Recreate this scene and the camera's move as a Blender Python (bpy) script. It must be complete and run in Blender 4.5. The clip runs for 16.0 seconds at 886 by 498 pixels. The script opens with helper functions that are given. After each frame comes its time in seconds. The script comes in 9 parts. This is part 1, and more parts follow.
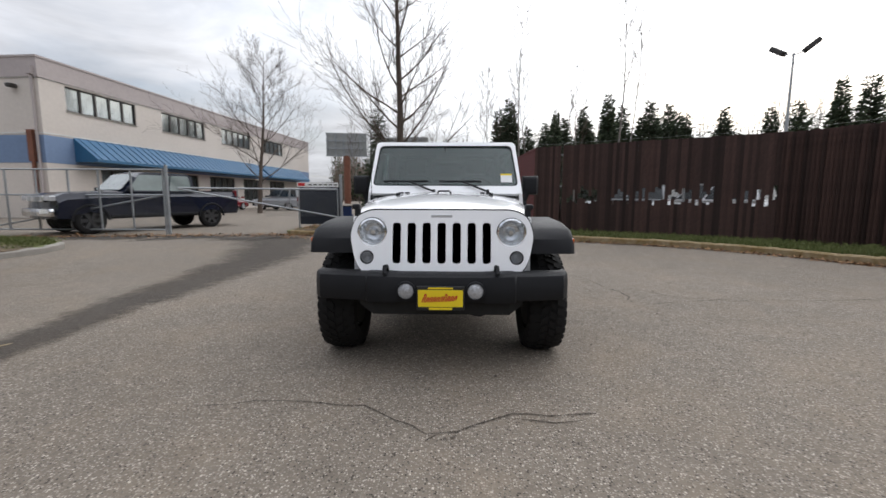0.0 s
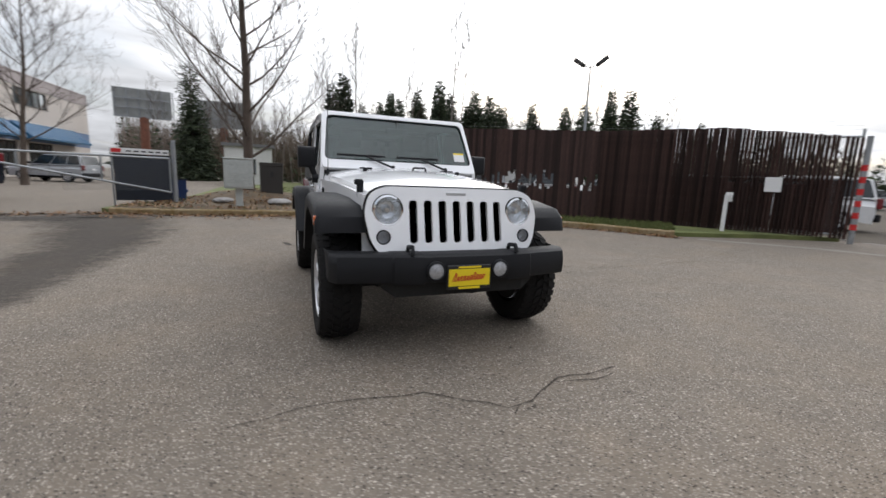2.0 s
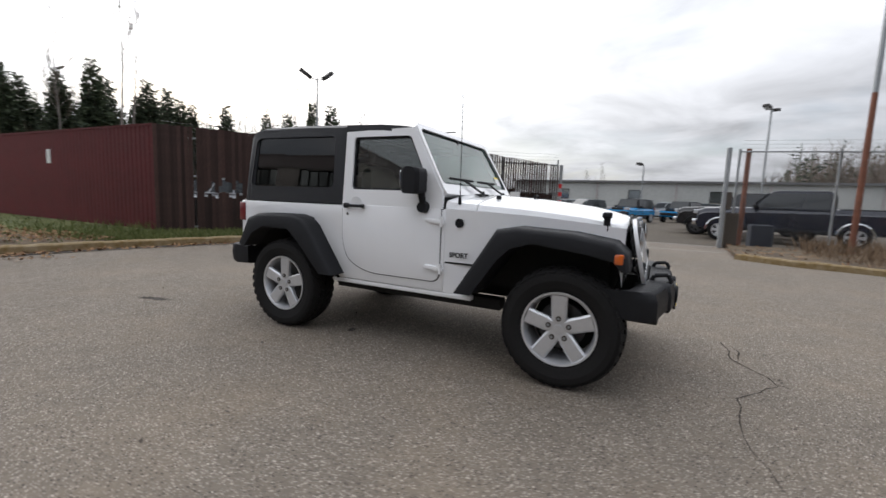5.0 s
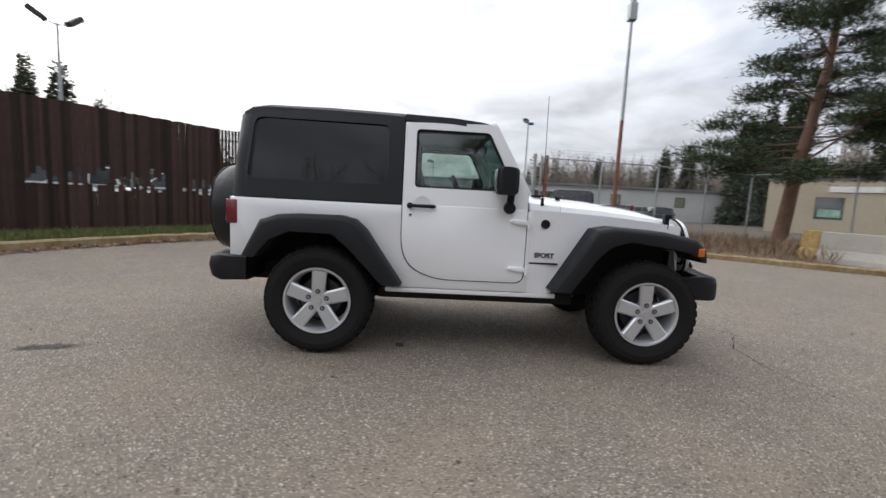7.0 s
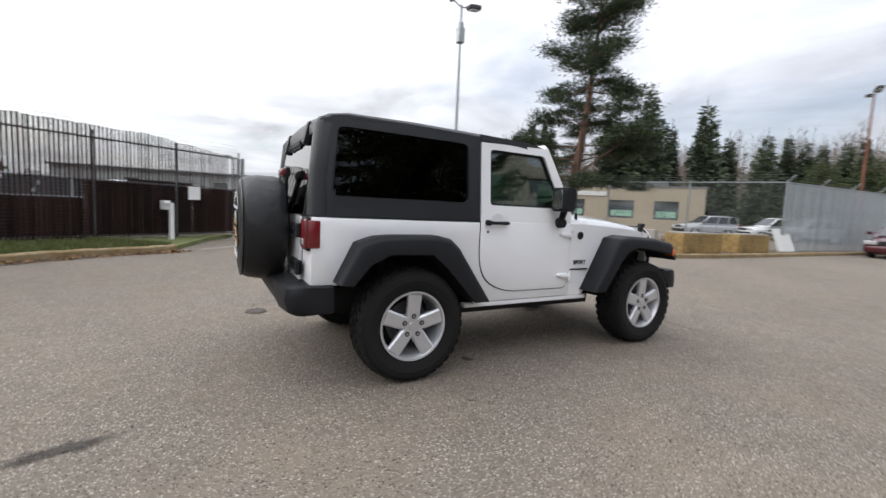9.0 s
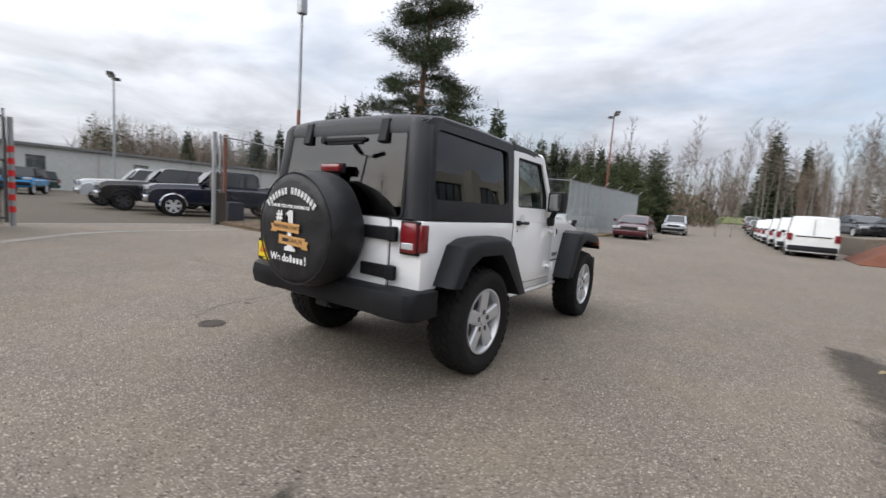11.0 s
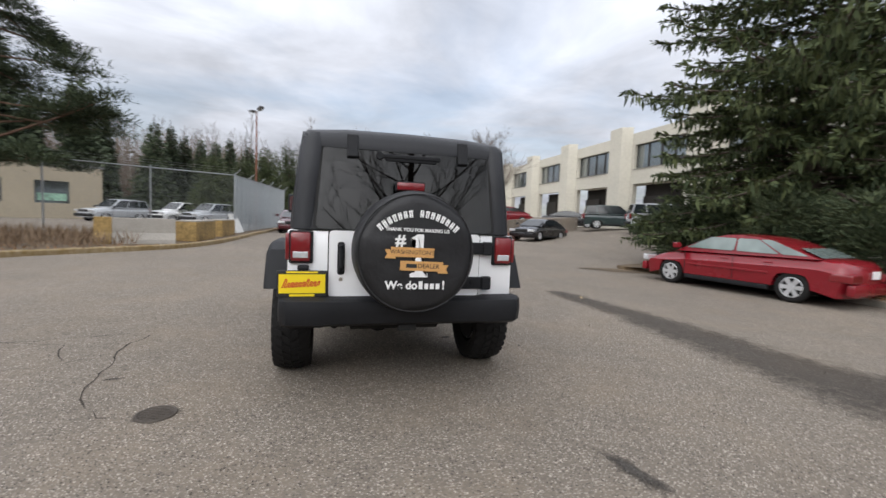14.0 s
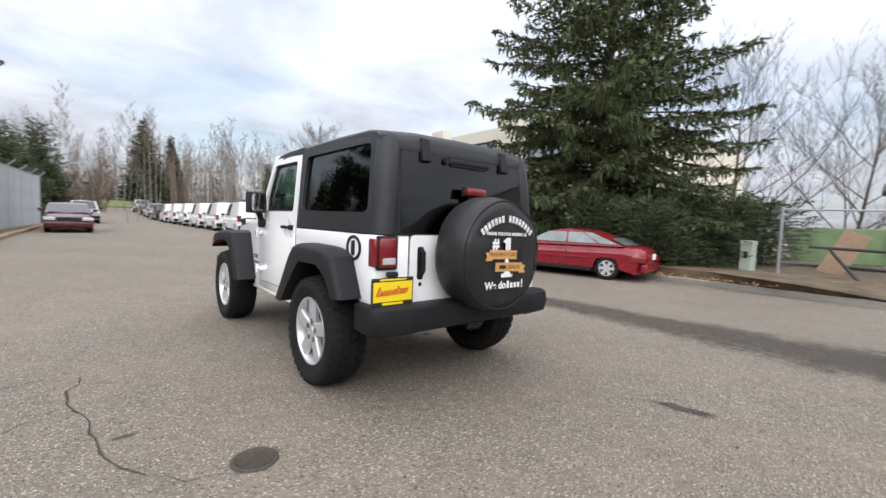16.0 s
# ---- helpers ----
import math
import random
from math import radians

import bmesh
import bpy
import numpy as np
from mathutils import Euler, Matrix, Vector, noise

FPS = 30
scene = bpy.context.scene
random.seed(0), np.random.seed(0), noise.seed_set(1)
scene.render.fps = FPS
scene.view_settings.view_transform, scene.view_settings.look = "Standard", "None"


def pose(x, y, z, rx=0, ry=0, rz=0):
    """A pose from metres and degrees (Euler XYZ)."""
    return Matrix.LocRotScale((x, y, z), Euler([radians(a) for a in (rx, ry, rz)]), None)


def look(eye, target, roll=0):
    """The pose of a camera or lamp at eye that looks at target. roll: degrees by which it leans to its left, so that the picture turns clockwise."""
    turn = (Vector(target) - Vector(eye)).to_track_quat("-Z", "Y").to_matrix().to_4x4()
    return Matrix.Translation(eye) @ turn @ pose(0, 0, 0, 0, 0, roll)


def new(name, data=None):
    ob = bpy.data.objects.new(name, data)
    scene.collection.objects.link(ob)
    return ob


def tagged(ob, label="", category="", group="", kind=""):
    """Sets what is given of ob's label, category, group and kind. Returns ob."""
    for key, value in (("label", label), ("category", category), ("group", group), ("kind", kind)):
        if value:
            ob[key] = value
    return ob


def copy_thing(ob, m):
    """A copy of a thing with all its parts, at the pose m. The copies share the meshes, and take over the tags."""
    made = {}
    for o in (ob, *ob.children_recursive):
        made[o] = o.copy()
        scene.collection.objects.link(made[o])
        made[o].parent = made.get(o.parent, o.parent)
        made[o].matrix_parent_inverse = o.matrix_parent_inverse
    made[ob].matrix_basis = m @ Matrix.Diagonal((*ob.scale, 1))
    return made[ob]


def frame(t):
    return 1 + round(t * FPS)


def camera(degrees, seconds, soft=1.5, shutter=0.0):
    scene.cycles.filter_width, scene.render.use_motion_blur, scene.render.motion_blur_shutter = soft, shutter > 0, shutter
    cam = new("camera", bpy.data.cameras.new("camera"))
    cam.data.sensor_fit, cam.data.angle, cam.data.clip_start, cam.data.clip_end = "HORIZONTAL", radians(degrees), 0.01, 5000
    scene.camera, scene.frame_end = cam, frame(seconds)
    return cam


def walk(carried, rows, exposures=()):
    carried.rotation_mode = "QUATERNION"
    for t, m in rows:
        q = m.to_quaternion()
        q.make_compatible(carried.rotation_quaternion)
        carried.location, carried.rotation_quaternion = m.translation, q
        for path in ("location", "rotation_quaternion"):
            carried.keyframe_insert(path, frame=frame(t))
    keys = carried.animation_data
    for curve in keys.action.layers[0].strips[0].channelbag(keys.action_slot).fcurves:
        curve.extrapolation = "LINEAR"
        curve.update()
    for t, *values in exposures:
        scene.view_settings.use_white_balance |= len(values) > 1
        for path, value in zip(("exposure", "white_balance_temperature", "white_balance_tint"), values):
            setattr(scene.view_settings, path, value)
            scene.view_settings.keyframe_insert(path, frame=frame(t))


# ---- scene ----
cam = camera(92.7, 16.0, soft=1.5, shutter=0.5)
PATH = [
    (0, (0.073, -3.338, 1.198), (0.03, -1.354, 0.95), 0.2),
    (0.5, (-0.073, -3.355, 1.194), (0.033, -1.372, 0.958), 1.6),
    (1, (-0.369, -3.396, 1.181), (-0.098, -1.433, 0.909), 2.3),
    (1.5, (-0.7, -3.258, 1.175), (-0.177, -1.349, 0.884), 0.9),
    (2, (-1.165, -3.078, 1.163), (-0.426, -1.249, 0.835), 2.3),
    (2.5, (-1.637, -2.807, 1.168), (-0.662, -1.082, 0.902), 1.4),
    (3, (-2.114, -2.473, 1.184), (-0.918, -0.878, 1.024), 0.7),
    (3.5, (-2.57, -2.108, 1.173), (-1.162, -0.697, 1.015), 0.3),
    (3.7, (-2.728, -1.916, 1.201), (-1.269, -0.56, 1.021), 0.5),
    (5.8, (-3.842, 0.354, 1.172), (-1.922, 0.864, 0.942), 1.3),
    (6, (-3.882, 0.56, 1.17), (-1.939, 0.969, 0.937), 0.8),
    (6.5, (-3.943, 1.133, 1.152), (-1.965, 1.312, 0.919), 1.8),
    (7, (-3.891, 1.654, 1.149), (-1.905, 1.576, 0.923), 3.0),
    (7.5, (-3.848, 2.199, 1.185), (-1.884, 1.897, 0.959), 2.3),
    (8, (-3.719, 2.725, 1.184), (-1.795, 2.204, 1.016), 3.1),
    (8.5, (-3.613, 3.208, 1.193), (-1.787, 2.416, 0.998), 2.3),
    (9, (-3.422, 3.645, 1.182), (-1.684, 2.672, 1.0), 2.6),
    (9.2, (-3.353, 3.823, 1.173), (-1.692, 2.725, 0.983), 1.6),
    (11.3, (-2.049, 5.31, 1.217), (-1.059, 3.585, 1.002), 3.2),
    (11.5, (-1.865, 5.443, 1.159), (-0.985, 3.662, 0.933), 2.2),
    (12, (-1.427, 5.687, 1.195), (-0.777, 3.807, 0.982), 2.2),
    (12.5, (-0.935, 5.868, 1.207), (-0.607, 3.901, 1.046), 1.9),
    (13, (-0.462, 5.952, 1.21), (-0.457, 3.958, 1.063), 2.0),
    (13.5, (0.044, 5.981, 1.215), (-0.214, 4.002, 1.094), 2.9),
    (14, (0.507, 5.932, 1.209), (-0.008, 4.005, 1.068), 2.3),
    (14.5, (0.945, 5.83, 1.215), (0.215, 3.973, 1.072), 3.3),
    (15, (1.352, 5.725, 1.211), (0.414, 3.964, 1.072), 3.3),
    (15.5, (1.713, 5.515, 1.215), (0.594, 3.862, 1.09), 2.9),
    (16, (2.095, 5.29, 1.206), (0.805, 3.768, 1.074), 2.2),
]
walk(cam, [(t, look(eye, target, roll)) for t, eye, target, roll in PATH],
     [(0, 0.24), (3.5, 0.18), (6, 0.16), (7.5, 0.52), (9, 0.60), (12.5, 0.42), (14.5, 0.48), (16, 0.78)])

# ---- world, sun ----
world = bpy.data.worlds.new("overcast_sky")
scene.world = world
world.use_nodes = True
SUN_AZ, SUN_EL = radians(54), radians(27)     # bearing from +x towards +y, and height


def sky_nodes():
    nt = world.node_tree
    nt.nodes.clear()
    N, L = nt.nodes.new, nt.links.new
    out, bg = N("ShaderNodeOutputWorld"), N("ShaderNodeBackground")
    sky = N("ShaderNodeTexSky")
    sky.sky_type, sky.sun_disc = "NISHITA", False
    sky.sun_elevation, sky.sun_rotation = SUN_EL, radians(90) - SUN_AZ
    sky.air_density, sky.dust_density = 1.0, 2.0
    co = N("ShaderNodeTexCoord")
    sep = N("ShaderNodeSeparateXYZ")
    L(co.outputs["Generated"], sep.inputs[0])

    def m(op, a, b=None, c=None):
        n = N("ShaderNodeMath")
        n.operation = op
        for k, v in enumerate((a, b, c)):
            if v is None:
                continue
            if isinstance(v, (int, float)):
                n.inputs[k].default_value = v
            else:
                L(v, n.inputs[k])
        return n.outputs[0]

    # cloud sheet seen in perspective: direction divided by its height
    h = m("MAXIMUM", m("ADD", sep.outputs[2], 0.12), 0.06)
    flat = N("ShaderNodeCombineXYZ")
    L(m("DIVIDE", sep.outputs[0], h), flat.inputs[0])
    L(m("DIVIDE", sep.outputs[1], h), flat.inputs[1])
    big, small = N("ShaderNodeTexNoise"), N("ShaderNodeTexNoise")
    for n, sc, de in ((big, 0.55, 6.0), (small, 1.3, 8.0)):
        n.inputs["Scale"].default_value, n.inputs["Detail"].default_value = sc, de
        n.inputs["Roughness"].default_value = 0.55
        n.inputs["Distortion"].default_value = 0.4
        L(flat.outputs[0], n.inputs["Vector"])
    # brightening towards the veiled sun
    dot = N("ShaderNodeVectorMath")
    dot.operation = "DOT_PRODUCT"
    L(co.outputs["Generated"], dot.inputs[0])
    dot.inputs[1].default_value = (math.cos(SUN_AZ) * math.cos(SUN_EL), math.sin(SUN_AZ) * math.cos(SUN_EL), math.sin(SUN_EL))
    near = m("POWER", m("MULTIPLY_ADD", dot.outputs["Value"], 0.5, 0.5), 2.2)
    veil = m("POWER", m("MULTIPLY_ADD", dot.outputs["Value"], 0.5, 0.5), 14.0)
    glow = m("ADD", m("MULTIPLY_ADD", near, 0.30, 0.62), m("MULTIPLY", veil, 1.5))
    tex = m("MULTIPLY_ADD", small.outputs[0], 1.40, 0.29)
    high = m("MULTIPLY_ADD", m("MAXIMUM", sep.outputs[2], 0.0), 1.55, 0.56)      # overcast: brighter overhead
    lum = m("MULTIPLY", m("MULTIPLY", glow, tex), high)
    tint = N("ShaderNodeMix")
    tint.data_type = "RGBA"
    tint.inputs["A"].default_value = (0.895, 0.935, 1.045, 1)
    tint.inputs["B"].default_value = (0.975, 0.99, 1.03, 1)
    L(m("MULTIPLY", near, 1.3), tint.inputs["Factor"])
    cloud = N("ShaderNodeVectorMath")
    cloud.operation = "SCALE"
    L(tint.outputs["Result"], cloud.inputs[0])
    L(lum, cloud.inputs["Scale"])
    blue = N("ShaderNodeVectorMath")
    blue.operation = "SCALE"
    L(sky.outputs[0], blue.inputs[0])
    blue.inputs["Scale"].default_value = 0.11
    ramp = N("ShaderNodeMapRange")
    ramp.inputs["From Min"].default_value, ramp.inputs["From Max"].default_value = 0.36, 0.52
    ramp.inputs["To Min"].default_value, ramp.inputs["To Max"].default_value = 0.55, 1.0
    L(big.outputs[0], ramp.inputs["Value"])
    mix = N("ShaderNodeMix")
    mix.data_type = "RGBA"
    L(ramp.outputs[0], mix.inputs["Factor"])
    L(blue.outputs[0], mix.inputs["A"])
    L(cloud.outputs[0], mix.inputs["B"])
    L(mix.outputs["Result"], bg.inputs[0])
    bg.inputs[1].default_value = SKY_STRENGTH
    L(bg.outputs[0], out.inputs[0])


SKY_STRENGTH = 1.0
sky_nodes()
sun_data = bpy.data.lights.new("sun", "SUN")
sun_data.energy, sun_data.angle, sun_data.color = 0.55, radians(120), (1.0, 0.97, 0.92)
sun = new("sun", sun_data)
sun.matrix_basis = look((math.cos(SUN_AZ) * math.cos(SUN_EL) * 50, math.sin(SUN_AZ) * math.cos(SUN_EL) * 50, math.sin(SUN_EL) * 50), (0, 0, 0))

# ---- materials ----
def mat(name, color, rough=0.6, metal=0.0, vary=0.12, grain=40.0, big=1.5, bump=0.0, spec=0.5, coat=0.0, per_object=0.0, tint=None):
    """A surface with colour variation at two scales, roughness wear and a fine relief."""
    m = bpy.data.materials.new(name)
    m.use_nodes = True
    nt = m.node_tree
    N, L = nt.nodes.new, nt.links.new
    b = nt.nodes["Principled BSDF"]
    co = N("ShaderNodeTexCoord")
    src = co.outputs["Object"]
    fine, wide = N("ShaderNodeTexNoise"), N("ShaderNodeTexNoise")
    for n, sc in ((fine, grain), (wide, big)):
        n.inputs["Scale"].default_value, n.inputs["Detail"].default_value = sc, 5.0
        L(src, n.inputs["Vector"])
    add = N("ShaderNodeMath")
    add.operation = "ADD"
    L(fine.outputs[0], add.inputs[0])
    L(wide.outputs[0], add.inputs[1])
    rng = N("ShaderNodeMapRange")
    rng.inputs["From Min"].default_value, rng.inputs["From Max"].default_value = 0.65, 1.35
    L(add.outputs[0], rng.inputs["Value"])
    mix = N("ShaderNodeMix")
    mix.data_type = "RGBA"
    t = tint or color
    mix.inputs["A"].default_value = (*[max(0, c * (1 - vary)) for c in color], 1)
    mix.inputs["B"].default_value = (*[min(1, c * (1 + vary)) for c in t], 1)
    L(rng.outputs[0], mix.inputs["Factor"])
    last = mix.outputs["Result"]
    if per_object:
        info = N("ShaderNodeObjectInfo")
        hsv = N("ShaderNodeHueSaturation")
        r2 = N("ShaderNodeMapRange")
        r2.inputs["To Min"].default_value, r2.inputs["To Max"].default_value = 1 - per_object, 1 + per_object
        L(info.outputs["Random"], r2.inputs["Value"])
        L(r2.outputs[0], hsv.inputs["Value"])
        L(last, hsv.inputs["Color"])
        last = hsv.outputs[0]
    L(last, b.inputs["Base Color"])
    rr = N("ShaderNodeMapRange")
    rr.inputs["To Min"].default_value, rr.inputs["To Max"].default_value = max(0.02, rough - 0.08), min(1, rough + 0.08)
    L(wide.outputs[0], rr.inputs["Value"])
    L(rr.outputs[0], b.inputs["Roughness"])
    b.inputs["Metallic"].default_value = metal
    b.inputs["Specular IOR Level"].default_value = spec
    b.inputs["Coat Weight"].default_value = coat
    b.inputs["Coat Roughness"].default_value = 0.06
    if bump:
        bp = N("ShaderNodeBump")
        bp.inputs["Strength"].default_value, bp.inputs["Distance"].default_value = bump, 0.01
        L(fine.outputs[0], bp.inputs["Height"])
        L(bp.outputs[0], b.inputs["Normal"])
    return m


def asphalt_mat(name, base, stone, lo=0.30, soft=False, gone=0.0):
    """Worn asphalt: stones of every tone in a warm binder, dark pits and broad wear; a soft one fades out at its edge."""
    m = bpy.data.materials.new(name)
    m.use_nodes = True
    nt = m.node_tree
    N, L = nt.nodes.new, nt.links.new
    b = nt.nodes["Principled BSDF"]
    co = N("ShaderNodeTexCoord")
    pos = co.outputs["Object"]

    def mth(op, x, y=None, z=None):
        n = N("ShaderNodeMath")
        n.operation = op
        for k, v in enumerate((x, y, z)):
            if isinstance(v, (int, float)):
                n.inputs[k].default_value = v
            elif v is not None:
                L(v, n.inputs[k])
        return n.outputs[0]

    def ramp(x, a0, a1, b0=0.0, b1=1.0):
        n = N("ShaderNodeMapRange")
        for k, v in zip(("From Min", "From Max", "To Min", "To Max"), (a0, a1, b0, b1)):
            n.inputs[k].default_value = v
        L(x, n.inputs["Value"])
        return n.outputs[0]

    def noise(sc, d, rough=0.6):
        n = N("ShaderNodeTexNoise")
        n.inputs["Scale"].default_value, n.inputs["Detail"].default_value, n.inputs["Roughness"].default_value = sc, d, rough
        L(pos, n.inputs["Vector"])
        return n.outputs[0]

    def stones(sc):
        v = N("ShaderNodeTexVoronoi")
        v.inputs["Scale"].default_value = sc
        L(pos, v.inputs["Vector"])
        c = N("ShaderNodeSeparateColor")
        L(v.outputs["Color"], c.inputs[0])
        return v.outputs["Distance"], c.outputs[0], c.outputs[1]

    d1, r1, g1 = stones(88)
    d2, r2, g2 = stones(58)
    wide, mid, patch = noise(0.30, 5), noise(3.5, 6, 0.65), noise(1.1, 4)
    pale = mth("MULTIPLY", ramp(r1, lo, 1.0), ramp(d1, 0.62, 0.30))
    white = mth("MULTIPLY", ramp(r2, 0.90, 0.93), ramp(d2, 0.42, 0.25))
    pit = mth("MULTIPLY", ramp(g1, 0.74, 0.84), ramp(d1, 0.55, 0.30))
    mix = N("ShaderNodeMix")
    mix.data_type = "RGBA"
    mix.inputs["A"].default_value, mix.inputs["B"].default_value = (*base, 1), (*stone, 1)
    L(mth("MINIMUM", mth("ADD", mth("MULTIPLY", pale, 0.80), mth("MULTIPLY", white, 0.80)), 1.0), mix.inputs["Factor"])
    dusty = N("ShaderNodeMix")
    dusty.data_type = "RGBA"
    L(ramp(patch, 0.45, 0.72, 0.0, 0.42), dusty.inputs["Factor"])
    L(mix.outputs["Result"], dusty.inputs["A"])
    dusty.inputs["B"].default_value = (base[0] * 1.45, base[1] * 1.36, base[2] * 1.22, 1)
    tone = mth("ADD", mth("MULTIPLY_ADD", wide, 0.55, mth("MULTIPLY", mid, 0.45)), mth("MULTIPLY", g2, 0.22))
    tone = mth("MULTIPLY", ramp(tone, 0.30, 0.95, 0.70, 1.30), mth("MULTIPLY_ADD", pit, -0.70, 1.0))
    hsv = N("ShaderNodeHueSaturation")
    L(tone, hsv.inputs["Value"])
    L(dusty.outputs["Result"], hsv.inputs["Color"])
    L(hsv.outputs[0], b.inputs["Base Color"])
    b.inputs["Roughness"].default_value = 0.88
    b.inputs["Specular IOR Level"].default_value = 0.3
    bp = N("ShaderNodeBump")
    bp.inputs["Strength"].default_value, bp.inputs["Distance"].default_value = 0.85, 0.007
    L(mth("SUBTRACT", mth("ADD", pale, mid), pit), bp.inputs["Height"])
    L(bp.outputs[0], b.inputs["Normal"])
    if soft:
        sp = N("ShaderNodeSeparateXYZ")
        L(co.outputs["UV"], sp.inputs[0])
        edge = mth("ADD", sp.outputs[0], mth("MULTIPLY", mth("SUBTRACT", mth("MULTIPLY_ADD", noise(9.0, 6, 0.7), 0.6, mth("MULTIPLY", noise(1.6, 3), 0.4)), 0.5), 1.9))
        L(ramp(edge, 0.85, 0.30, 0.0, 1.0 - gone), b.inputs["Alpha"])
    return m


def glass_mat(name, tint, f0=0.05, rough=0.0):
    """A tinted pane: clear through, with gloss that grows towards grazing sight."""
    m = bpy.data.materials.new(name)
    m.use_nodes = True
    nt = m.node_tree
    nt.nodes.clear()
    N, L = nt.nodes.new, nt.links.new
    out, tr, gl, mx, lw = N("ShaderNodeOutputMaterial"), N("ShaderNodeBsdfTransparent"), N("ShaderNodeBsdfGlossy"), N("ShaderNodeMixShader"), N("ShaderNodeLayerWeight")
    tr.inputs[0].default_value = (*tint, 1)
    gl.inputs["Roughness"].default_value = rough
    lw.inputs[0].default_value = 0.5
    pw, ma = N("ShaderNodeMath"), N("ShaderNodeMath")
    pw.operation, ma.operation = "POWER", "MULTIPLY_ADD"
    pw.inputs[1].default_value = 4.0
    ma.inputs[1].default_value, ma.inputs[2].default_value = 0.9, f0
    L(lw.outputs["Facing"], pw.inputs[0])
    L(pw.outputs[0], ma.inputs[0])
    L(ma.outputs[0], mx.inputs[0])
    L(tr.outputs[0], mx.inputs[1])
    L(gl.outputs[0], mx.inputs[2])
    L(mx.outputs[0], out.inputs[0])
    return m


def mesh_mat(name, color, pitch, wire, metal=0.6, rough=0.5):
    """Chain-link: diagonal wires with open diamonds between them, from the object's u (x) and z."""
    m = bpy.data.materials.new(name)
    m.use_nodes = True
    nt = m.node_tree
    N, L = nt.nodes.new, nt.links.new
    b, out = nt.nodes["Principled BSDF"], nt.nodes["Material Output"]
    b.inputs["Base Color"].default_value, b.inputs["Metallic"].default_value, b.inputs["Roughness"].default_value = (*color, 1), metal, rough
    co, sp = N("ShaderNodeTexCoord"), N("ShaderNodeSeparateXYZ")
    L(co.outputs["UV"], sp.inputs[0])

    def mm(op, a, c):
        n = N("ShaderNodeMath")
        n.operation = op
        for k, v in enumerate((a, c)):
            if isinstance(v, (int, float)):
                n.inputs[k].default_value = v
            else:
                L(v, n.inputs[k])
        return n.outputs[0]

    both = []
    for op in ("ADD", "SUBTRACT"):
        s = mm(op, sp.outputs[0], sp.outputs[1])
        f = mm("FRACT", mm("DIVIDE", mm("ADD", s, 500.0), pitch), 0.0)
        both.append(mm("LESS_THAN", mm("ABSOLUTE", mm("SUBTRACT", f, 0.5), 0.0), wire / pitch / 2))
    on = mm("MAXIMUM", both[0], both[1])
    tr, mx = N("ShaderNodeBsdfTransparent"), N("ShaderNodeMixShader")
    L(on, mx.inputs[0])
    L(tr.outputs[0], mx.inputs[1])
    L(b.outputs[0], mx.inputs[2])
    L(mx.outputs[0], out.inputs[0])
    return m


ASPHALT = asphalt_mat("worn_asphalt", (0.158, 0.133, 0.107), (0.50, 0.45, 0.385))
PATCH = asphalt_mat("darker_asphalt_patch", (0.066, 0.056, 0.047), (0.22, 0.195, 0.17), 0.4, True, 0.30)
CRACK = asphalt_mat("crack_fill", (0.055, 0.045, 0.036), (0.15, 0.13, 0.11), 0.4, True, 0.22)
GRIT = mat("dark_grit", (0.075, 0.062, 0.05), 0.95, vary=0.5, grain=30, bump=0.5)
STAIN = asphalt_mat("oil_stain", (0.058, 0.051, 0.045), (0.16, 0.15, 0.13), 0.5, True, 0.1)
CAST = mat("rusty_cast_iron", (0.075, 0.062, 0.05), 0.7, 0.4, vary=0.3, grain=60, bump=0.5)
CONCRETE = mat("weathered_concrete", (0.29, 0.27, 0.24), 0.9, vary=0.25, grain=35, big=1.2, bump=0.4)
KERB_YELLOW = mat("worn_yellow_kerb_paint", (0.40, 0.235, 0.045), 0.85, vary=0.6, grain=11, big=2.5, bump=0.6, tint=(0.20, 0.16, 0.10))
YELLOW_BLOCK = mat("faded_yellow_block_paint", (0.25, 0.165, 0.06), 0.85, vary=0.55, grain=12, big=2, bump=0.4)
GRASS = mat("short_winter_grass", (0.080, 0.115, 0.030), 0.95, vary=0.45, grain=60, big=1.0, bump=0.9, tint=(0.135, 0.145, 0.050))
MULCH = mat("leaf_litter_mulch", (0.060, 0.042, 0.028), 0.95, vary=0.6, grain=45, big=2, bump=1.0, tint=(0.115, 0.082, 0.048))
BARK_RED = mat("red_bark_mulch", (0.135, 0.046, 0.024), 0.95, vary=0.4, grain=30, big=1, bump=1.0)
WHITE_PAINT = mat("white_car_paint", (0.86, 0.865, 0.875), 0.22, vary=0.015, grain=8, coat=0.8)
BLACK_PLASTIC = mat("textured_black_plastic", (0.015, 0.0155, 0.0175), 0.52, vary=0.2, grain=400, big=4, bump=0.15, spec=0.18)
HARDTOP = mat("matte_black_hardtop", (0.023, 0.024, 0.0275), 0.42, vary=0.12, grain=500, bump=0.2, spec=0.28)
VINYL = mat("black_vinyl_cover", (0.016, 0.016, 0.0175), 0.50, vary=0.25, grain=7, big=4, bump=1.6, spec=0.35)
RUBBER = mat("tyre_rubber", (0.0115, 0.011, 0.011), 0.8, vary=0.25, grain=90, bump=0.25, spec=0.25)
DARK = mat("dark_underbody", (0.012, 0.012, 0.012), 0.85, vary=0.3)
INTERIOR = mat("dark_interior_trim", (0.02, 0.02, 0.021), 0.8, vary=0.2)
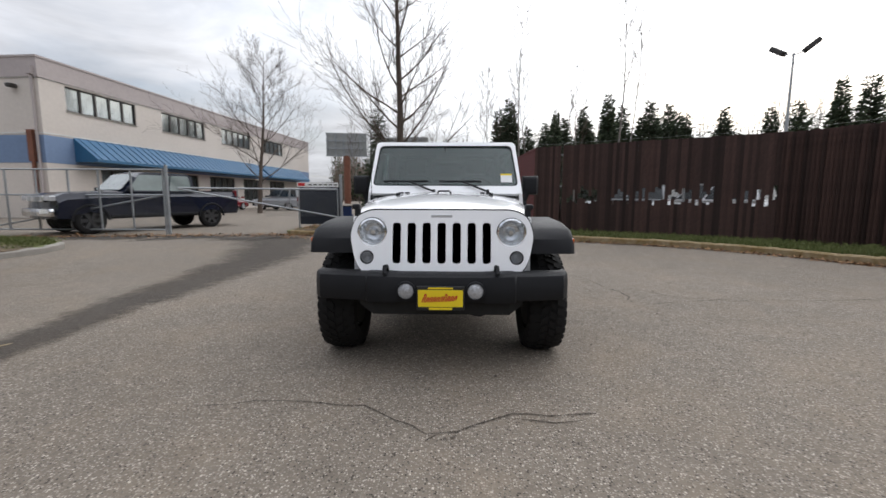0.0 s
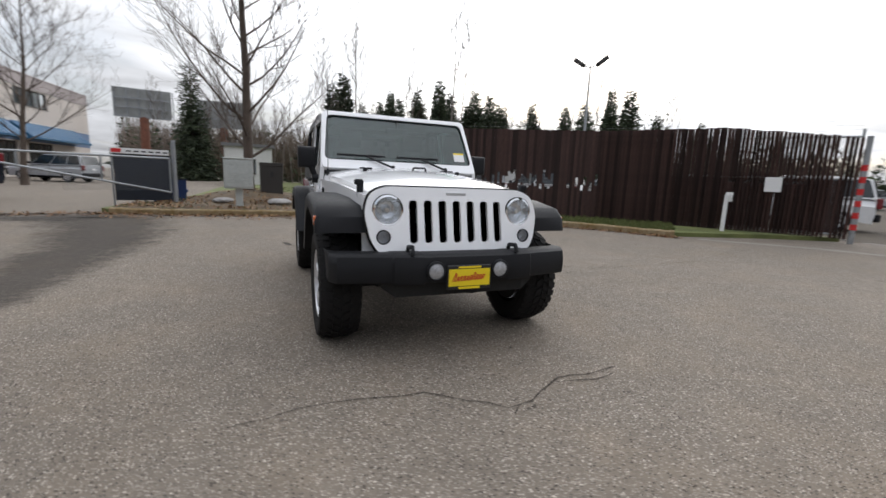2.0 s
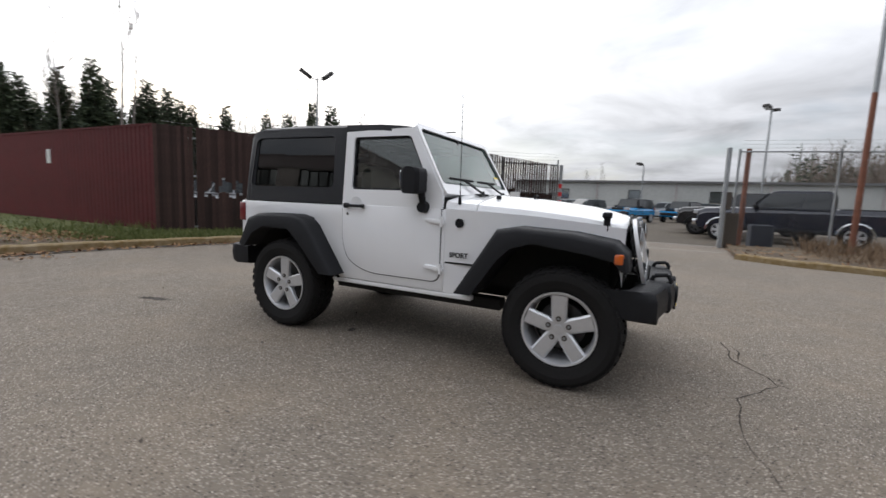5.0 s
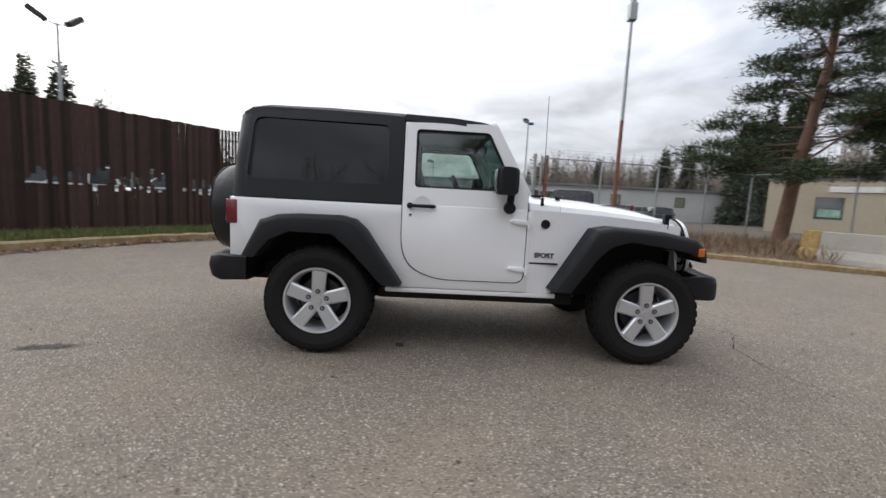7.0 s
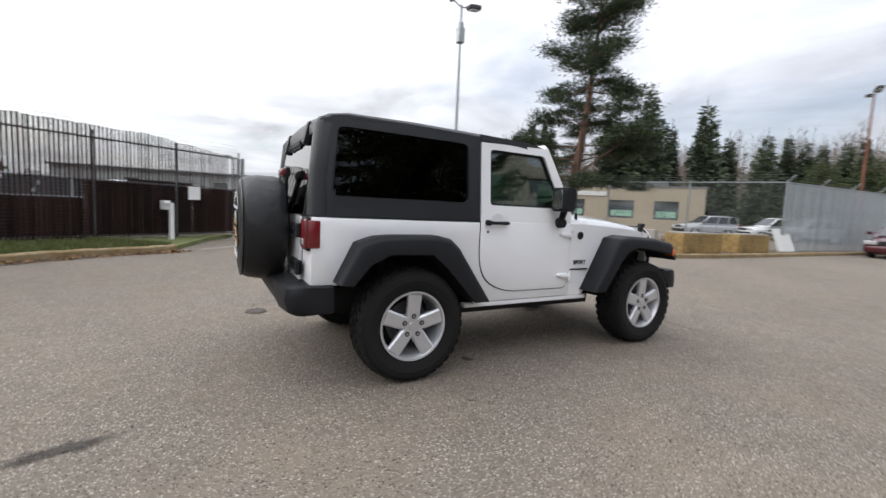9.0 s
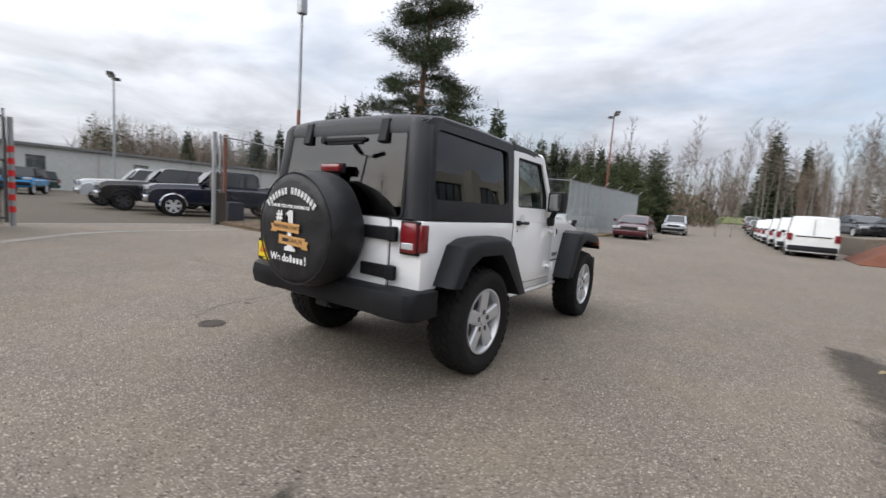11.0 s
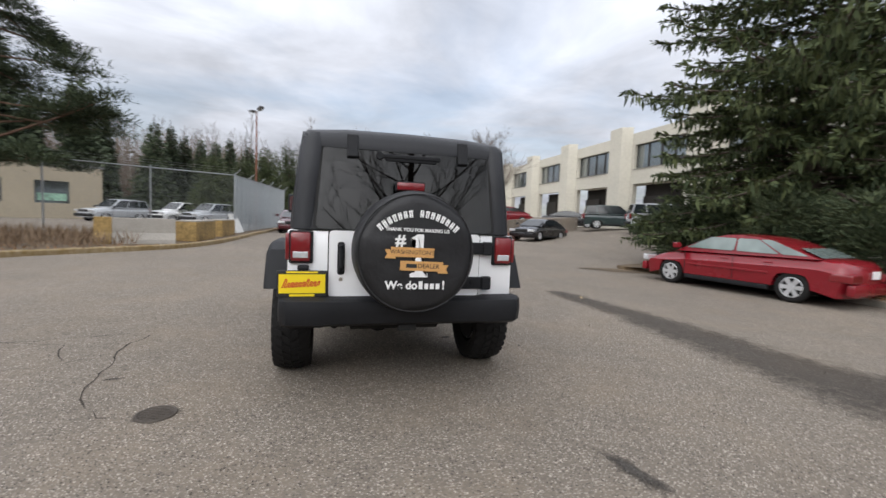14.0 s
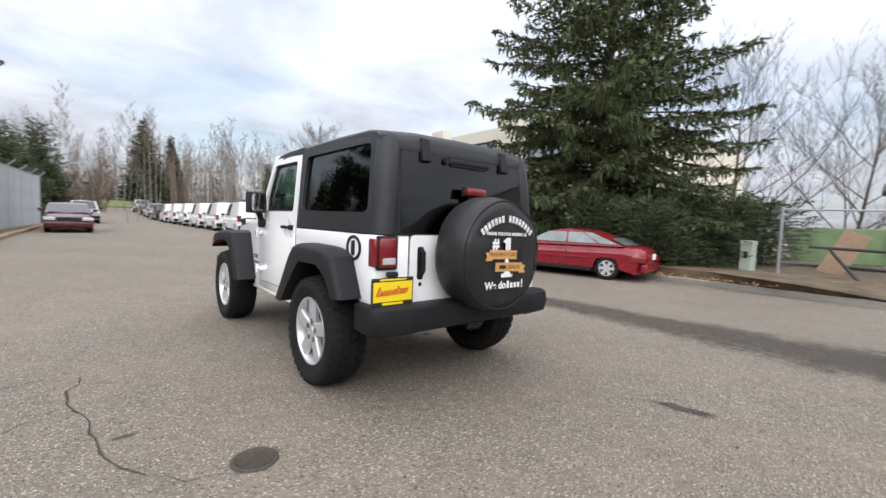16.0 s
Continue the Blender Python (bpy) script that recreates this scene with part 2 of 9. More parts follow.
SEAT = mat("dark_grey_seat_cloth", (0.035, 0.035, 0.037), 0.9, vary=0.2, grain=120)
ALLOY = mat("silver_alloy", (0.64, 0.65, 0.67), 0.34, 0.6, vary=0.05)
CHROME = mat("chrome", (0.85, 0.86, 0.87), 0.08, 1.0, vary=0.03)
STEEL = mat("galvanised_steel", (0.33, 0.345, 0.355), 0.5, 0.6, vary=0.2, grain=25)
RUST = mat("rusty_red_steel", (0.19, 0.075, 0.045), 0.75, 0.1, vary=0.35, grain=18, big=2, bump=0.3)
LAMP_RED = mat("red_lamp_plastic", (0.17, 0.004, 0.008), 0.3, vary=0.15, grain=120, coat=1.0)
LAMP_CLEAR = mat("clear_lamp_plastic", (0.62, 0.63, 0.65), 0.12, 0.3, vary=0.15, grain=60, coat=1.0)
LAMP_AMBER = mat("amber_lamp_plastic", (0.62, 0.12, 0.015), 0.2, vary=0.1, coat=1.0)
PLATE_Y = mat("yellow_plate", (0.83, 0.62, 0.015), 0.4, vary=0.03)
PLATE_RED = mat("red_print", (0.55, 0.02, 0.02), 0.5, vary=0.05)
PRINT_W = mat("white_print", (0.78, 0.78, 0.77), 0.6, vary=0.05)
PRINT_TAN = mat("tan_print", (0.56, 0.30, 0.10), 0.6, vary=0.08)
PRINT_K = mat("black_print", (0.015, 0.015, 0.015), 0.6, vary=0.05)
GLASS_CLEAR = glass_mat("green_tinted_glass", (0.80, 0.86, 0.83), 0.09)
GLASS_WS = glass_mat("windshield_glass", (0.42, 0.57, 0.54), 0.07)
GLASS_DARK = glass_mat("privacy_glass", (0.085, 0.09, 0.105), 0.052)
LENS = glass_mat("lamp_lens", (0.9, 0.92, 0.94), 0.04)
SLAT = mat("dark_brown_fence_slat", (0.044, 0.024, 0.020), 0.75, vary=0.35, grain=20, big=3, bump=0.2, per_object=0.55, spec=0.3)
RED_BOARD = mat("dark_red_fence_board", (0.115, 0.024, 0.026), 0.7, vary=0.22, grain=14, big=1.5, bump=0.2, per_object=0.12, spec=0.3)
WIRE = mesh_mat("chain_link_wire", (0.22, 0.23, 0.235), 0.078, 0.0052)

REFLECTOR = mat("bright_lamp_reflector", (0.74, 0.75, 0.76), 0.20, 0.8, vary=0.10, grain=45, bump=0.4)
FOG_LENS = mat("ribbed_clear_lens", (0.42, 0.43, 0.45), 0.16, 0.35, vary=0.35, grain=70, bump=0.6, coat=1.0)
REFLECTOR_GREY = mat("smoky_lamp_reflector", (0.58, 0.58, 0.59), 0.3, 0.5, vary=0.1, grain=60, bump=0.4)

# ---- shaping helpers ----


def part(name, bm, material, parent, label="", smooth=False, recalc=True):
    if recalc:
        bmesh.ops.recalc_face_normals(bm, faces=bm.faces)
    many = [f for f in bm.faces if len(f.verts) > 4]
    if many:
        bmesh.ops.triangulate(bm, faces=many, ngon_method="EAR_CLIP")
    me = bpy.data.meshes.new(name)
    bm.to_mesh(me)
    bm.free()
    me.materials.append(material)
    if smooth:
        me.shade_smooth()
        me.set_sharp_from_angle(angle=radians(38))
    ob = new(name, me)
    if parent is not None:
        ob.parent = parent
    if label:
        tagged(ob, label)
    return ob


def shared(name, me, parent, m):
    """An alike piece: its own object on a shared mesh."""
    ob = new(name, me)
    ob.parent = parent
    ob.matrix_basis = m
    return ob


def mesh_of(bm, material, name):
    bmesh.ops.recalc_face_normals(bm, faces=bm.faces)
    me = bpy.data.meshes.new(name)
    bm.to_mesh(me)
    bm.free()
    me.materials.append(material)
    return me


def thing(name, m, label, category, group="", kind=""):
    ob = new(name)
    ob.empty_display_size = 0.1
    ob.matrix_basis = m
    return tagged(ob, label, category, group, kind)


def box(bm, x0, x1, y0, y1, z0, z1, bevel=0.0, seg=2):
    v = [bm.verts.new(p) for p in ((x0, y0, z0), (x1, y0, z0), (x1, y1, z0), (x0, y1, z0), (x0, y0, z1), (x1, y0, z1), (x1, y1, z1), (x0, y1, z1))]
    fs = [bm.faces.new([v[i] for i in q]) for q in ((3, 2, 1, 0), (4, 5, 6, 7), (0, 1, 5, 4), (1, 2, 6, 5), (2, 3, 7, 6), (3, 0, 4, 7))]
    if bevel:
        es = list({e for f in fs for e in f.edges})
        bmesh.ops.bevel(bm, geom=es, offset=bevel, segments=seg, affect="EDGES", profile=0.5)
    return v


def bevel_sharp(bm, offset, seg=2, angle=30):
    es = [e for e in bm.edges if len(e.link_faces) == 2 and e.calc_face_angle(0) > radians(angle)]
    bmesh.ops.bevel(bm, geom=es, offset=offset, segments=seg, affect="EDGES", profile=0.5, clamp_overlap=True)


def prism(bm, poly, a, b, axis="x", bevel=0.0, seg=2, angle=30):
    """A polygon pushed from a to b along an axis; the polygon holds the other two coordinates in their order."""
    def at(p, w):
        return {"x": (w, p[0], p[1]), "y": (p[0], w, p[1]), "z": (p[0], p[1], w)}[axis]
    va, vb = [bm.verts.new(at(p, a)) for p in poly], [bm.verts.new(at(p, b)) for p in poly]
    n = len(poly)
    fs = [bm.faces.new(va), bm.faces.new(vb[::-1])]
    for i in range(n):
        fs.append(bm.faces.new((va[i], vb[i], vb[(i + 1) % n], va[(i + 1) % n])))
    if bevel:
        bmesh.ops.recalc_face_normals(bm, faces=fs)
        es = [e for e in {e for f in fs for e in f.edges} if e.calc_face_angle(0) > radians(angle)]
        bmesh.ops.bevel(bm, geom=es, offset=bevel, segments=seg, affect="EDGES", profile=0.5)


def loft(bm, loops, caps=True, closed=True):
    rows = [[bm.verts.new(p) for p in lp] for lp in loops]
    n = len(rows[0])
    for a, b in zip(rows, rows[1:]):
        for i in range(n if closed else n - 1):
            bm.faces.new((a[i], a[(i + 1) % n], b[(i + 1) % n], b[i]))
    if caps:
        bm.faces.new(rows[0][::-1])
        bm.faces.new(rows[-1])
    return rows


def tube(bm, p0, p1, r0, r1=None, n=8, caps=True):
    p0, p1 = Vector(p0), Vector(p1)
    r1 = r0 if r1 is None else r1
    d = (p1 - p0).normalized()
    u = d.orthogonal().normalized()
    w = d.cross(u)
    ring = [(math.cos(2 * math.pi * i / n), math.sin(2 * math.pi * i / n)) for i in range(n)]
    loft(bm, [[p0 + (u * c + w * s) * r0 for c, s in ring], [p1 + (u * c + w * s) * r1 for c, s in ring]], caps)


def pipe(bm, pts, r, n=6):
    for a, b in zip(pts, pts[1:]):
        tube(bm, a, b, r, n=n)


def revolve(bm, prof, n=32, m=Matrix()):
    """Profile of (radius, along) turned about the local x axis."""
    loops = []
    for k in range(n):
        a = 2 * math.pi * k / n
        loops.append([m @ Vector((x, r * math.cos(a), r * math.sin(a))) for r, x in prof])
    rows = [[bm.verts.new(p) for p in lp] for lp in loops]
    for k in range(n):
        a, b = rows[k], rows[(k + 1) % n]
        for i in range(len(prof) - 1):
            bm.faces.new((a[i], b[i], b[i + 1], a[i + 1]))


def rounded(pts, r, n=4):
    """A polygon with its corners rounded."""
    out, k = [], len(pts)
    for i in range(k):
        p, a, b = Vector(pts[i]), Vector(pts[i - 1]), Vector(pts[(i + 1) % k])
        ra = r[i] if isinstance(r, (list, tuple)) else r
        if ra <= 0:
            out.append(tuple(p))
            continue
        d0 = min(ra, (a - p).length * 0.49)
        d1 = min(ra, (b - p).length * 0.49)
        s, e = p + (a - p).normalized() * d0, p + (b - p).normalized() * d1
        for j in range(n + 1):
            t = j / n
            out.append(tuple(s * (1 - t) ** 2 + p * 2 * t * (1 - t) + e * t * t))
    return out


def circle(cx, cy, r, n=24):
    return [(cx + r * math.cos(2 * math.pi * i / n), cy + r * math.sin(2 * math.pi * i / n)) for i in range(n)]


def rect(u0, v0, u1, v1):
    return [(u0, v0), (u1, v0), (u1, v1), (u0, v1)]


def plate(bm, outer, holes, t, fn):
    """A plate with real openings, t thick; fn(u, v, w) lays it into place."""
    edges = []
    for lp in (outer, *holes):
        vs = [bm.verts.new((p[0], p[1], 0)) for p in lp]
        edges += [bm.edges.new((vs[i], vs[(i + 1) % len(vs)])) for i in range(len(vs))]
    got = bmesh.ops.triangle_fill(bm, use_beauty=True, use_dissolve=False, edges=edges)
    faces = [f for f in got["geom"] if isinstance(f, bmesh.types.BMFace)]
    ext = bmesh.ops.extrude_face_region(bm, geom=faces)
    top = [v for v in ext["geom"] if isinstance(v, bmesh.types.BMVert)]
    for v in top:
        v.co.z += t
    for v in {v for f in bm.faces for v in f.verts}:
        v.co = Vector(fn(*v.co))


def fresh():
    return bmesh.new()


def text_part(name, body, size, material, parent, m, label="", depth=0.0008, align="CENTER", bold=0.0):
    cu = bpy.data.curves.new(name, "FONT")
    cu.offset = bold
    cu.body, cu.size, cu.extrude, cu.align_x, cu.align_y = body, size, depth, align, "CENTER"
    tmp = bpy.data.objects.new(name, cu)
    scene.collection.objects.link(tmp)
    bpy.context.view_layer.update()
    me = bpy.data.meshes.new_from_object(tmp.evaluated_get(bpy.context.evaluated_depsgraph_get()))
    bpy.data.objects.remove(tmp)
    me.materials.clear()
    me.materials.append(material)
    ob = new(name, me)
    ob.parent = parent
    ob.matrix_basis = m
    if label:
        tagged(ob, label)
    return ob


def smooth01(a, b, x):
    t = min(1, max(0, (x - a) / (b - a)))
    return t * t * (3 - 2 * t)


def ground_z(x, y):
    dip = -0.20 * smooth01(-3.0, -7.5, x) * smooth01(8.0, 2.0, y) * smooth01(-16, -9, y)
    rise = 1.0 * smooth01(-11.5, -21, x) * smooth01(-1.0, -7.0, y)
    hill = 2.6 * smooth01(-45, -110, y) * smooth01(30, 12, abs(x + 3))
    return dip + rise + hill

# ---- ground, kerbs, verges ----
def build_ground():
    near = list(np.arange(-30, 31, 1.0))
    far = [31 + 2.0 * k * (1 + 0.12 * k) for k in range(1, 26)]
    line = [-v for v in far[::-1]] + near + far
    bm = fresh()
    vs = [[bm.verts.new((x, y, ground_z(x, y))) for x in line] for y in line]
    for j in range(len(line) - 1):
        for i in range(len(line) - 1):
            bm.faces.new((vs[j][i], vs[j][i + 1], vs[j + 1][i + 1], vs[j + 1][i]))
    ob = part("ground", bm, ASPHALT, None, smooth=True)
    tagged(ob, "worn grey asphalt lot with pale aggregate, open to the street", "ground", kind="structure")
    return ob


ground = build_ground()


def slab(name, poly, z0, z1, material, label, category="verge", hump=0.0):
    """A raised bed whose top follows the ground; a hump lifts its middle."""
    bm = fresh()
    cx, cy = sum(p[0] for p in poly) / len(poly), sum(p[1] for p in poly) / len(poly)
    rings = []
    for s, dz in ((1.0, z0), (1.0, z1), (0.8, z1 + 0.3 * hump), (0.5, z1 + 0.8 * hump), (0.2, z1 + hump))[:5 if hump else 2]:
        rings.append([(cx + (p[0] - cx) * s, cy + (p[1] - cy) * s, ground_z(cx + (p[0] - cx) * s, cy + (p[1] - cy) * s) + dz) for p in poly])
    loft(bm, rings)
    ob = part(name, bm, material, None, smooth=True)
    tagged(ob, label, category, kind="structure")
    return ob


def resample(pts, step):
    out = []
    for a, b in zip(pts, pts[1:]):
        n = max(1, round(math.dist(a, b) / step))
        out += [tuple(a[i] + (b[i] - a[i]) * k / n for i in range(len(a))) for k in range(n)]
    return out + [tuple(pts[-1])]


def curve_through(pts, n=8):
    """A smooth line through plan points."""
    P = [Vector(p) for p in pts]
    P = [P[0] * 2 - P[1]] + P + [P[-1] * 2 - P[-2]]
    out = []
    for i in range(1, len(P) - 2):
        for k in range(n):
            t = k / n
            out.append(tuple(0.5 * ((2 * P[i]) + (P[i + 1] - P[i - 1]) * t + (2 * P[i - 1] - 5 * P[i] + 4 * P[i + 1] - P[i + 2]) * t * t + (3 * P[i] - P[i - 1] - 3 * P[i + 1] + P[i + 2]) * t ** 3)))
    return out + [tuple(P[-2])]


def kerb(name, pts, material, label, w=0.16, h=0.14):
    bm = fresh()
    loops = []
    rr = random.Random(len(pts) + 3)
    for i, p in enumerate(pts):
        a, b = Vector(pts[max(0, i - 1)]), Vector(pts[min(len(pts) - 1, i + 1)])
        d = (b - a).normalized()
        n = Vector((-d.y, d.x))
        z = ground_z(*p)
        q = Vector(p)
        hh = h + rr.uniform(-0.008, 0.008)
        loops.append([(*(q - n * w / 2), z - 0.15), (*(q - n * w / 2), z + hh - 0.03), (*(q - n * (w / 2 - 0.03)), z + hh), (*(q + n * (w / 2 - 0.03)), z + hh), (*(q + n * w / 2), z + hh - 0.03), (*(q + n * w / 2), z - 0.15)])
    loft(bm, loops)
    ob = part(name, bm, material, None, smooth=True)
    tagged(ob, label, "kerb", kind="structure")
    return ob


def ragged_oval(cx, cy, a, b, n=22):
    return [(cx + a * (1 + 0.08 * math.sin(5 * t)) * math.cos(t), cy + b * (1 + 0.08 * math.cos(3 * t)) * math.sin(t)) for t in (2 * math.pi * k / n for k in range(n))]


# north and north-east edge of the lot
NE = curve_through([(-4.9, 9.6), (-3.2, 9.35), (-1.2, 9.2), (0.4, 9.0), (1.9, 8.65), (3.5, 8.15), (4.8, 7.5), (5.9, 6.75), (6.8, 5.8), (7.45, 4.75), (7.85, 4.3)])
kerb("kerb", NE, KERB_YELLOW, "concrete kerb with worn yellow paint along the grass verge")
slab("verge", NE + [(8.8, 4.05), (10.2, 3.7), (11.9, 2.95), (8.5, 7.9), (3.1, 11.3), (2.6, 46), (-4.2, 46), (-4.2, 13.2), (-5.0, 12.6), (-5.2, 10.0)], -0.1, 0.10, GRASS, "short winter grass verge with leaf litter behind the kerb")
slab("planting_bed", [(-4.95, 9.72), (-3.2, 9.5), (-1.2, 9.35), (0.9, 9.05), (0.2, 11.4), (-2.6, 12.6), (-4.95, 12.2)], 0.0, 0.135, MULCH, "bed of brown leaf litter around the mailbox", "planting bed", 0.05)
slab("bank", ragged_oval(-1.75, 12.9, 2.3, 2.3), 0.0, 0.12, MULCH, "low bank of brown leaf litter below the maple", "planting bed", 0.40)
# south-east edge
SE = curve_through([(8.9, -2.3), (8.25, -3.2), (7.9, -4.3), (7.35, -5.4), (6.6, -6.4), (5.8, -7.3), (5.1, -8.3), (4.7, -9.4), (4.45, -11.3), (4.35, -14.2), (4.3, -18.0), (4.1, -24.0), (3.8, -34.0)])
kerb("kerb", SE, KERB_YELLOW, "concrete kerb with worn yellow paint along the street")
slab("verge", SE + [(4.7, -34), (5.4, -18.2), (14.7, -12.8), (13.2, -7.6), (12.5, -2.5)], -0.1, 0.10, MULCH, "bed of brown brush and leaf litter behind the kerb")
# west edge
WE = curve_through([(-8.7, -5.75), (-9.3, -4.9), (-9.95, -2.9), (-10.2, 0.0), (-10.0, 2.5), (-9.3, 4.6), (-8.9, 5.7), (-9.4, 6.5), (-11.5, 6.9)])
kerb("kerb", WE[14:], CONCRETE, "weathered concrete kerb beside the mulch bed")
slab("planting_bed", WE + [(-26, 7.4), (-26, -4.0), (-17, -6.8), (-9.8, -6.6), (-8.8, -6.2)], -0.2, 0.11, MULCH, "mulch and moss bed below the evergreen shrubs", "planting bed", 0.25)
slab("verge", WE[22:] + [(-11.6, 6.7), (-11.9, 2.2), (-10.3, 1.8)], 0.0, 0.14, GRASS, "strip of mossy grass beside the kerb")
# red bark island
slab("planting_bed", curve_through([(-6.4, -17.6), (-8.5, -17.9), (-11.0, -19.2), (-12.2, -21.5), (-11.0, -25.0), (-8.6, -26.0), (-6.8, -23.0), (-6.4, -17.6)], 5)[:-1], -0.1, 0.03, BARK_RED, "low mound of red bark mulch between the parked cars", "planting bed", 1.0)
slab("raised_lot", [(-7.6, -23.6), (-18, -23.2), (-18, -35), (-7.2, -35)], -0.2, 0.98, ASPHALT, "raised asphalt lot behind the bark mound", "parking lot")
slab("grass_bank", [(-14, -78), (10, -78), (16, -120), (-24, -120)], -0.5, 0.1, GRASS, "green grass bank at the end of the street", "grass bank", 0.3)
bm = fresh()
yard = [(12.4, -3.0), (12.2, 2.9), (8.9, 8.3), (3.6, 11.6), (4.0, 60), (53, 60), (53, -62), (24, -30), (14.7, -12.8), (13.2, -7.6)]
bm.faces.new([bm.verts.new((*p, 0.005)) for p in yard])
bmesh.ops.triangulate(bm, faces=bm.faces)
tagged(part("yard_surface", bm, asphalt_mat("dark_yard_gravel", (0.078, 0.064, 0.049), (0.22, 0.19, 0.155)), None), "dark gravel surface of the storage yard", "ground", kind="structure")
# crumbled mulch tips and driveway seam
bm = fresh()
for line in ([(8.0, 3.8), (8.9, 2.9), (9.7, 2.0), (10.1, 1.0), (10.25, -0.4), (10.3, -2.2)], [(12.4, 2.7), (12.45, 0.0), (12.45, -2.4)]):
    line = curve_through(line, 6)
    rim = [[bm.verts.new((x + dx, y + dx * 0.6 * (line[0][0] < 9) * (y > 0.9), 0.0065)) for x, y in line] for dx in (-0.11, 0.11)]
    for i in range(len(line) - 1):
        bm.faces.new((rim[0][i], rim[0][i + 1], rim[1][i + 1], rim[1][i]))
seam = part("driveway_seam", bm, mat("grey_seam_mortar", (0.235, 0.215, 0.19), 0.9, vary=0.3, grain=20, bump=0.3), None)
tagged(seam, "two pale concrete strips across the lot entrance", "driveway seam", kind="structure")


def blotch(name, poly, material, label, z=0.004, cat="stain"):
    """A flat mark whose u runs from 0 in its middle to 1 at its edge."""
    bm = fresh()
    uv = bm.loops.layers.uv.new("UVMap")
    cx, cy = sum(p[0] for p in poly) / len(poly), sum(p[1] for p in poly) / len(poly)
    mid = bm.verts.new((cx, cy, ground_z(cx, cy) + z))
    rim = [bm.verts.new((p[0], p[1], ground_z(*p[:2]) + z)) for p in poly]
    for i, v in enumerate(rim):
        f = bm.faces.new((mid, v, rim[(i + 1) % len(rim)]))
        for lp in f.loops:
            lp[uv].uv = (0.0 if lp.vert is mid else 1.0, 0.0)
    ob = part(name, bm, material, None, recalc=False)
    return tagged(ob, label, cat, kind="structure")


def ragged(cx, cy, a, b, turn, n=26, seed=1, rough=0.22):
    rr = random.Random(seed)
    out = []
    c, s = math.cos(radians(turn)), math.sin(radians(turn))
    for i in range(n):
        t = 2 * math.pi * i / n
        k = 1 + rr.uniform(-rough, rough)
        u, v = a * k * math.cos(t), b * k * math.sin(t)
        out.append((cx + u * c - v * s, cy + u * s + v * c))
    return out


def strip(pts, w, seed, jag=0.5):
    """A long ragged-edged strip as a polygon, w wide."""
    rr = random.Random(seed)
    pts = resample(pts, 0.16)
    L_, R_ = [], []
    for i, p in enumerate(pts):
        a, b = Vector(pts[max(0, i - 1)]), Vector(pts[min(len(pts) - 1, i + 1)])
        d = (b - a).normalized()
        n = Vector((-d.y, d.x))
        ww = w if isinstance(w, float) else w[0] + (w[1] - w[0]) * i / (len(pts) - 1)
        L_.append(tuple(Vector(p) + n * ww * (0.5 + rr.uniform(-jag, jag) * 0.3)))
        R_.append(tuple(Vector(p) - n * ww * (0.5 + rr.uniform(-jag, jag) * 0.3)))
    return L_, R_


def ribbon(name, pts, w, material, label, seed=1, jag=0.5, z=0.004, wander=0.0, cat="crack"):
    rr = random.Random(seed)
    if wander:
        pts = [(p[0] + rr.uniform(-wander, wander), p[1] + rr.uniform(-wander, wander)) for p in resample(pts, 0.12)]
    A, B = strip(pts, w, seed, jag)
    bm = fresh()
    uv = bm.loops.layers.uv.new("UVMap")
    rows = [[bm.verts.new((*p, ground_z(*p) + z)) for p in R] for R in (B, [((a[0] + b[0]) / 2, (a[1] + b[1]) / 2) for a, b in zip(A, B)], A)]
    mid = set(rows[1][1:-1])
    for lo, hi in zip(rows, rows[1:]):
        for i in range(len(A) - 1):
            f = bm.faces.new((lo[i], lo[i + 1], hi[i + 1], hi[i]))
            for lp in f.loops:
                lp[uv].uv = (0.0 if lp.vert in mid else 1.0, 0.0)
    ob = part(name, bm, material, None, recalc=False)
    return tagged(ob, label, cat, kind="structure")

# ---- the white two-door off-road car ----
jeep = thing("off_road_car", pose(0, 0, 0), "white two-door off-road car with black hardtop, flares and bumpers, parked", "car")


def ring_pts(y, hw, zb, ze, zc, n=10, r=0.05):
    """A cross-section across the car: flat sides up to ze, then a crown to zc."""
    pts = [(-hw, y, zb), (-hw, y, ze - r), (-hw + 0.3 * r, y, ze - 0.3 * r)]
    for i in range(n + 1):
        u = -1 + 2 * i / n
        pts.append(((hw - r) * u, y, ze + (zc - ze) * (1 - u * u)))
    pts += [(hw - 0.3 * r, y, ze - 0.3 * r), (hw, y, ze - r), (hw, y, zb)]
    return pts


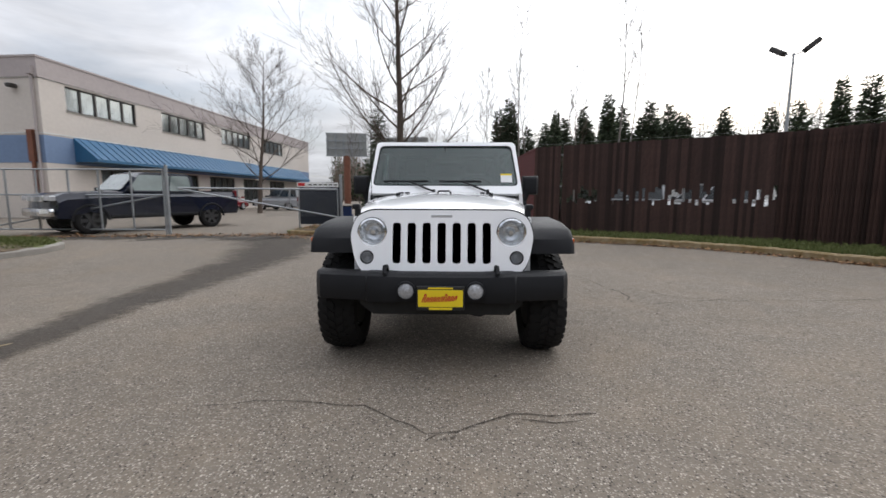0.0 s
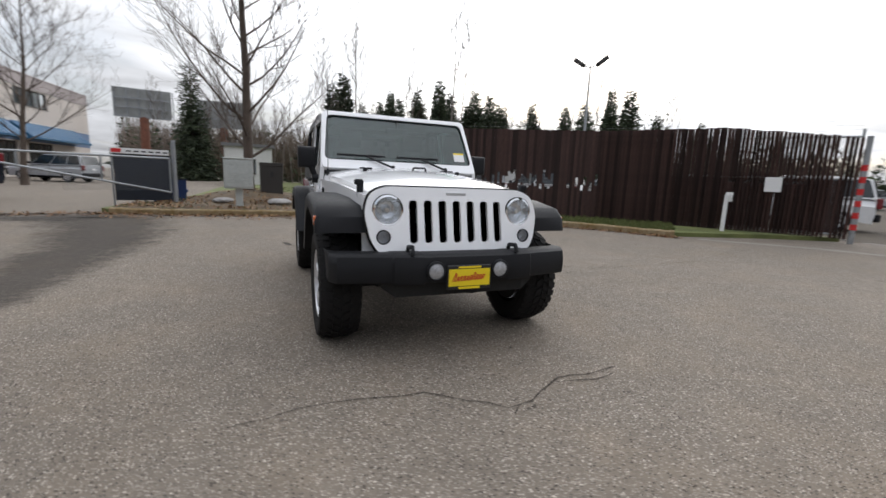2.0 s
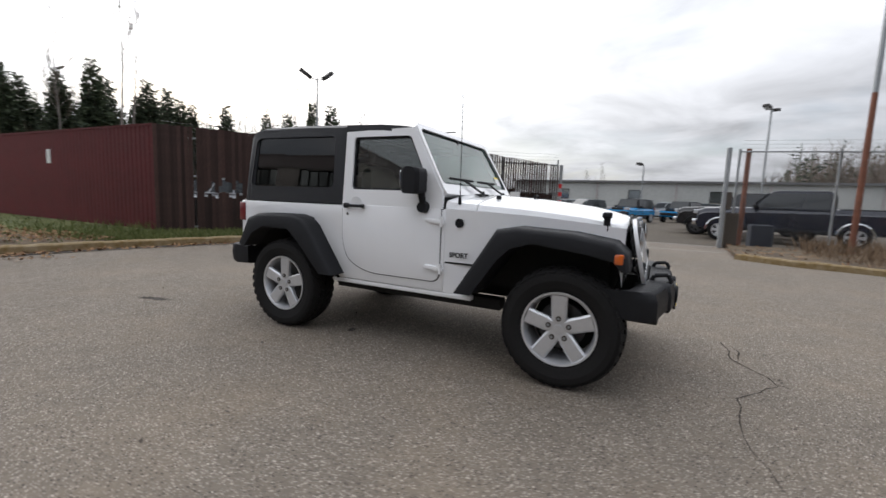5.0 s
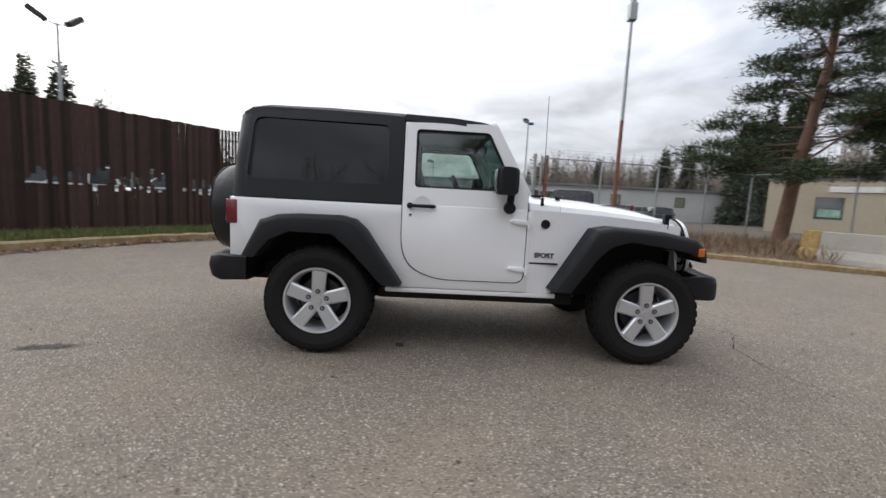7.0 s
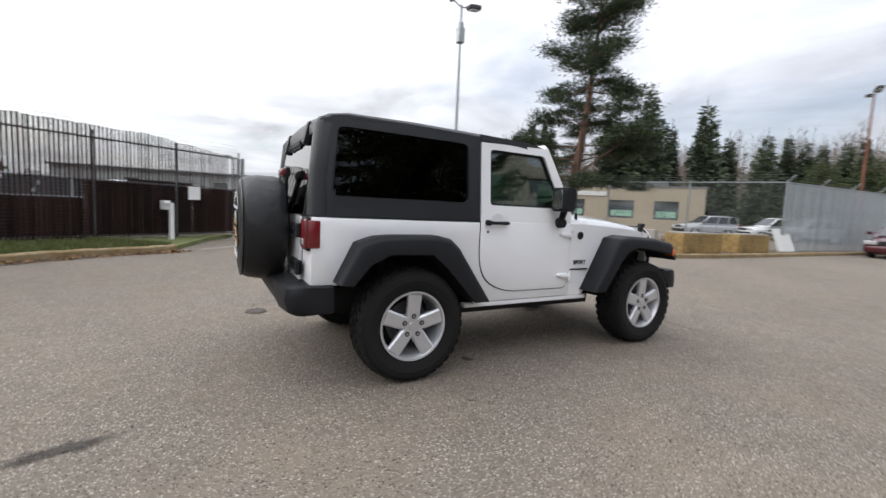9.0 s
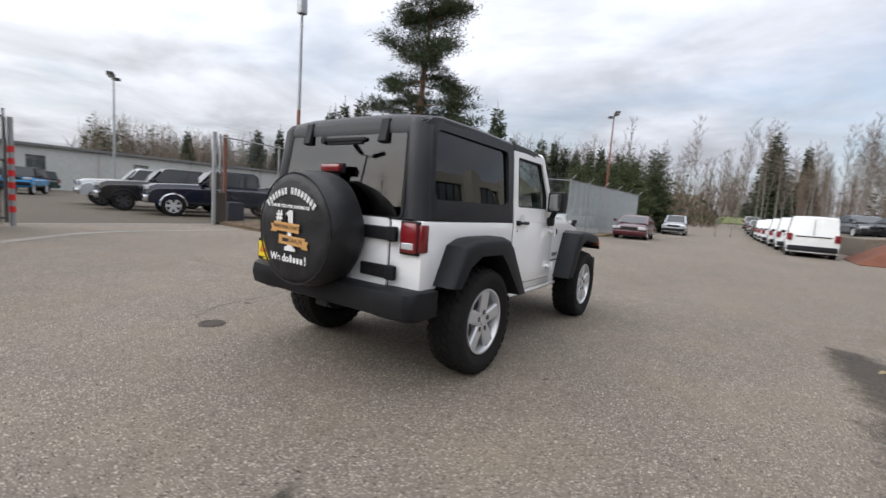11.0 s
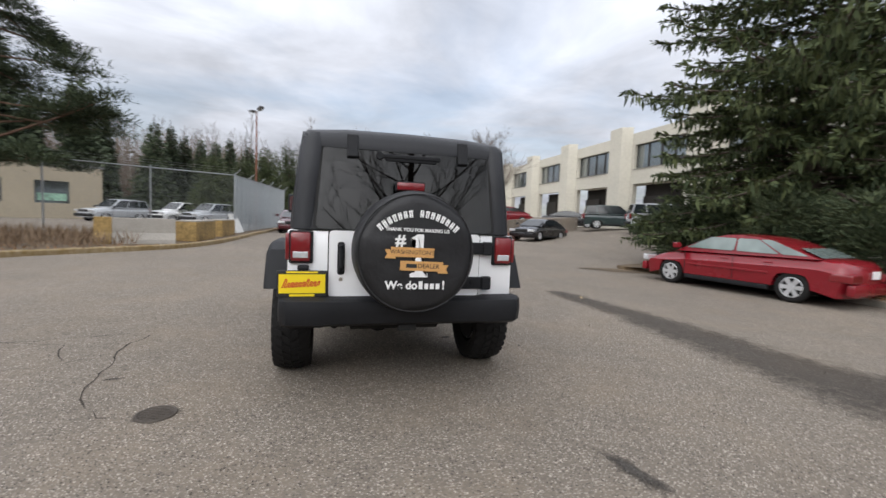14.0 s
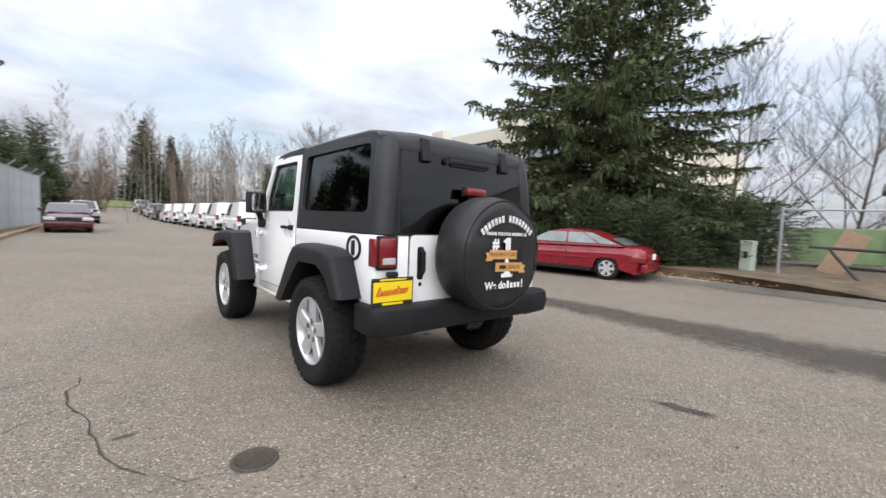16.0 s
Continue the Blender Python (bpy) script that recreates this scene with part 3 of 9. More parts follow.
def jeep_body():
    # tub with wheel openings, one outline pushed across the car
    tub = [(3.03, 0.67), (3.03, 1.105), (0.885, 1.105), (0.885, 0.49), (1.88, 0.49), (2.0, 0.68), (2.15, 0.88), (2.30, 0.955), (2.62, 0.955), (2.76, 0.88), (2.85, 0.70), (2.86, 0.67)]
    bm = fresh()
    prism(bm, tub, -0.772, 0.772, "x", bevel=0.014)
    body = part("body", bm, WHITE_PAINT, jeep, "glossy white painted steel body", smooth=True)
    # front sides of the engine bay
    bm = fresh()
    loops = []
    for y, hw, zb, ze in ((0.90, 0.765, 0.49, 1.115), (0.70, 0.752, 0.49, 1.112), (0.54, 0.735, 0.76, 1.105), (0.40, 0.722, 0.93, 1.10), (0.2, 0.70, 0.96, 1.09), (-0.1, 0.664, 0.935, 1.065), (-0.29, 0.637, 0.89, 1.045), (-0.335, 0.632, 0.66, 1.04)):
        loops.append([(-hw, y, zb), (-hw, y, ze), (hw, y, ze), (hw, y, zb)])
    loft(bm, loops)
    bevel_sharp(bm, 0.012)
    part("front_body", bm, WHITE_PAINT, jeep, smooth=True)
    # bonnet
    bm = fresh()
    loft(bm, [ring_pts(*a, r=0.045) for a in ((0.655, 0.715, 1.10, 1.165, 1.235), (0.3, 0.685, 1.085, 1.145, 1.212), (-0.05, 0.645, 1.06, 1.112, 1.172), (-0.22, 0.62, 1.045, 1.085, 1.135), (-0.30, 0.60, 1.04, 1.065, 1.112), (-0.335, 0.585, 1.04, 1.05, 1.09))])
    hood = part("bonnet", bm, WHITE_PAINT, jeep, "white bonnet with a raised crown", smooth=True)
    bm = fresh()
    loft(bm, [ring_pts(*a, r=0.045) for a in ((0.90, 0.738, 1.10, 1.18, 1.245), (0.662, 0.718, 1.10, 1.168, 1.238))])
    cowl = part("cowl", bm, WHITE_PAINT, jeep, smooth=True)
    bm = fresh()
    for x in (-0.42, -0.36, 0.36, 0.42):
        bm = fresh()
        box(bm, x - 0.02, x + 0.02, 0.72, 0.80, 1.222, 1.236, 0.003)
        part("cowl_vent", bm, BLACK_PLASTIC, cowl)
    for x in (-0.43, 0.43):
        bm = fresh()
        tube(bm, (x, 0.60, 1.19), (x, 0.60, 1.228), 0.022, 0.018, 10)
        part("rubber_bump_stop", bm, BLACK_PLASTIC, hood)
    bm = fresh()
    pipe(bm, [(-0.06, 0.42, 1.215), (-0.05, 0.42, 1.243), (0.05, 0.42, 1.243), (0.06, 0.42, 1.215)], 0.008)
    part("hood_loop", bm, BLACK_PLASTIC, hood)
    for s in (-1, 1):
        bm = fresh()
        box(bm, s * 0.625 - 0.022, s * 0.625 + 0.022, -0.235, -0.195, 1.01, 1.135, 0.010)
        box(bm, s * 0.635 - 0.028, s * 0.635 + 0.028, -0.245, -0.185, 1.10, 1.14, 0.012)
        part("bonnet_latch", bm, BLACK_PLASTIC, hood, "black rubber bonnet latch")
    # grille panel with seven slots and lamp openings
    def lay(u, v, w):
        return (u, -0.335 - w + (v - 1.09) * 0.22, v)
    outer = rounded([(-0.54, 0.665), (0.54, 0.665), (0.60, 0.75), (0.638, 0.93), (0.60, 1.055), (0.50, 1.10), (-0.50, 1.10), (-0.60, 1.055), (-0.638, 0.93), (-0.60, 0.75)], 0.05, 3)
    holes = []
    for k in range(7):
        cx = -0.312 + 0.104 * k
        holes.append(rounded(rect(cx - 0.029, 0.735, cx + 0.029, 1.015), 0.024, 3))
    for s in (-1, 1):
        holes.append(circle(s * 0.483, 0.948, 0.098, 28))
        holes.append(circle(s * 0.517, 0.778, 0.048, 20))
    bm = fresh()
    plate(bm, outer, holes, 0.024, lambda u, v, w: lay(u, v, w + 0.026))
    grille = part("grille_panel", bm, WHITE_PAINT, jeep, "white grille panel with seven upright slots")
    bm = fresh()
    plate(bm, [(u * 1.016, 0.93 + (v - 0.93) * 1.055) for u, v in outer], [[(u * 0.985, 0.93 + (v - 0.93) * 0.975) for u, v in outer]], 0.006, lambda u, v, w: lay(u, v, w + 0.008))
    part("hood_gap", bm, DARK, grille)
    bm = fresh()
    prism(bm, rounded([(-0.52, 0.69), (0.52, 0.69), (0.60, 0.93), (0.52, 1.06), (-0.52, 1.06), (-0.60, 0.93)], 0.05, 3), -0.30, -0.335, "y")
    part("radiator_mesh", bm, DARK, grille)
    for s in (-1, 1):
        for nm, cx, cz, r in (("headlight", 0.483, 0.948, 0.094), ("turn_signal", 0.517, 0.778, 0.044)):
            yf = -0.335 + (cz - 1.09) * 0.22
            M = Matrix.Translation((s * cx, yf - 0.048, cz)) @ pose(0, 0, 0, 0, 0, -90)
            bm = fresh()
            revolve(bm, [(r * 1.06, -0.04), (r * 1.06, 0.006), (r * 0.93, 0.010), (r * 0.93, -0.04)], 32, M)
            if nm == "headlight":
                ring = fresh()
                revolve(ring, [(r * 1.10, -0.04), (r * 1.10, 0.0045), (r * 1.05, 0.0045), (r * 1.05, -0.04)], 32, M)
                part("lamp_gasket", ring, DARK, grille, smooth=True)
            lamp = part(nm, bm, CHROME if nm == "headlight" else BLACK_PLASTIC, jeep, "round headlight in a chrome ring" if nm == "headlight" else "small round clear turn signal", smooth=True)
            bm = fresh()
            revolve(bm, [(0.0005, -0.06), (r * 0.22, -0.058), (r * 0.34, -0.050), (r * 0.62, -0.042), (r * 0.70, -0.032), (r * 0.95, -0.004)], 18, M)
            part("reflector", bm, REFLECTOR if nm == "headlight" else REFLECTOR_GREY, lamp)
            bm = fresh()
            revolve(bm, [(0.0005, 0.022 if nm == "headlight" else 0.012), (r * 0.5, 0.018 if nm == "headlight" else 0.01), (r * 0.93, 0.002)], 32, M)
            part("lens", bm, LENS, lamp, smooth=True)
            if nm == "headlight":
                bm = fresh()
                tube(bm, M @ Vector((-0.05, 0, 0)), M @ Vector((-0.015, 0, 0)), 0.022, 0.016, 12)
                part("bulb_shield", bm, CHROME, lamp, smooth=True)
    # badge above the slots as a plain bar
    bm = fresh()
    box(bm, -0.075, 0.075, -0.394, -0.386, 1.046, 1.072, 0.004)
    part("badge_bar", bm, ALLOY, grille, "small silver badge bar")
    return body


def jeep_doors():
    # doors stand 6 mm proud of the tub, with a dark shut line round them
    for s in (-1, 1):
        outl = rounded([(1.845, 1.112), (1.845, 0.70), (1.62, 0.565), (0.92, 0.565), (0.92, 1.112)], [0, 0.2, 0.16, 0.08, 0], 6)
        bm = fresh()
        prism(bm, [(y + (0.006 if y > 1.3 else -0.006), z - (0.006 if z < 0.9 else 0)) for y, z in outl], s * 0.7725, s * 0.7745, "x")
        part("shut_line", bm, DARK, jeep)
        bm = fresh()
        prism(bm, outl, s * 0.765, s * 0.782, "x", bevel=0.004, seg=2)
        door = part("door", bm, WHITE_PAINT, jeep, "white door with black handle and tinted window", smooth=True)
        # window frame with a real opening, leaning in towards the roof

        def lay(u, v, w):
            return (s * (0.778 - (v - 1.11) * 0.088 - w), u, v)
        bm = fresh()
        plate(bm, [(1.845, 1.112), (1.845, 1.685), (1.195, 1.700), (0.915, 1.225), (0.92, 1.112)], [rounded([(1.762, 1.238), (1.762, 1.642), (1.225, 1.640), (1.075, 1.36), (1.075, 1.238)], 0.03, 3)], 0.035, lay)
        part("window_frame", bm, WHITE_PAINT, door)
        bm = fresh()
        plate(bm, [(1.785, 1.215), (1.785, 1.662), (1.215, 1.66), (1.05, 1.36), (1.05, 1.215)], [rounded([(1.748, 1.252), (1.748, 1.628), (1.235, 1.626), (1.09, 1.355), (1.09, 1.252)], 0.03, 3)], 0.012, lambda u, v, w: Vector(lay(u, v, w + 0.016)))
        part("window_seal", bm, BLACK_PLASTIC, door)
        bm = fresh()
        plate(bm, [(1.79, 1.21), (1.79, 1.66), (1.20, 1.66), (1.04, 1.36), (1.04, 1.21)], [], 0.004, lambda u, v, w: Vector(lay(u, v, w + 0.03)))
        pane = part("pane", bm, GLASS_CLEAR, door, "green-tinted glass")
        pane.visible_shadow = False
        # handle
        bm = fresh()
        box(bm, s * 0.800, s * 0.818, 1.60, 1.80, 1.092, 1.116, 0.008)
        for y in (1.615, 1.775):
            box(bm, s * 0.778, s * 0.812, y, y + 0.03, 1.090, 1.118, 0.006)
        tube(bm, (s * 0.778, 1.79, 1.104), (s * 0.812, 1.79, 1.104), 0.022, n=12)
        part("door_handle", bm, BLACK_PLASTIC, door, "black door handle", smooth=True)
        bm = fresh()
        tube(bm, (s * 0.781, 1.785, 1.035), (s * 0.786, 1.785, 1.035), 0.011, n=12)
        part("lock", bm, CHROME, door)
        bm = fresh()
        revolve(bm, [(0.058, 0.0), (0.05, -0.002), (0.001, -0.006)], 20, pose(s * 0.7828, 1.70, 1.12, 0, 0, 0 if s > 0 else 180))
        part("handle_cup", bm, WHITE_PAINT, door, smooth=True)
        for z in (1.015, 0.665):
            bm = fresh()
            prism(bm, [(0.885, z - 0.018), (0.885, z + 0.018), (1.03, z + 0.026), (1.05, z + 0.006), (1.0, z - 0.01)], s * 0.775, s * 0.800, "x", bevel=0.005)
            tube(bm, (s * 0.795, 0.905, z - 0.035), (s * 0.795, 0.905, z + 0.045), 0.013, n=10)
            part("door_hinge", bm, WHITE_PAINT, door, smooth=True)
        # mirror on its arm
        bm = fresh()
        loft(bm, [[(s * x, y, z) for y, z in rounded([(1.02 + k, 1.215), (1.02 + k, 1.40), (1.19 - k, 1.405), (1.19 - k, 1.215)], 0.035, 3)] for x, k in ((0.795, 0.03), (0.812, 0.008), (0.925, 0.008), (0.948, 0.035))])
        mir = part("mirror", bm, BLACK_PLASTIC, jeep, "black plastic wing mirror", smooth=True)
        bm = fresh()
        plate(bm, rounded([(0.822, 1.235), (0.930, 1.235), (0.930, 1.385), (0.822, 1.385)], 0.025, 3), [], 0.003, lambda u, v, w: (s * u, 1.186 + w, v))
        part("mirror_glass", bm, CHROME, mir)
        bm = fresh()
        tube(bm, (s * 0.84, 1.06, 1.24), (s * 0.80, 1.06, 1.13), 0.028, 0.026, 10)
        tube(bm, (s * 0.77, 1.06, 1.12), (s * 0.83, 1.06, 1.12), 0.045, 0.04, 14)
        part("mirror_arm", bm, BLACK_PLASTIC, mir, smooth=True)
        # side vent dot, badge bars
        bm = fresh()
        revolve(bm, [(0.034, -0.02), (0.034, 0.006), (0.026, 0.010), (0.02, 0.004), (0.001, 0.004)], 20, pose(s * 0.760, 0.775, 1.015, 0, 0, 0 if s > 0 else 180))
        part("side_cap", bm, BLACK_PLASTIC, jeep, "round black cap behind the fender", smooth=True)
        bm = fresh()
        box(bm, s * 0.750, s * 0.7645, 0.66, 0.88, 0.712, 0.724)
        part("badge_bar", bm, PRINT_K, jeep, "black badge bar")
        text_part("badge", "SPORT", 0.050, PRINT_K, jeep, Matrix.Translation((s * 0.7665, 0.77, 0.778)) @ pose(0, 0, 0, 90, 0, 90 * s), "black lettered badge", bold=0.0015)
        # sill rail
        bm = fresh()
        box(bm, s * 0.70, s * 0.765, 0.66, 1.95, 0.452, 0.488, 0.008)
        part("sill", bm, WHITE_PAINT, jeep, smooth=True)


def jeep_top():
    # windshield frame
    def ws(u, v, w):
        return (u, 0.895 + (v - 1.235) * 0.60 + w * 0.86, v - w * 0.5)
    bm = fresh()
    plate(bm, rounded([(-0.760, 1.225), (0.760, 1.225), (0.720, 1.738), (-0.720, 1.738)], 0.05, 4), [rounded([(-0.730, 1.300), (0.730, 1.300), (0.682, 1.702), (-0.682, 1.702)], 0.05, 4)], 0.05, ws)
    frame_ = part("windshield_frame", bm, WHITE_PAINT, jeep, "white folding windshield frame")
    bm = fresh()
    plate(bm, rounded([(-0.738, 1.290), (0.738, 1.290), (0.690, 1.710), (-0.690, 1.710)], 0.05, 4), [rounded([(-0.722, 1.308), (0.722, 1.308), (0.675, 1.695), (-0.675, 1.695)], 0.05, 4)], 0.006, lambda u, v, w: Vector(ws(u, v, w + 0.008)))
    part("windshield_seal", bm, BLACK_PLASTIC, frame_)
    bm = fresh()
    plate(bm, [(-0.733, 1.295), (0.733, 1.295), (0.685, 1.705), (-0.685, 1.705)], [], 0.004, lambda u, v, w: Vector(ws(u, v, w + 0.02)))
    g = part("windshield", bm, GLASS_WS, frame_, "tinted windshield glass")
    g.visible_shadow = False
    bm = fresh()
    plate(bm, rect(0.560, 1.345, 0.672, 1.425), [], 0.001, lambda u, v, w: Vector(ws(u, v, w + 0.016)))
    st = part("price_sticker", bm, PRINT_W, frame_, "white price sticker with a yellow head")
    bm = fresh()
    plate(bm, rect(0.560, 1.412, 0.672, 1.427), [], 0.001, lambda u, v, w: Vector(ws(u, v, w + 0.0145)))
    part("sticker_head", bm, PLATE_Y, st)
    for s in (-1, 1):
        for k in range(4):
            bm = fresh()
            z = 1.25 + 0.045 * k
            tube(bm, (s * 0.735, 0.93 + 0.027 * k, z), (s * 0.752 - s * 0.006 * k, 0.93 + 0.027 * k, z), 0.010, n=8)
            part("frame_bolt", bm, BLACK_PLASTIC, frame_)
    # wipers
    for x0, x1 in ((-0.11, -0.62), (0.42, -0.06)):
        bm = fresh()
        pipe(bm, [(x0, 0.865, 1.245), (x0 - 0.08, 0.885, 1.275), (x0 - 0.24, 0.932, 1.340)], 0.010)
        box(bm, x1, x0 - 0.06, 0.928, 0.944, 1.333, 1.352, 0.004)
        tube(bm, (x0, 0.855, 1.225), (x0, 0.865, 1.262), 0.018, 0.014, 10)
        part("wiper", bm, BLACK_PLASTIC, jeep, "black wiper arm and blade")
    # aerial on the passenger side
    bm = fresh()
    tube(bm, (-0.715, 0.80, 1.15), (-0.715, 0.80, 1.21), 0.016, 0.010, 8)
    tube(bm, (-0.715, 0.80, 1.21), (-0.715, 0.81, 1.93), 0.0035, 0.002, 6)
    part("aerial", bm, BLACK_PLASTIC, jeep, "thin black aerial")
    # roof shell: rounded section pushed along the car
    def roof(y, zt, hw, drop):
        return [(x, y, z) for x, z in ((-hw, zt - 0.075 - drop), (-hw + 0.004, zt - 0.03 - drop), (-hw + 0.03, zt - 0.006), (-hw * 0.6, zt + 0.016), (0, zt + 0.022), (hw * 0.6, zt + 0.016), (hw - 0.03, zt - 0.006), (hw - 0.004, zt - 0.03 - drop), (hw, zt - 0.075 - drop))]
    bm = fresh()
    loft(bm, [roof(*a) for a in ((1.205, 1.694, 0.716, 0.0), (1.225, 1.712, 0.724, -0.02), (1.3, 1.724, 0.728, -0.02), (1.5, 1.742, 0.728, -0.02), (1.848, 1.752, 0.726, -0.02))])
    top = part("hardtop", bm, HARDTOP, jeep, "matte black removable hardtop", smooth=True)
    bm = fresh()
    loft(bm, [roof(*a) for a in ((1.856, 1.752, 0.728, 0.0), (2.4, 1.752, 0.712, 0.0), (2.80, 1.746, 0.704, 0.0), (2.90, 1.728, 0.692, 0.0), (2.945, 1.698, 0.672, -0.02), (2.965, 1.66, 0.65, -0.03))])
    part("roof_shell", bm, HARDTOP, top, smooth=True)
    bm = fresh()
    box(bm, -0.006, 0.006, 1.2, 1.85, 1.768, 1.776, 0.002)
    part("panel_seam", bm, DARK, top)
    for s in (-1, 1):
        def lay(u, v, w):
            bulge = 0.012 * math.sin(math.pi * min(1, max(0, (v - 1.1) / 0.62)))
            rear = 0.055 * max(0, (u - 2.86) / 0.14) ** 2
            return (s * (0.770 - (v - 1.11) * (0.078 + 0.040 * smooth01(1.9, 2.8, u)) + bulge - w - rear), u, v)
        win = rounded([(1.955, 1.247), (1.962, 1.655), (2.865, 1.650), (2.905, 1.243)], 0.05, 4)
        bm = fresh()
        plate(bm, [(1.853, 1.112), (1.853, 1.72)] + [(1.853 + 1.04 * k / 12, 1.725) for k in range(1, 12)] + [(2.89, 1.71), (2.935, 1.675), (2.975, 1.40), (3.0, 1.112), (2.9, 1.112)], [win], 0.04, lay)
        part("side_wall", bm, HARDTOP, top, smooth=True)
        bm = fresh()
        plate(bm, rounded([(1.93, 1.225), (1.937, 1.678), (2.885, 1.672), (2.928, 1.222)], 0.06, 4), [], 0.004, lambda u, v, w: Vector((s * (0.7485 - 0.104 * (v - 1.25) - 0.016 * (u - 1.95) - w), u, v)))
        part("quarter_window", bm, GLASS_DARK, top, "dark privacy glass")
        bm = fresh()
        loft(bm, [[(s * (bx + r_ * math.cos(a)), by + r_ * math.sin(a), z) for a in np.linspace(0, 2 * math.pi, 16, endpoint=False)] for bx, by, z, r_ in ((0.668, 2.935, 1.112, 0.09), (0.648, 2.92, 1.40, 0.085), (0.622, 2.895, 1.66, 0.082), (0.612, 2.885, 1.705, 0.06))])
        part("corner_pillar", bm, HARDTOP, top, smooth=True)
    # liftglass
    def rl(u, v, w):
        return (u, 3.018 - (v - 1.11) * 0.135 - w, v)
    bm = fresh()
    plate(bm, [(-0.67, 1.112), (0.67, 1.112), (0.598, 1.70), (-0.598, 1.70)], [rounded([(-0.585, 1.135), (0.585, 1.135), (0.548, 1.615), (-0.548, 1.615)], 0.03, 3)], 0.03, rl)
    part("rear_wall", bm, HARDTOP, top)
    bm = fresh()
    plate(bm, rounded([(-0.602, 1.118), (0.602, 1.118), (0.562, 1.635), (-0.562, 1.635)], 0.035, 3), [], 0.006, lambda u, v, w: Vector(rl(u, v, w - 0.012)))
    lift = part("liftglass", bm, GLASS_DARK, jeep, "dark glossy rear glass")
    for x in (-0.378, 0.378):
        bm = fresh()
        prism(bm, [(2.90, 1.712), (2.965, 1.706), (2.998, 1.565), (2.962, 1.555), (2.938, 1.66)], x - 0.036, x + 0.036, "x", bevel=0.006)
        part("glass_hinge", bm, BLACK_PLASTIC, lift, "black glass hinge")
    bm = fresh()
    plate(bm, rounded([(-0.620, 1.112), (0.620, 1.112), (0.580, 1.652), (-0.580, 1.652)], 0.04, 3), [rounded([(-0.603, 1.119), (0.603, 1.119), (0.563, 1.634), (-0.563, 1.634)], 0.035, 3)], 0.006, lambda u, v, w: Vector(rl(u, v, w - 0.010)))
    part("glass_seal", bm, DARK, lift)
    bm = fresh()
    tube(bm, (0.20, 2.945, 1.585), (0.20, 2.99, 1.585), 0.028, 0.022, 12)
    box(bm, -0.22, 0.20, 2.97, 2.986, 1.572, 1.598, 0.006)
    box(bm, -0.19, 0.16, 2.964, 2.98, 1.556, 1.572, 0.004)
    part("rear_wiper", bm, BLACK_PLASTIC, lift)


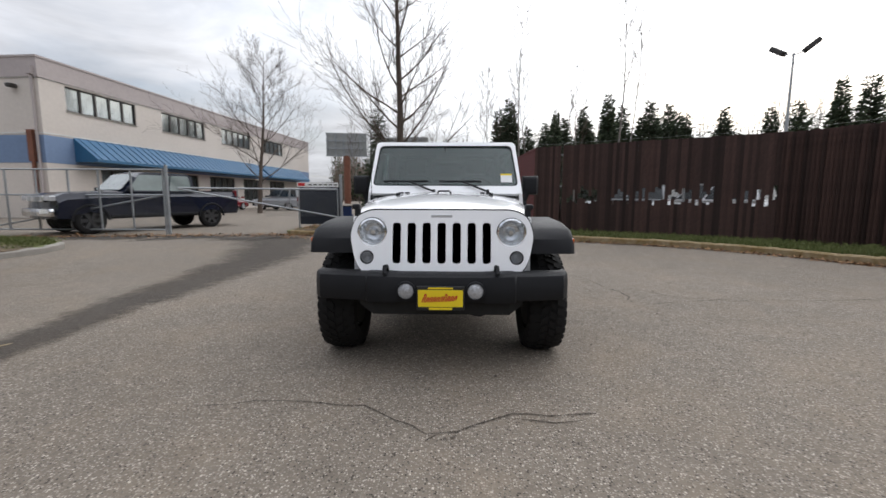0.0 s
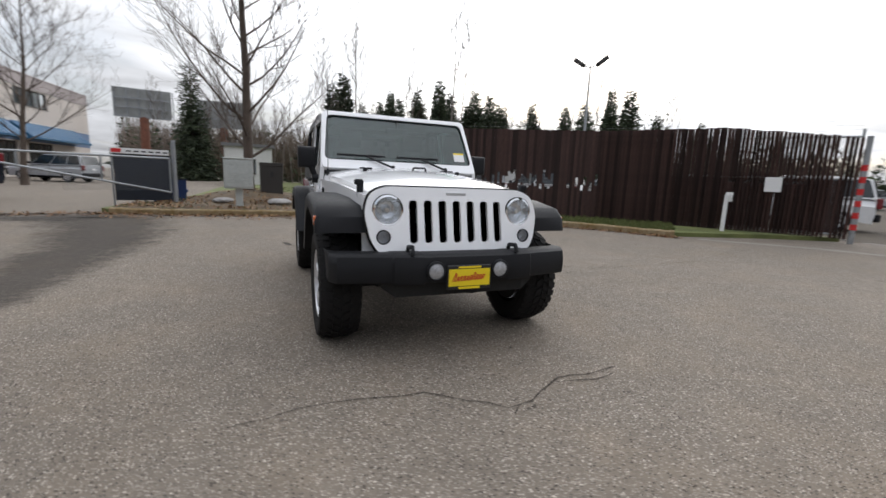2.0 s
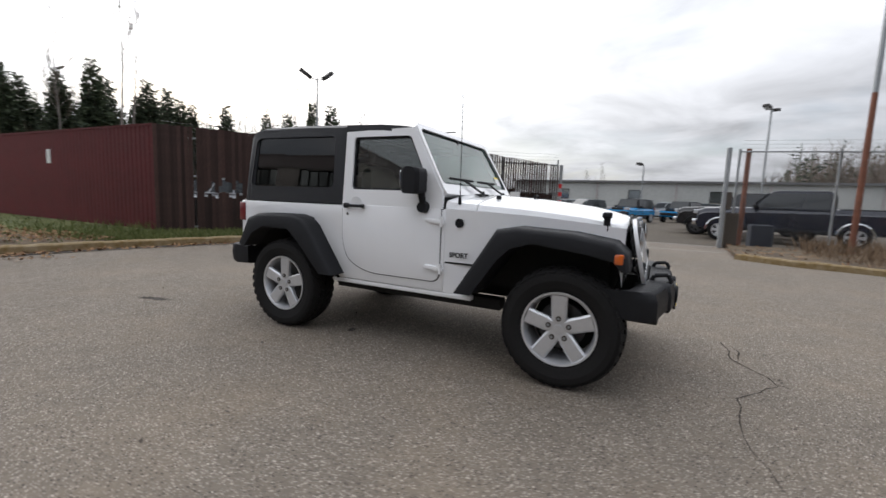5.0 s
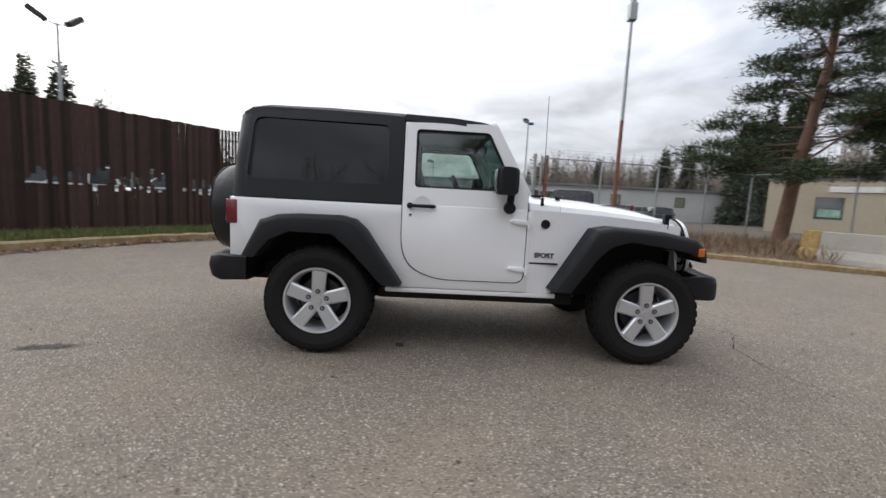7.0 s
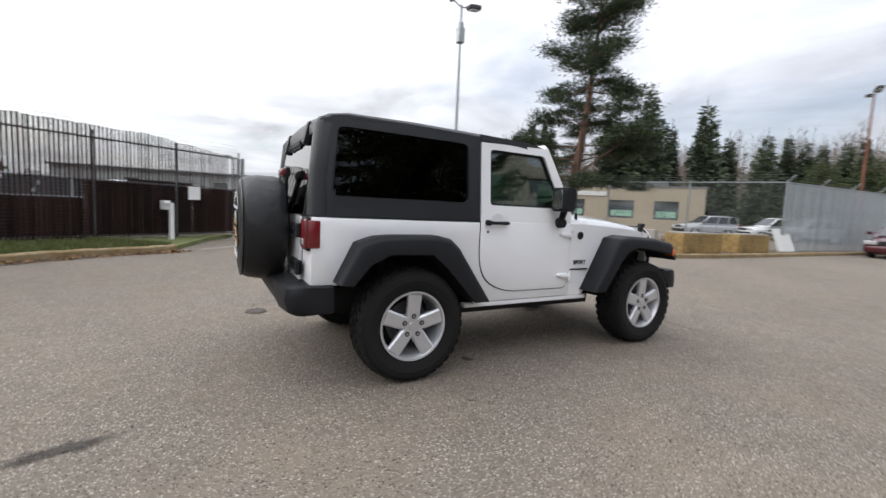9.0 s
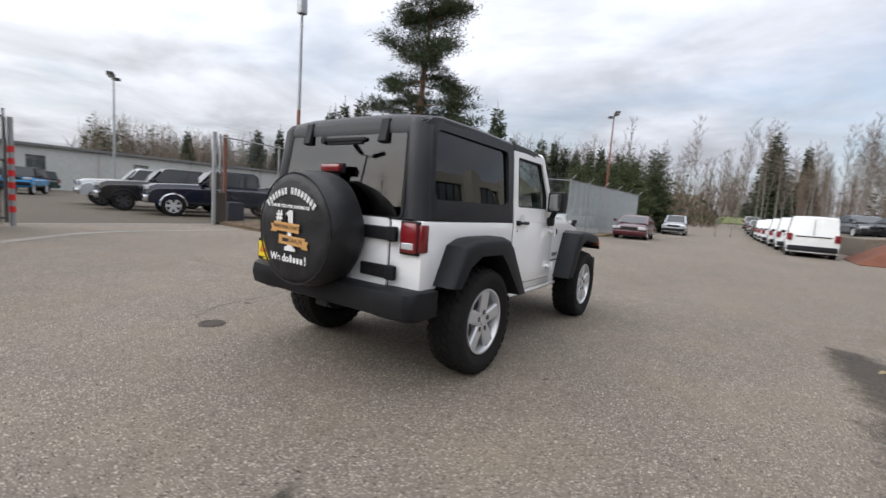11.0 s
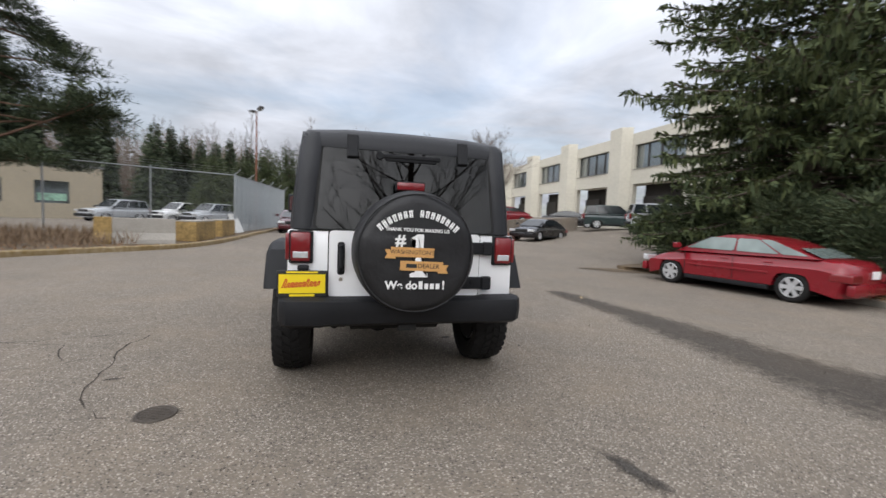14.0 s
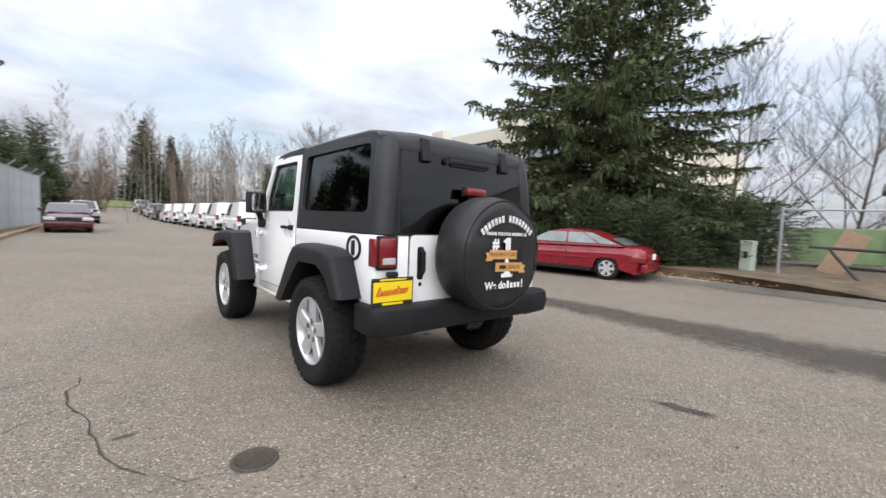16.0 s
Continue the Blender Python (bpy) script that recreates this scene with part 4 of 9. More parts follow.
def jeep_rear():
    bm = fresh()
    plate(bm, rounded(rect(-0.515, 0.668, 0.515, 1.108), 0.03, 4), [], 0.022, lambda u, v, w: (u, 3.026 + w, v))
    bevel_sharp(bm, 0.006, 2)
    gate = part("tailgate", bm, WHITE_PAINT, jeep, "white swing tailgate", smooth=True)
    bm = fresh()
    plate(bm, rounded(rect(-0.523, 0.66, 0.523, 1.116), 0.03, 4), [], 0.003, lambda u, v, w: (u, 3.0295 + w, v))
    part("shut_line", bm, DARK, jeep)
    for z in (1.012, 0.768):
        bm = fresh()
        box(bm, -0.60, -0.30, 3.045, 3.072, z - 0.042, z + 0.042, 0.008)
        box(bm, -0.60, -0.53, 3.045, 3.085, z - 0.047, z + 0.047, 0.010)
        for x in (-0.46, -0.39):
            tube(bm, (x, 3.07, z), (x, 3.078, z), 0.012, n=8)
        part("tailgate_hinge", bm, BLACK_PLASTIC, gate, "heavy black hinge")
    bm = fresh()
    prism(bm, rounded(rect(0.415, 0.82, 0.462, 1.035), 0.02, 3), 3.045, 3.055, "y")
    pipe(bm, [(0.438, 3.05, 1.015), (0.438, 3.085, 1.0), (0.438, 3.088, 0.88), (0.438, 3.05, 0.845)], 0.014, 8)
    part("tailgate_handle", bm, BLACK_PLASTIC, gate)
    bm = fresh()
    tube(bm, (0.438, 3.045, 0.79), (0.438, 3.053, 0.79), 0.014, n=12)
    part("lock", bm, CHROME, gate)
    for s in (-1, 1):
        bm = fresh()
        box(bm, s * 0.628, s * 0.752, 3.02, 3.068, 0.905, 1.092, 0.016)
        box(bm, s * 0.757, s * 0.783, 2.975, 3.05, 0.912, 1.085, 0.010)
        tl = part("tail_light", bm, LAMP_RED, jeep, "red tail light with a clear lower band", smooth=True)
        bm = fresh()
        box(bm, s * 0.643, s * 0.735, 3.062, 3.0715, 0.928, 0.968, 0.003)
        part("reverse_lens", bm, LAMP_CLEAR, tl)
        bm = fresh()
        box(bm, s * 0.614, s * 0.760, 3.018, 3.052, 0.893, 1.102, 0.008)
        part("housing", bm, BLACK_PLASTIC, tl)
    # plate on the driver's side
    bm = fresh()
    box(bm, 0.522, 0.825, 3.088, 3.098, 0.682, 0.852, 0.006)
    pl = part("rear_plate_frame", bm, PRINT_K, jeep, "yellow dealer plate in a black frame")
    bm = fresh()
    box(bm, 0.534, 0.813, 3.096, 3.1005, 0.708, 0.828)
    part("plate", bm, PLATE_Y, pl)
    script(pl, Matrix.Translation((0.6735, 3.1015, 0.768)) @ pose(0, 0, 0, 90, 0, 180))
    bm = fresh()
    box(bm, 0.58, 0.77, 3.0985, 3.1005, 0.836, 0.846)
    part("frame_print", bm, PLATE_Y, pl)
    bm = fresh()
    box(bm, 0.60, 0.75, 3.0985, 3.1005, 0.688, 0.702)
    part("frame_print", bm, PLATE_Y, pl)
    bm = fresh()
    box(bm, 0.60, 0.74, 3.03, 3.09, 0.70, 0.83, 0.01)
    part("plate_bracket", bm, BLACK_PLASTIC, pl)
    bm = fresh()
    box(bm, 0.635, 0.705, 3.05, 3.10, 0.850, 0.885, 0.012)
    part("plate_lamp", bm, BLACK_PLASTIC, pl)
    # fuel filler on the driver's side
    bm = fresh()
    revolve(bm, [(0.082, -0.01), (0.082, 0.006), (0.066, 0.010), (0.062, -0.006), (0.001, -0.006)], 28, pose(0.772, 2.80, 1.012, 0, 0, 0))
    cap = part("fuel_filler", bm, BLACK_PLASTIC, jeep, "round black fuel filler", smooth=True)
    bm = fresh()
    box(bm, 0.766, 0.79, 2.79, 2.81, 0.965, 1.06, 0.006)
    part("grip", bm, BLACK_PLASTIC, cap)
    # bumper
    prof = [(2.90, 0.50), (2.90, 0.678), (3.15, 0.685), (3.185, 0.668), (3.197, 0.60), (3.18, 0.518), (3.13, 0.492)]
    bm = fresh()
    loops = []
    for x, back, lift_ in ((-0.820, 0.12, 0.03), (-0.805, 0.06, 0.012), (-0.765, 0.02, 0), (-0.56, 0, 0), (-0.53, 0.006, 0.012), (0.53, 0.006, 0.012), (0.56, 0, 0), (0.765, 0.02, 0), (0.805, 0.06, 0.012), (0.820, 0.12, 0.03)):
        loops.append([(x, y - (back if y > 3.0 else 0), 0.59 + (z - 0.59) * (1 - lift_ * 4)) for y, z in prof])
    loft(bm, loops)
    bevel_sharp(bm, 0.010, 2, 50)
    rb = part("rear_bumper", bm, BLACK_PLASTIC, jeep, "textured black rear bumper", smooth=True)
    bm = fresh()
    box(bm, -0.06, 0.06, 3.10, 3.13, 0.455, 0.50, 0.008)
    part("tow_receiver", bm, DARK, rb)
    bm = fresh()
    tube(bm, (0.47, 2.76, 0.47), (0.47, 2.93, 0.46), 0.030, n=14)
    part("tail_pipe", bm, DARK, jeep)
    # third brake light on its mast
    bm = fresh()
    box(bm, -0.092, 0.092, 3.07, 3.105, 1.383, 1.432, 0.010)
    bl = part("brake_light", bm, LAMP_RED, jeep, "red high brake light on a black mast", smooth=True)
    bm = fresh()
    box(bm, -0.10, 0.10, 3.045, 3.075, 1.375, 1.44, 0.008)
    box(bm, -0.05, 0.05, 3.05, 3.075, 1.10, 1.38, 0.008)
    part("mast", bm, BLACK_PLASTIC, bl)


def script(parent, m):
    """Red script drawn as plain flowing strokes."""
    bm = fresh()
    rr = random.Random(3)
    x = -0.112
    pts = []
    while x < 0.105:
        h = 0.036 if x < -0.10 else rr.choice((0.010, 0.013, 0.030 if abs(x) < 0.03 else 0.012))
        pts += [(x - 0.003, -0.020), (x + 0.006, h), (x + 0.016, h * 0.7), (x + 0.009, -0.016)]
        x += 0.0225
    pts = [(px + 0.25 * py, py + 0.05 * px) for px, py in pts]
    for a, b in zip(pts, pts[1:]):
        d = Vector((b[0] - a[0], b[1] - a[1]))
        n = Vector((-d.y, d.x)).normalized() * 0.0034
        vs = [bm.verts.new((*(Vector(a) + n), 0)), bm.verts.new((*(Vector(a) - n), 0)), bm.verts.new((*(Vector(b) - n), 0)), bm.verts.new((*(Vector(b) + n), 0))]
        bm.faces.new(vs)
    ob = part("print", bm, PLATE_RED, parent)
    ob.matrix_basis = m


def jeep_spare():
    C = pose(0.0, 3.06, 0.995, 0, 0, 90)
    bm = fresh()
    revolve(bm, [(0.20, 0.035), (0.345, 0.035), (0.370, 0.055), (0.380, 0.09), (0.380, 0.17), (0.366, 0.215), (0.345, 0.240), (0.30, 0.252), (0.15, 0.258), (0.0005, 0.260)], 56, C)
    for v in bm.verts:
        a = math.atan2(v.co.z - 0.995, v.co.x)
        if v.co.y > 3.08:
            v.co.y += 0.006 * math.sin(5 * a + 1) * (((v.co.x) ** 2 + (v.co.z - 0.995) ** 2) ** 0.5 / 0.37) ** 2
    cov = part("spare_wheel_cover", bm, VINYL, jeep, "black vinyl spare wheel cover with white and tan print", smooth=True)
    F = 3.3275
    bm = fresh()
    revolve(bm, [(0.352, 0.236), (0.357, 0.244), (0.350, 0.243)], 56, C)
    part("piping", bm, VINYL, cov, smooth=True)

    def put(x, z, turn=0.0, y=F):
        return Matrix.Translation((x, y, z)) @ pose(0, 0, 0, 90, 0, 180) @ pose(0, 0, 0, 0, 0, turn)
    # the dealer's name over the top as plain bars on an arc
    for k in range(16):
        if k == 7:
            continue
        bm = fresh()
        a = radians(131 - 82 * k / 15)
        M = put(-0.35 * math.cos(a), 0.885 + 0.35 * math.sin(a), math.degrees(a) - 90)
        w, h = 0.0125, 0.021
        for dx in (-0.006, 0.006):
            vs = [bm.verts.new(M @ Vector(p)) for p in ((dx - 0.0045, -h, 0), (dx + 0.0045, -h, 0), (dx + 0.0045, h, 0), (dx - 0.0045, h, 0))]
            bm.faces.new(vs)
        vs = [bm.verts.new(M @ Vector(p)) for p in ((-w, h - 0.010 - 0.01 * (k % 3), 0.0003), (w, h - 0.010 - 0.01 * (k % 3), 0.0003), (w, h - 0.01 * (k % 3), 0.0003), (-w, h - 0.01 * (k % 3), 0.0003))]
        bm.faces.new(vs)
        part("name_bar", bm, PRINT_W, cov, recalc=False)
    text_part("print", "THANK YOU FOR MAKING US", 0.0285, PRINT_W, cov, put(0.005, 1.136, -1), bold=0.0008)
    text_part("print", "#", 0.100, PRINT_W, cov, put(0.108, 1.072), bold=0.003)
    bm = fresh()
    one = [(-0.055, -0.13), (0.055, -0.13), (0.055, -0.108), (0.024, -0.098), (0.024, 0.128), (-0.012, 0.128), (-0.052, 0.105), (-0.052, 0.088), (-0.024, 0.092), (-0.024, -0.098), (-0.055, -0.108)]
    M = put(-0.008, 0.985)
    bm.faces.new([bm.verts.new(M @ Vector((*p, 0.0006))) for p in one])
    bmesh.ops.triangulate(bm, faces=bm.faces)
    part("print", bm, PRINT_W, cov)
    for z, x, wd, nm in ((1.004, 0.033, 0.262, "WASHINGTON'S"), (0.922, -0.025, 0.262, "DEALER")):
        bm = fresh()
        M = put(x, z, -1.5)
        for q in (((-wd / 2, -0.029), (wd / 2, -0.029), (wd / 2, 0.029), (-wd / 2, 0.029)),):
            bm.faces.new([bm.verts.new(M @ Vector((*p, 0.0016))) for p in q])
        e = -1 if nm == "WASHINGTON'S" else 1
        bm.faces.new([bm.verts.new(M @ Vector((e * u, v, 0.0011))) for u, v in ((wd / 2 - 0.03, -0.04), (wd / 2 + 0.035, -0.04), (wd / 2 + 0.02, -0.015), (wd / 2 + 0.035, 0.012), (wd / 2 - 0.03, 0.012))])
        part("ribbon", bm, PRINT_TAN, cov)
        if nm == "DEALER":
            text_part("print", nm, 0.038, PRINT_K, cov, M @ Matrix.Translation((0.042, 0, 0.002)))
            bm = fresh()
            bm.faces.new([bm.verts.new(M @ Vector((u, v, 0.0022))) for u, v in ((-0.095, -0.012), (-0.03, -0.012), (-0.03, 0.012), (-0.095, 0.012))])
            part("name_bar", bm, PRINT_K, cov)
        else:
            text_part("print", nm, 0.036, PRINT_K, cov, M @ Matrix.Translation((0, 0, 0.002)))
    text_part("print", "We do", 0.068, PRINT_W, cov, put(0.095, 0.805), bold=0.002)
    M = put(-0.08, 0.805)
    for k in range(4):
        bm = fresh()
        bm.faces.new([bm.verts.new(M @ Vector((-0.07 + 0.035 * k + u, v, 0.0006))) for u, v in ((0, -0.022), (0.024, -0.022), (0.024, 0.026 if k == 0 else 0.012), (0, 0.026 if k == 0 else 0.012))])
        part("name_bar", bm, PRINT_W, cov, recalc=False)
    text_part("print", "!", 0.072, PRINT_W, cov, put(-0.163, 0.805), bold=0.002)
    bm = fresh()
    tube(bm, (0, 3.03, 0.995), (0, 3.09, 0.995), 0.12, n=16)
    part("carrier", bm, BLACK_PLASTIC, jeep)


def jeep_front():
    prof = [(0.012, 0.508), (0.0, 0.525), (0.0, 0.62), (0.015, 0.672), (0.045, 0.688), (0.16, 0.688), (0.16, 0.508)]
    bm = fresh()
    loops = []
    for x, yb, zb in ((-0.868, -0.40, 0.012), (-0.862, -0.49, 0.004), (-0.82, -0.55, 0), (-0.50, -0.612, 0), (-0.485, -0.63, -0.012), (-0.30, -0.655, -0.012), (-0.285, -0.648, 0), (0.285, -0.648, 0), (0.30, -0.655, -0.012), (0.485, -0.63, -0.012), (0.50, -0.612, 0), (0.82, -0.55, 0), (0.862, -0.49, 0.004), (0.868, -0.40, 0.012)):
        loops.append([(x, yb + dy, 0.62 + (z - 0.62) * (1 - zb * 5)) for dy, z in prof])
    loft(bm, loops)
    fb = part("front_bumper", bm, BLACK_PLASTIC, jeep, "textured black front bumper", smooth=True)
    bm = fresh()
    loft(bm, [[(x, y0, 0.54), (x, y0 + 0.02, zb), (x, y0 + 0.2, zb), (x, y0 + 0.2, 0.54)] for x, y0, zb in ((-0.55, -0.56, 0.47), (-0.46, -0.58, 0.405), (0.46, -0.58, 0.405), (0.55, -0.56, 0.47))])
    part("air_dam", bm, DARK, fb)
    for s in (-1, 1):
        M = pose(s * 0.226, -0.664, 0.587, 0, 0, -90)
        bm = fresh()
        revolve(bm, [(0.064, -0.02), (0.064, 0.004), (0.052, 0.010), (0.050, 0.0)], 28, M)
        fg = part("fog_lamp", bm, BLACK_PLASTIC, fb, "round clear fog lamp", smooth=True)
        bm = fresh()
        revolve(bm, [(0.0005, -0.03), (0.012, -0.028), (0.022, -0.024), (0.034, -0.015), (0.050, 0.0)], 10, M)
        part("reflector", bm, REFLECTOR, fg)
        bm = fresh()
        revolve(bm, [(0.0005, 0.014), (0.03, 0.011), (0.051, 0.002)], 24, M)
        part("lens", bm, FOG_LENS, fg, smooth=True)
        bm = fresh()
        pipe(bm, [(s * 0.37, -0.50, 0.68), (s * 0.37, -0.52, 0.725), (s * 0.37, -0.60, 0.735), (s * 0.37, -0.625, 0.695), (s * 0.37, -0.60, 0.675)], 0.014, 8)
        part("tow_hook", bm, BLACK_PLASTIC, fb)
    bm = fresh()
    box(bm, -0.156, 0.156, -0.672, -0.655, 0.462, 0.622, 0.006)
    pl = part("front_plate_frame", bm, PRINT_K, jeep, "yellow dealer plate in a black frame")
    bm = fresh()
    box(bm, -0.145, 0.145, -0.6755, -0.67, 0.487, 0.598)
    part("plate", bm, PLATE_Y, pl)
    script(pl, Matrix.Translation((0, -0.677, 0.543)) @ pose(0, 0, 0, 90, 0, 0))
    bm = fresh()
    box(bm, -0.08, 0.08, -0.6745, -0.671, 0.604, 0.615)
    part("frame_print", bm, PLATE_Y, pl)
    bm = fresh()
    box(bm, -0.075, 0.075, -0.6745, -0.671, 0.467, 0.482)
    part("frame_print", bm, PLATE_Y, pl)


FLARES = {
    "front": ([(0.735, 0.535), (0.478, 0.94), (0.44, 1.0), (0.31, 1.025), (-0.05, 1.008), (-0.30, 0.968), (-0.375, 0.90), (-0.39, 0.80)], [(-0.345, 0.80), (-0.30, 0.855), (-0.15, 0.885), (0.19, 0.925), (0.33, 0.882), (0.415, 0.80), (0.60, 0.535)]),
    "rear": ([(1.825, 0.53), (2.095, 0.92), (2.17, 0.985), (2.27, 1.008), (2.58, 1.006), (2.69, 0.996), (2.79, 0.955), (2.90, 0.70)], [(2.82, 0.69), (2.73, 0.82), (2.61, 0.885), (2.32, 0.88), (2.21, 0.79), (1.96, 0.53)]),
}


def jeep_flares():
    for s in (-1, 1):
        for nm, (o, i) in FLARES.items():
            bm = fresh()
            base = 0.60 if nm == "front" else 0.76
            cy = sum(p[0] for p in o) / len(o)
            loops = []
            for x, k in ((base, 0.0), (0.895, 0.0), (0.922, 0.012), (0.935, 0.034)):
                lp = []
                for p in o:
                    lp.append((s * x, p[0] + (k if p[0] < cy else -k) * 0.6, p[1] - k * smooth01(0.80, 0.92, p[1])))
                for p in i:
                    lp.append((s * x, p[0], p[1]))
                loops.append(lp)
            loft(bm, loops)
            bmesh.ops.triangulate(bm, faces=[f for f in bm.faces if len(f.verts) > 4])
            fl = part("fender_flare", bm, BLACK_PLASTIC, jeep, "wide black plastic fender flare", smooth=True)
            if nm == "front":
                bm = fresh()
                box(bm, s * 0.86, s * 0.939, -0.352, -0.300, 0.842, 0.905, 0.010)
                part("side_marker", bm, LAMP_AMBER, fl, "amber side marker", smooth=True)
            bm = fresh()
            inner = [(p[0], p[1] + 0.012) for p in i]
            loft(bm, [[(s * x, *p) for p in inner] for x in (0.50, 0.90)], caps=False, closed=False)
            part("wheel_liner", bm, DARK, fl)
        # dark lining of the rear wheel arch
        bm = fresh()
        arch = [(1.885, 0.485), (2.005, 0.672), (2.153, 0.870), (2.302, 0.944), (2.618, 0.944), (2.755, 0.870), (2.842, 0.695), (2.848, 0.66)]
        loft(bm, [[(s * x, *p) for p in arch] for x in (0.40, 0.785)], caps=False, closed=False)
        bm.faces.new([bm.verts.new((s * 0.40, *p)) for p in arch])
        part("arch_lining", bm, DARK, jeep)


def wheel_meshes():
    """Tyre with lugs, five-spoke rim and centre, about the local x axis with the outside at +x."""
    out = {}
    bm = fresh()
    revolve(bm, [(0.238, 0.105), (0.262, 0.122), (0.315, 0.138), (0.352, 0.134), (0.374, 0.118), (0.382, 0.10), (0.384, 0.0), (0.382, -0.10), (0.374, -0.118), (0.352, -0.134), (0.30, -0.138), (0.238, -0.105)], 56)
    n = 34
    bm.verts.ensure_lookup_table()
    root, row_end = bm.verts[0], None
    for k in range(n):
        a0 = 2 * math.pi * k / n
        for x0, x1, da, wd, r0, r1 in ((0.058, 0.132, 0.0, 0.118, 0.366, 0.395), (-0.132, -0.058, 0.5, 0.118, 0.366, 0.395), (0.006, 0.052, 0.25, 0.125, 0.38, 0.396), (-0.052, -0.006, 0.75, 0.125, 0.38, 0.396)):
            a = a0 + da * 2 * math.pi / n
            lp = []
            skew = 0.035 * (1 if x0 > 0 else -1)
            for r in (r0, r1):
                for x, b in ((x0, -wd / 2 - skew), (x1, -wd / 2 + skew), (x1, wd / 2 + skew), (x0, wd / 2 - skew)):
                    rr_ = r - (0.022 if abs(x) > 0.12 and r == r1 else 0)
                    lp.append(bm.verts.new((x, rr_ * math.cos(a + b), rr_ * math.sin(a + b))))
            for q in ((4, 5, 6, 7), (0, 1, 5, 4), (1, 2, 6, 5), (2, 3, 7, 6), (3, 0, 4, 7)):
                bm.faces.new([lp[i] for i in q])
            bm.verts.ensure_lookup_table()
            bm.faces.new((lp[0], lp[1], root if row_end is None else row_end))
            row_end = lp[2]
    out["tyre"] = mesh_of(bm, RUBBER, "tyre")
    bm = fresh()
    revolve(bm, [(0.242, 0.112), (0.240, 0.120), (0.228, 0.118), (0.216, 0.095), (0.208, 0.02), (0.212, -0.10)], 48)
    out["rim"] = mesh_of(bm, ALLOY, "rim")
    bm = fresh()
    for k in range(5):
        a = 2 * math.pi * k / 5 + math.pi / 2
        c, s_ = math.cos(a), math.sin(a)
        loops = []
        for r, w, x, d in ((0.03, 0.040, 0.098, 0.035), (0.09, 0.049, 0.106, 0.035), (0.15, 0.050, 0.109, 0.032), (0.219, 0.054, 0.110, 0.03)):
            loops.append([(xx, r * c - ww * s_, r * s_ + ww * c) for xx, ww in ((x - d, -w), (x - 0.010, -w), (x, -w + 0.012), (x, w - 0.012), (x - 0.010, w), (x - d, w))])
        loft(bm, loops)
    tube(bm, (0.05, 0, 0), (0.099, 0, 0), 0.086, 0.078, 25)
    out["spokes"] = mesh_of(bm, ALLOY, "spokes")
    bm = fresh()
    tube(bm, (0.09, 0, 0), (0.106, 0, 0), 0.030, 0.027, 20)
    out["centre_cap"] = mesh_of(bm, ALLOY, "centre_cap")
    bm = fresh()
    tube(bm, (0.095, 0, 0), (0.112, 0, 0), 0.0105, 0.0095, 6)
    out["lug_nut"] = mesh_of(bm, STEEL, "lug_nut")
    bm = fresh()
    tube(bm, (0.095, 0, 0), (0.1085, 0, 0), 0.0175, 0.0175, 12)
    out["lug_socket"] = mesh_of(bm, CAST, "lug_socket")
    bm = fresh()
    tube(bm, (-0.02, 0, 0), (0.0, 0, 0), 0.155, 0.155, 28)
    out["brake_disc"] = mesh_of(bm, mat("dull_brake_steel", (0.10, 0.10, 0.10), 0.5, 0.6), "brake_disc")
    bm = fresh()
    tube(bm, (-0.11, 0, 0), (-0.10, 0, 0), 0.21, 0.21, 28)
    out["inner_dish"] = mesh_of(bm, DARK, "inner_dish")
    for key in ("rim", "spokes", "centre_cap"):
        out[key].shade_smooth()
        out[key].set_sharp_from_angle(angle=radians(35))
    return out


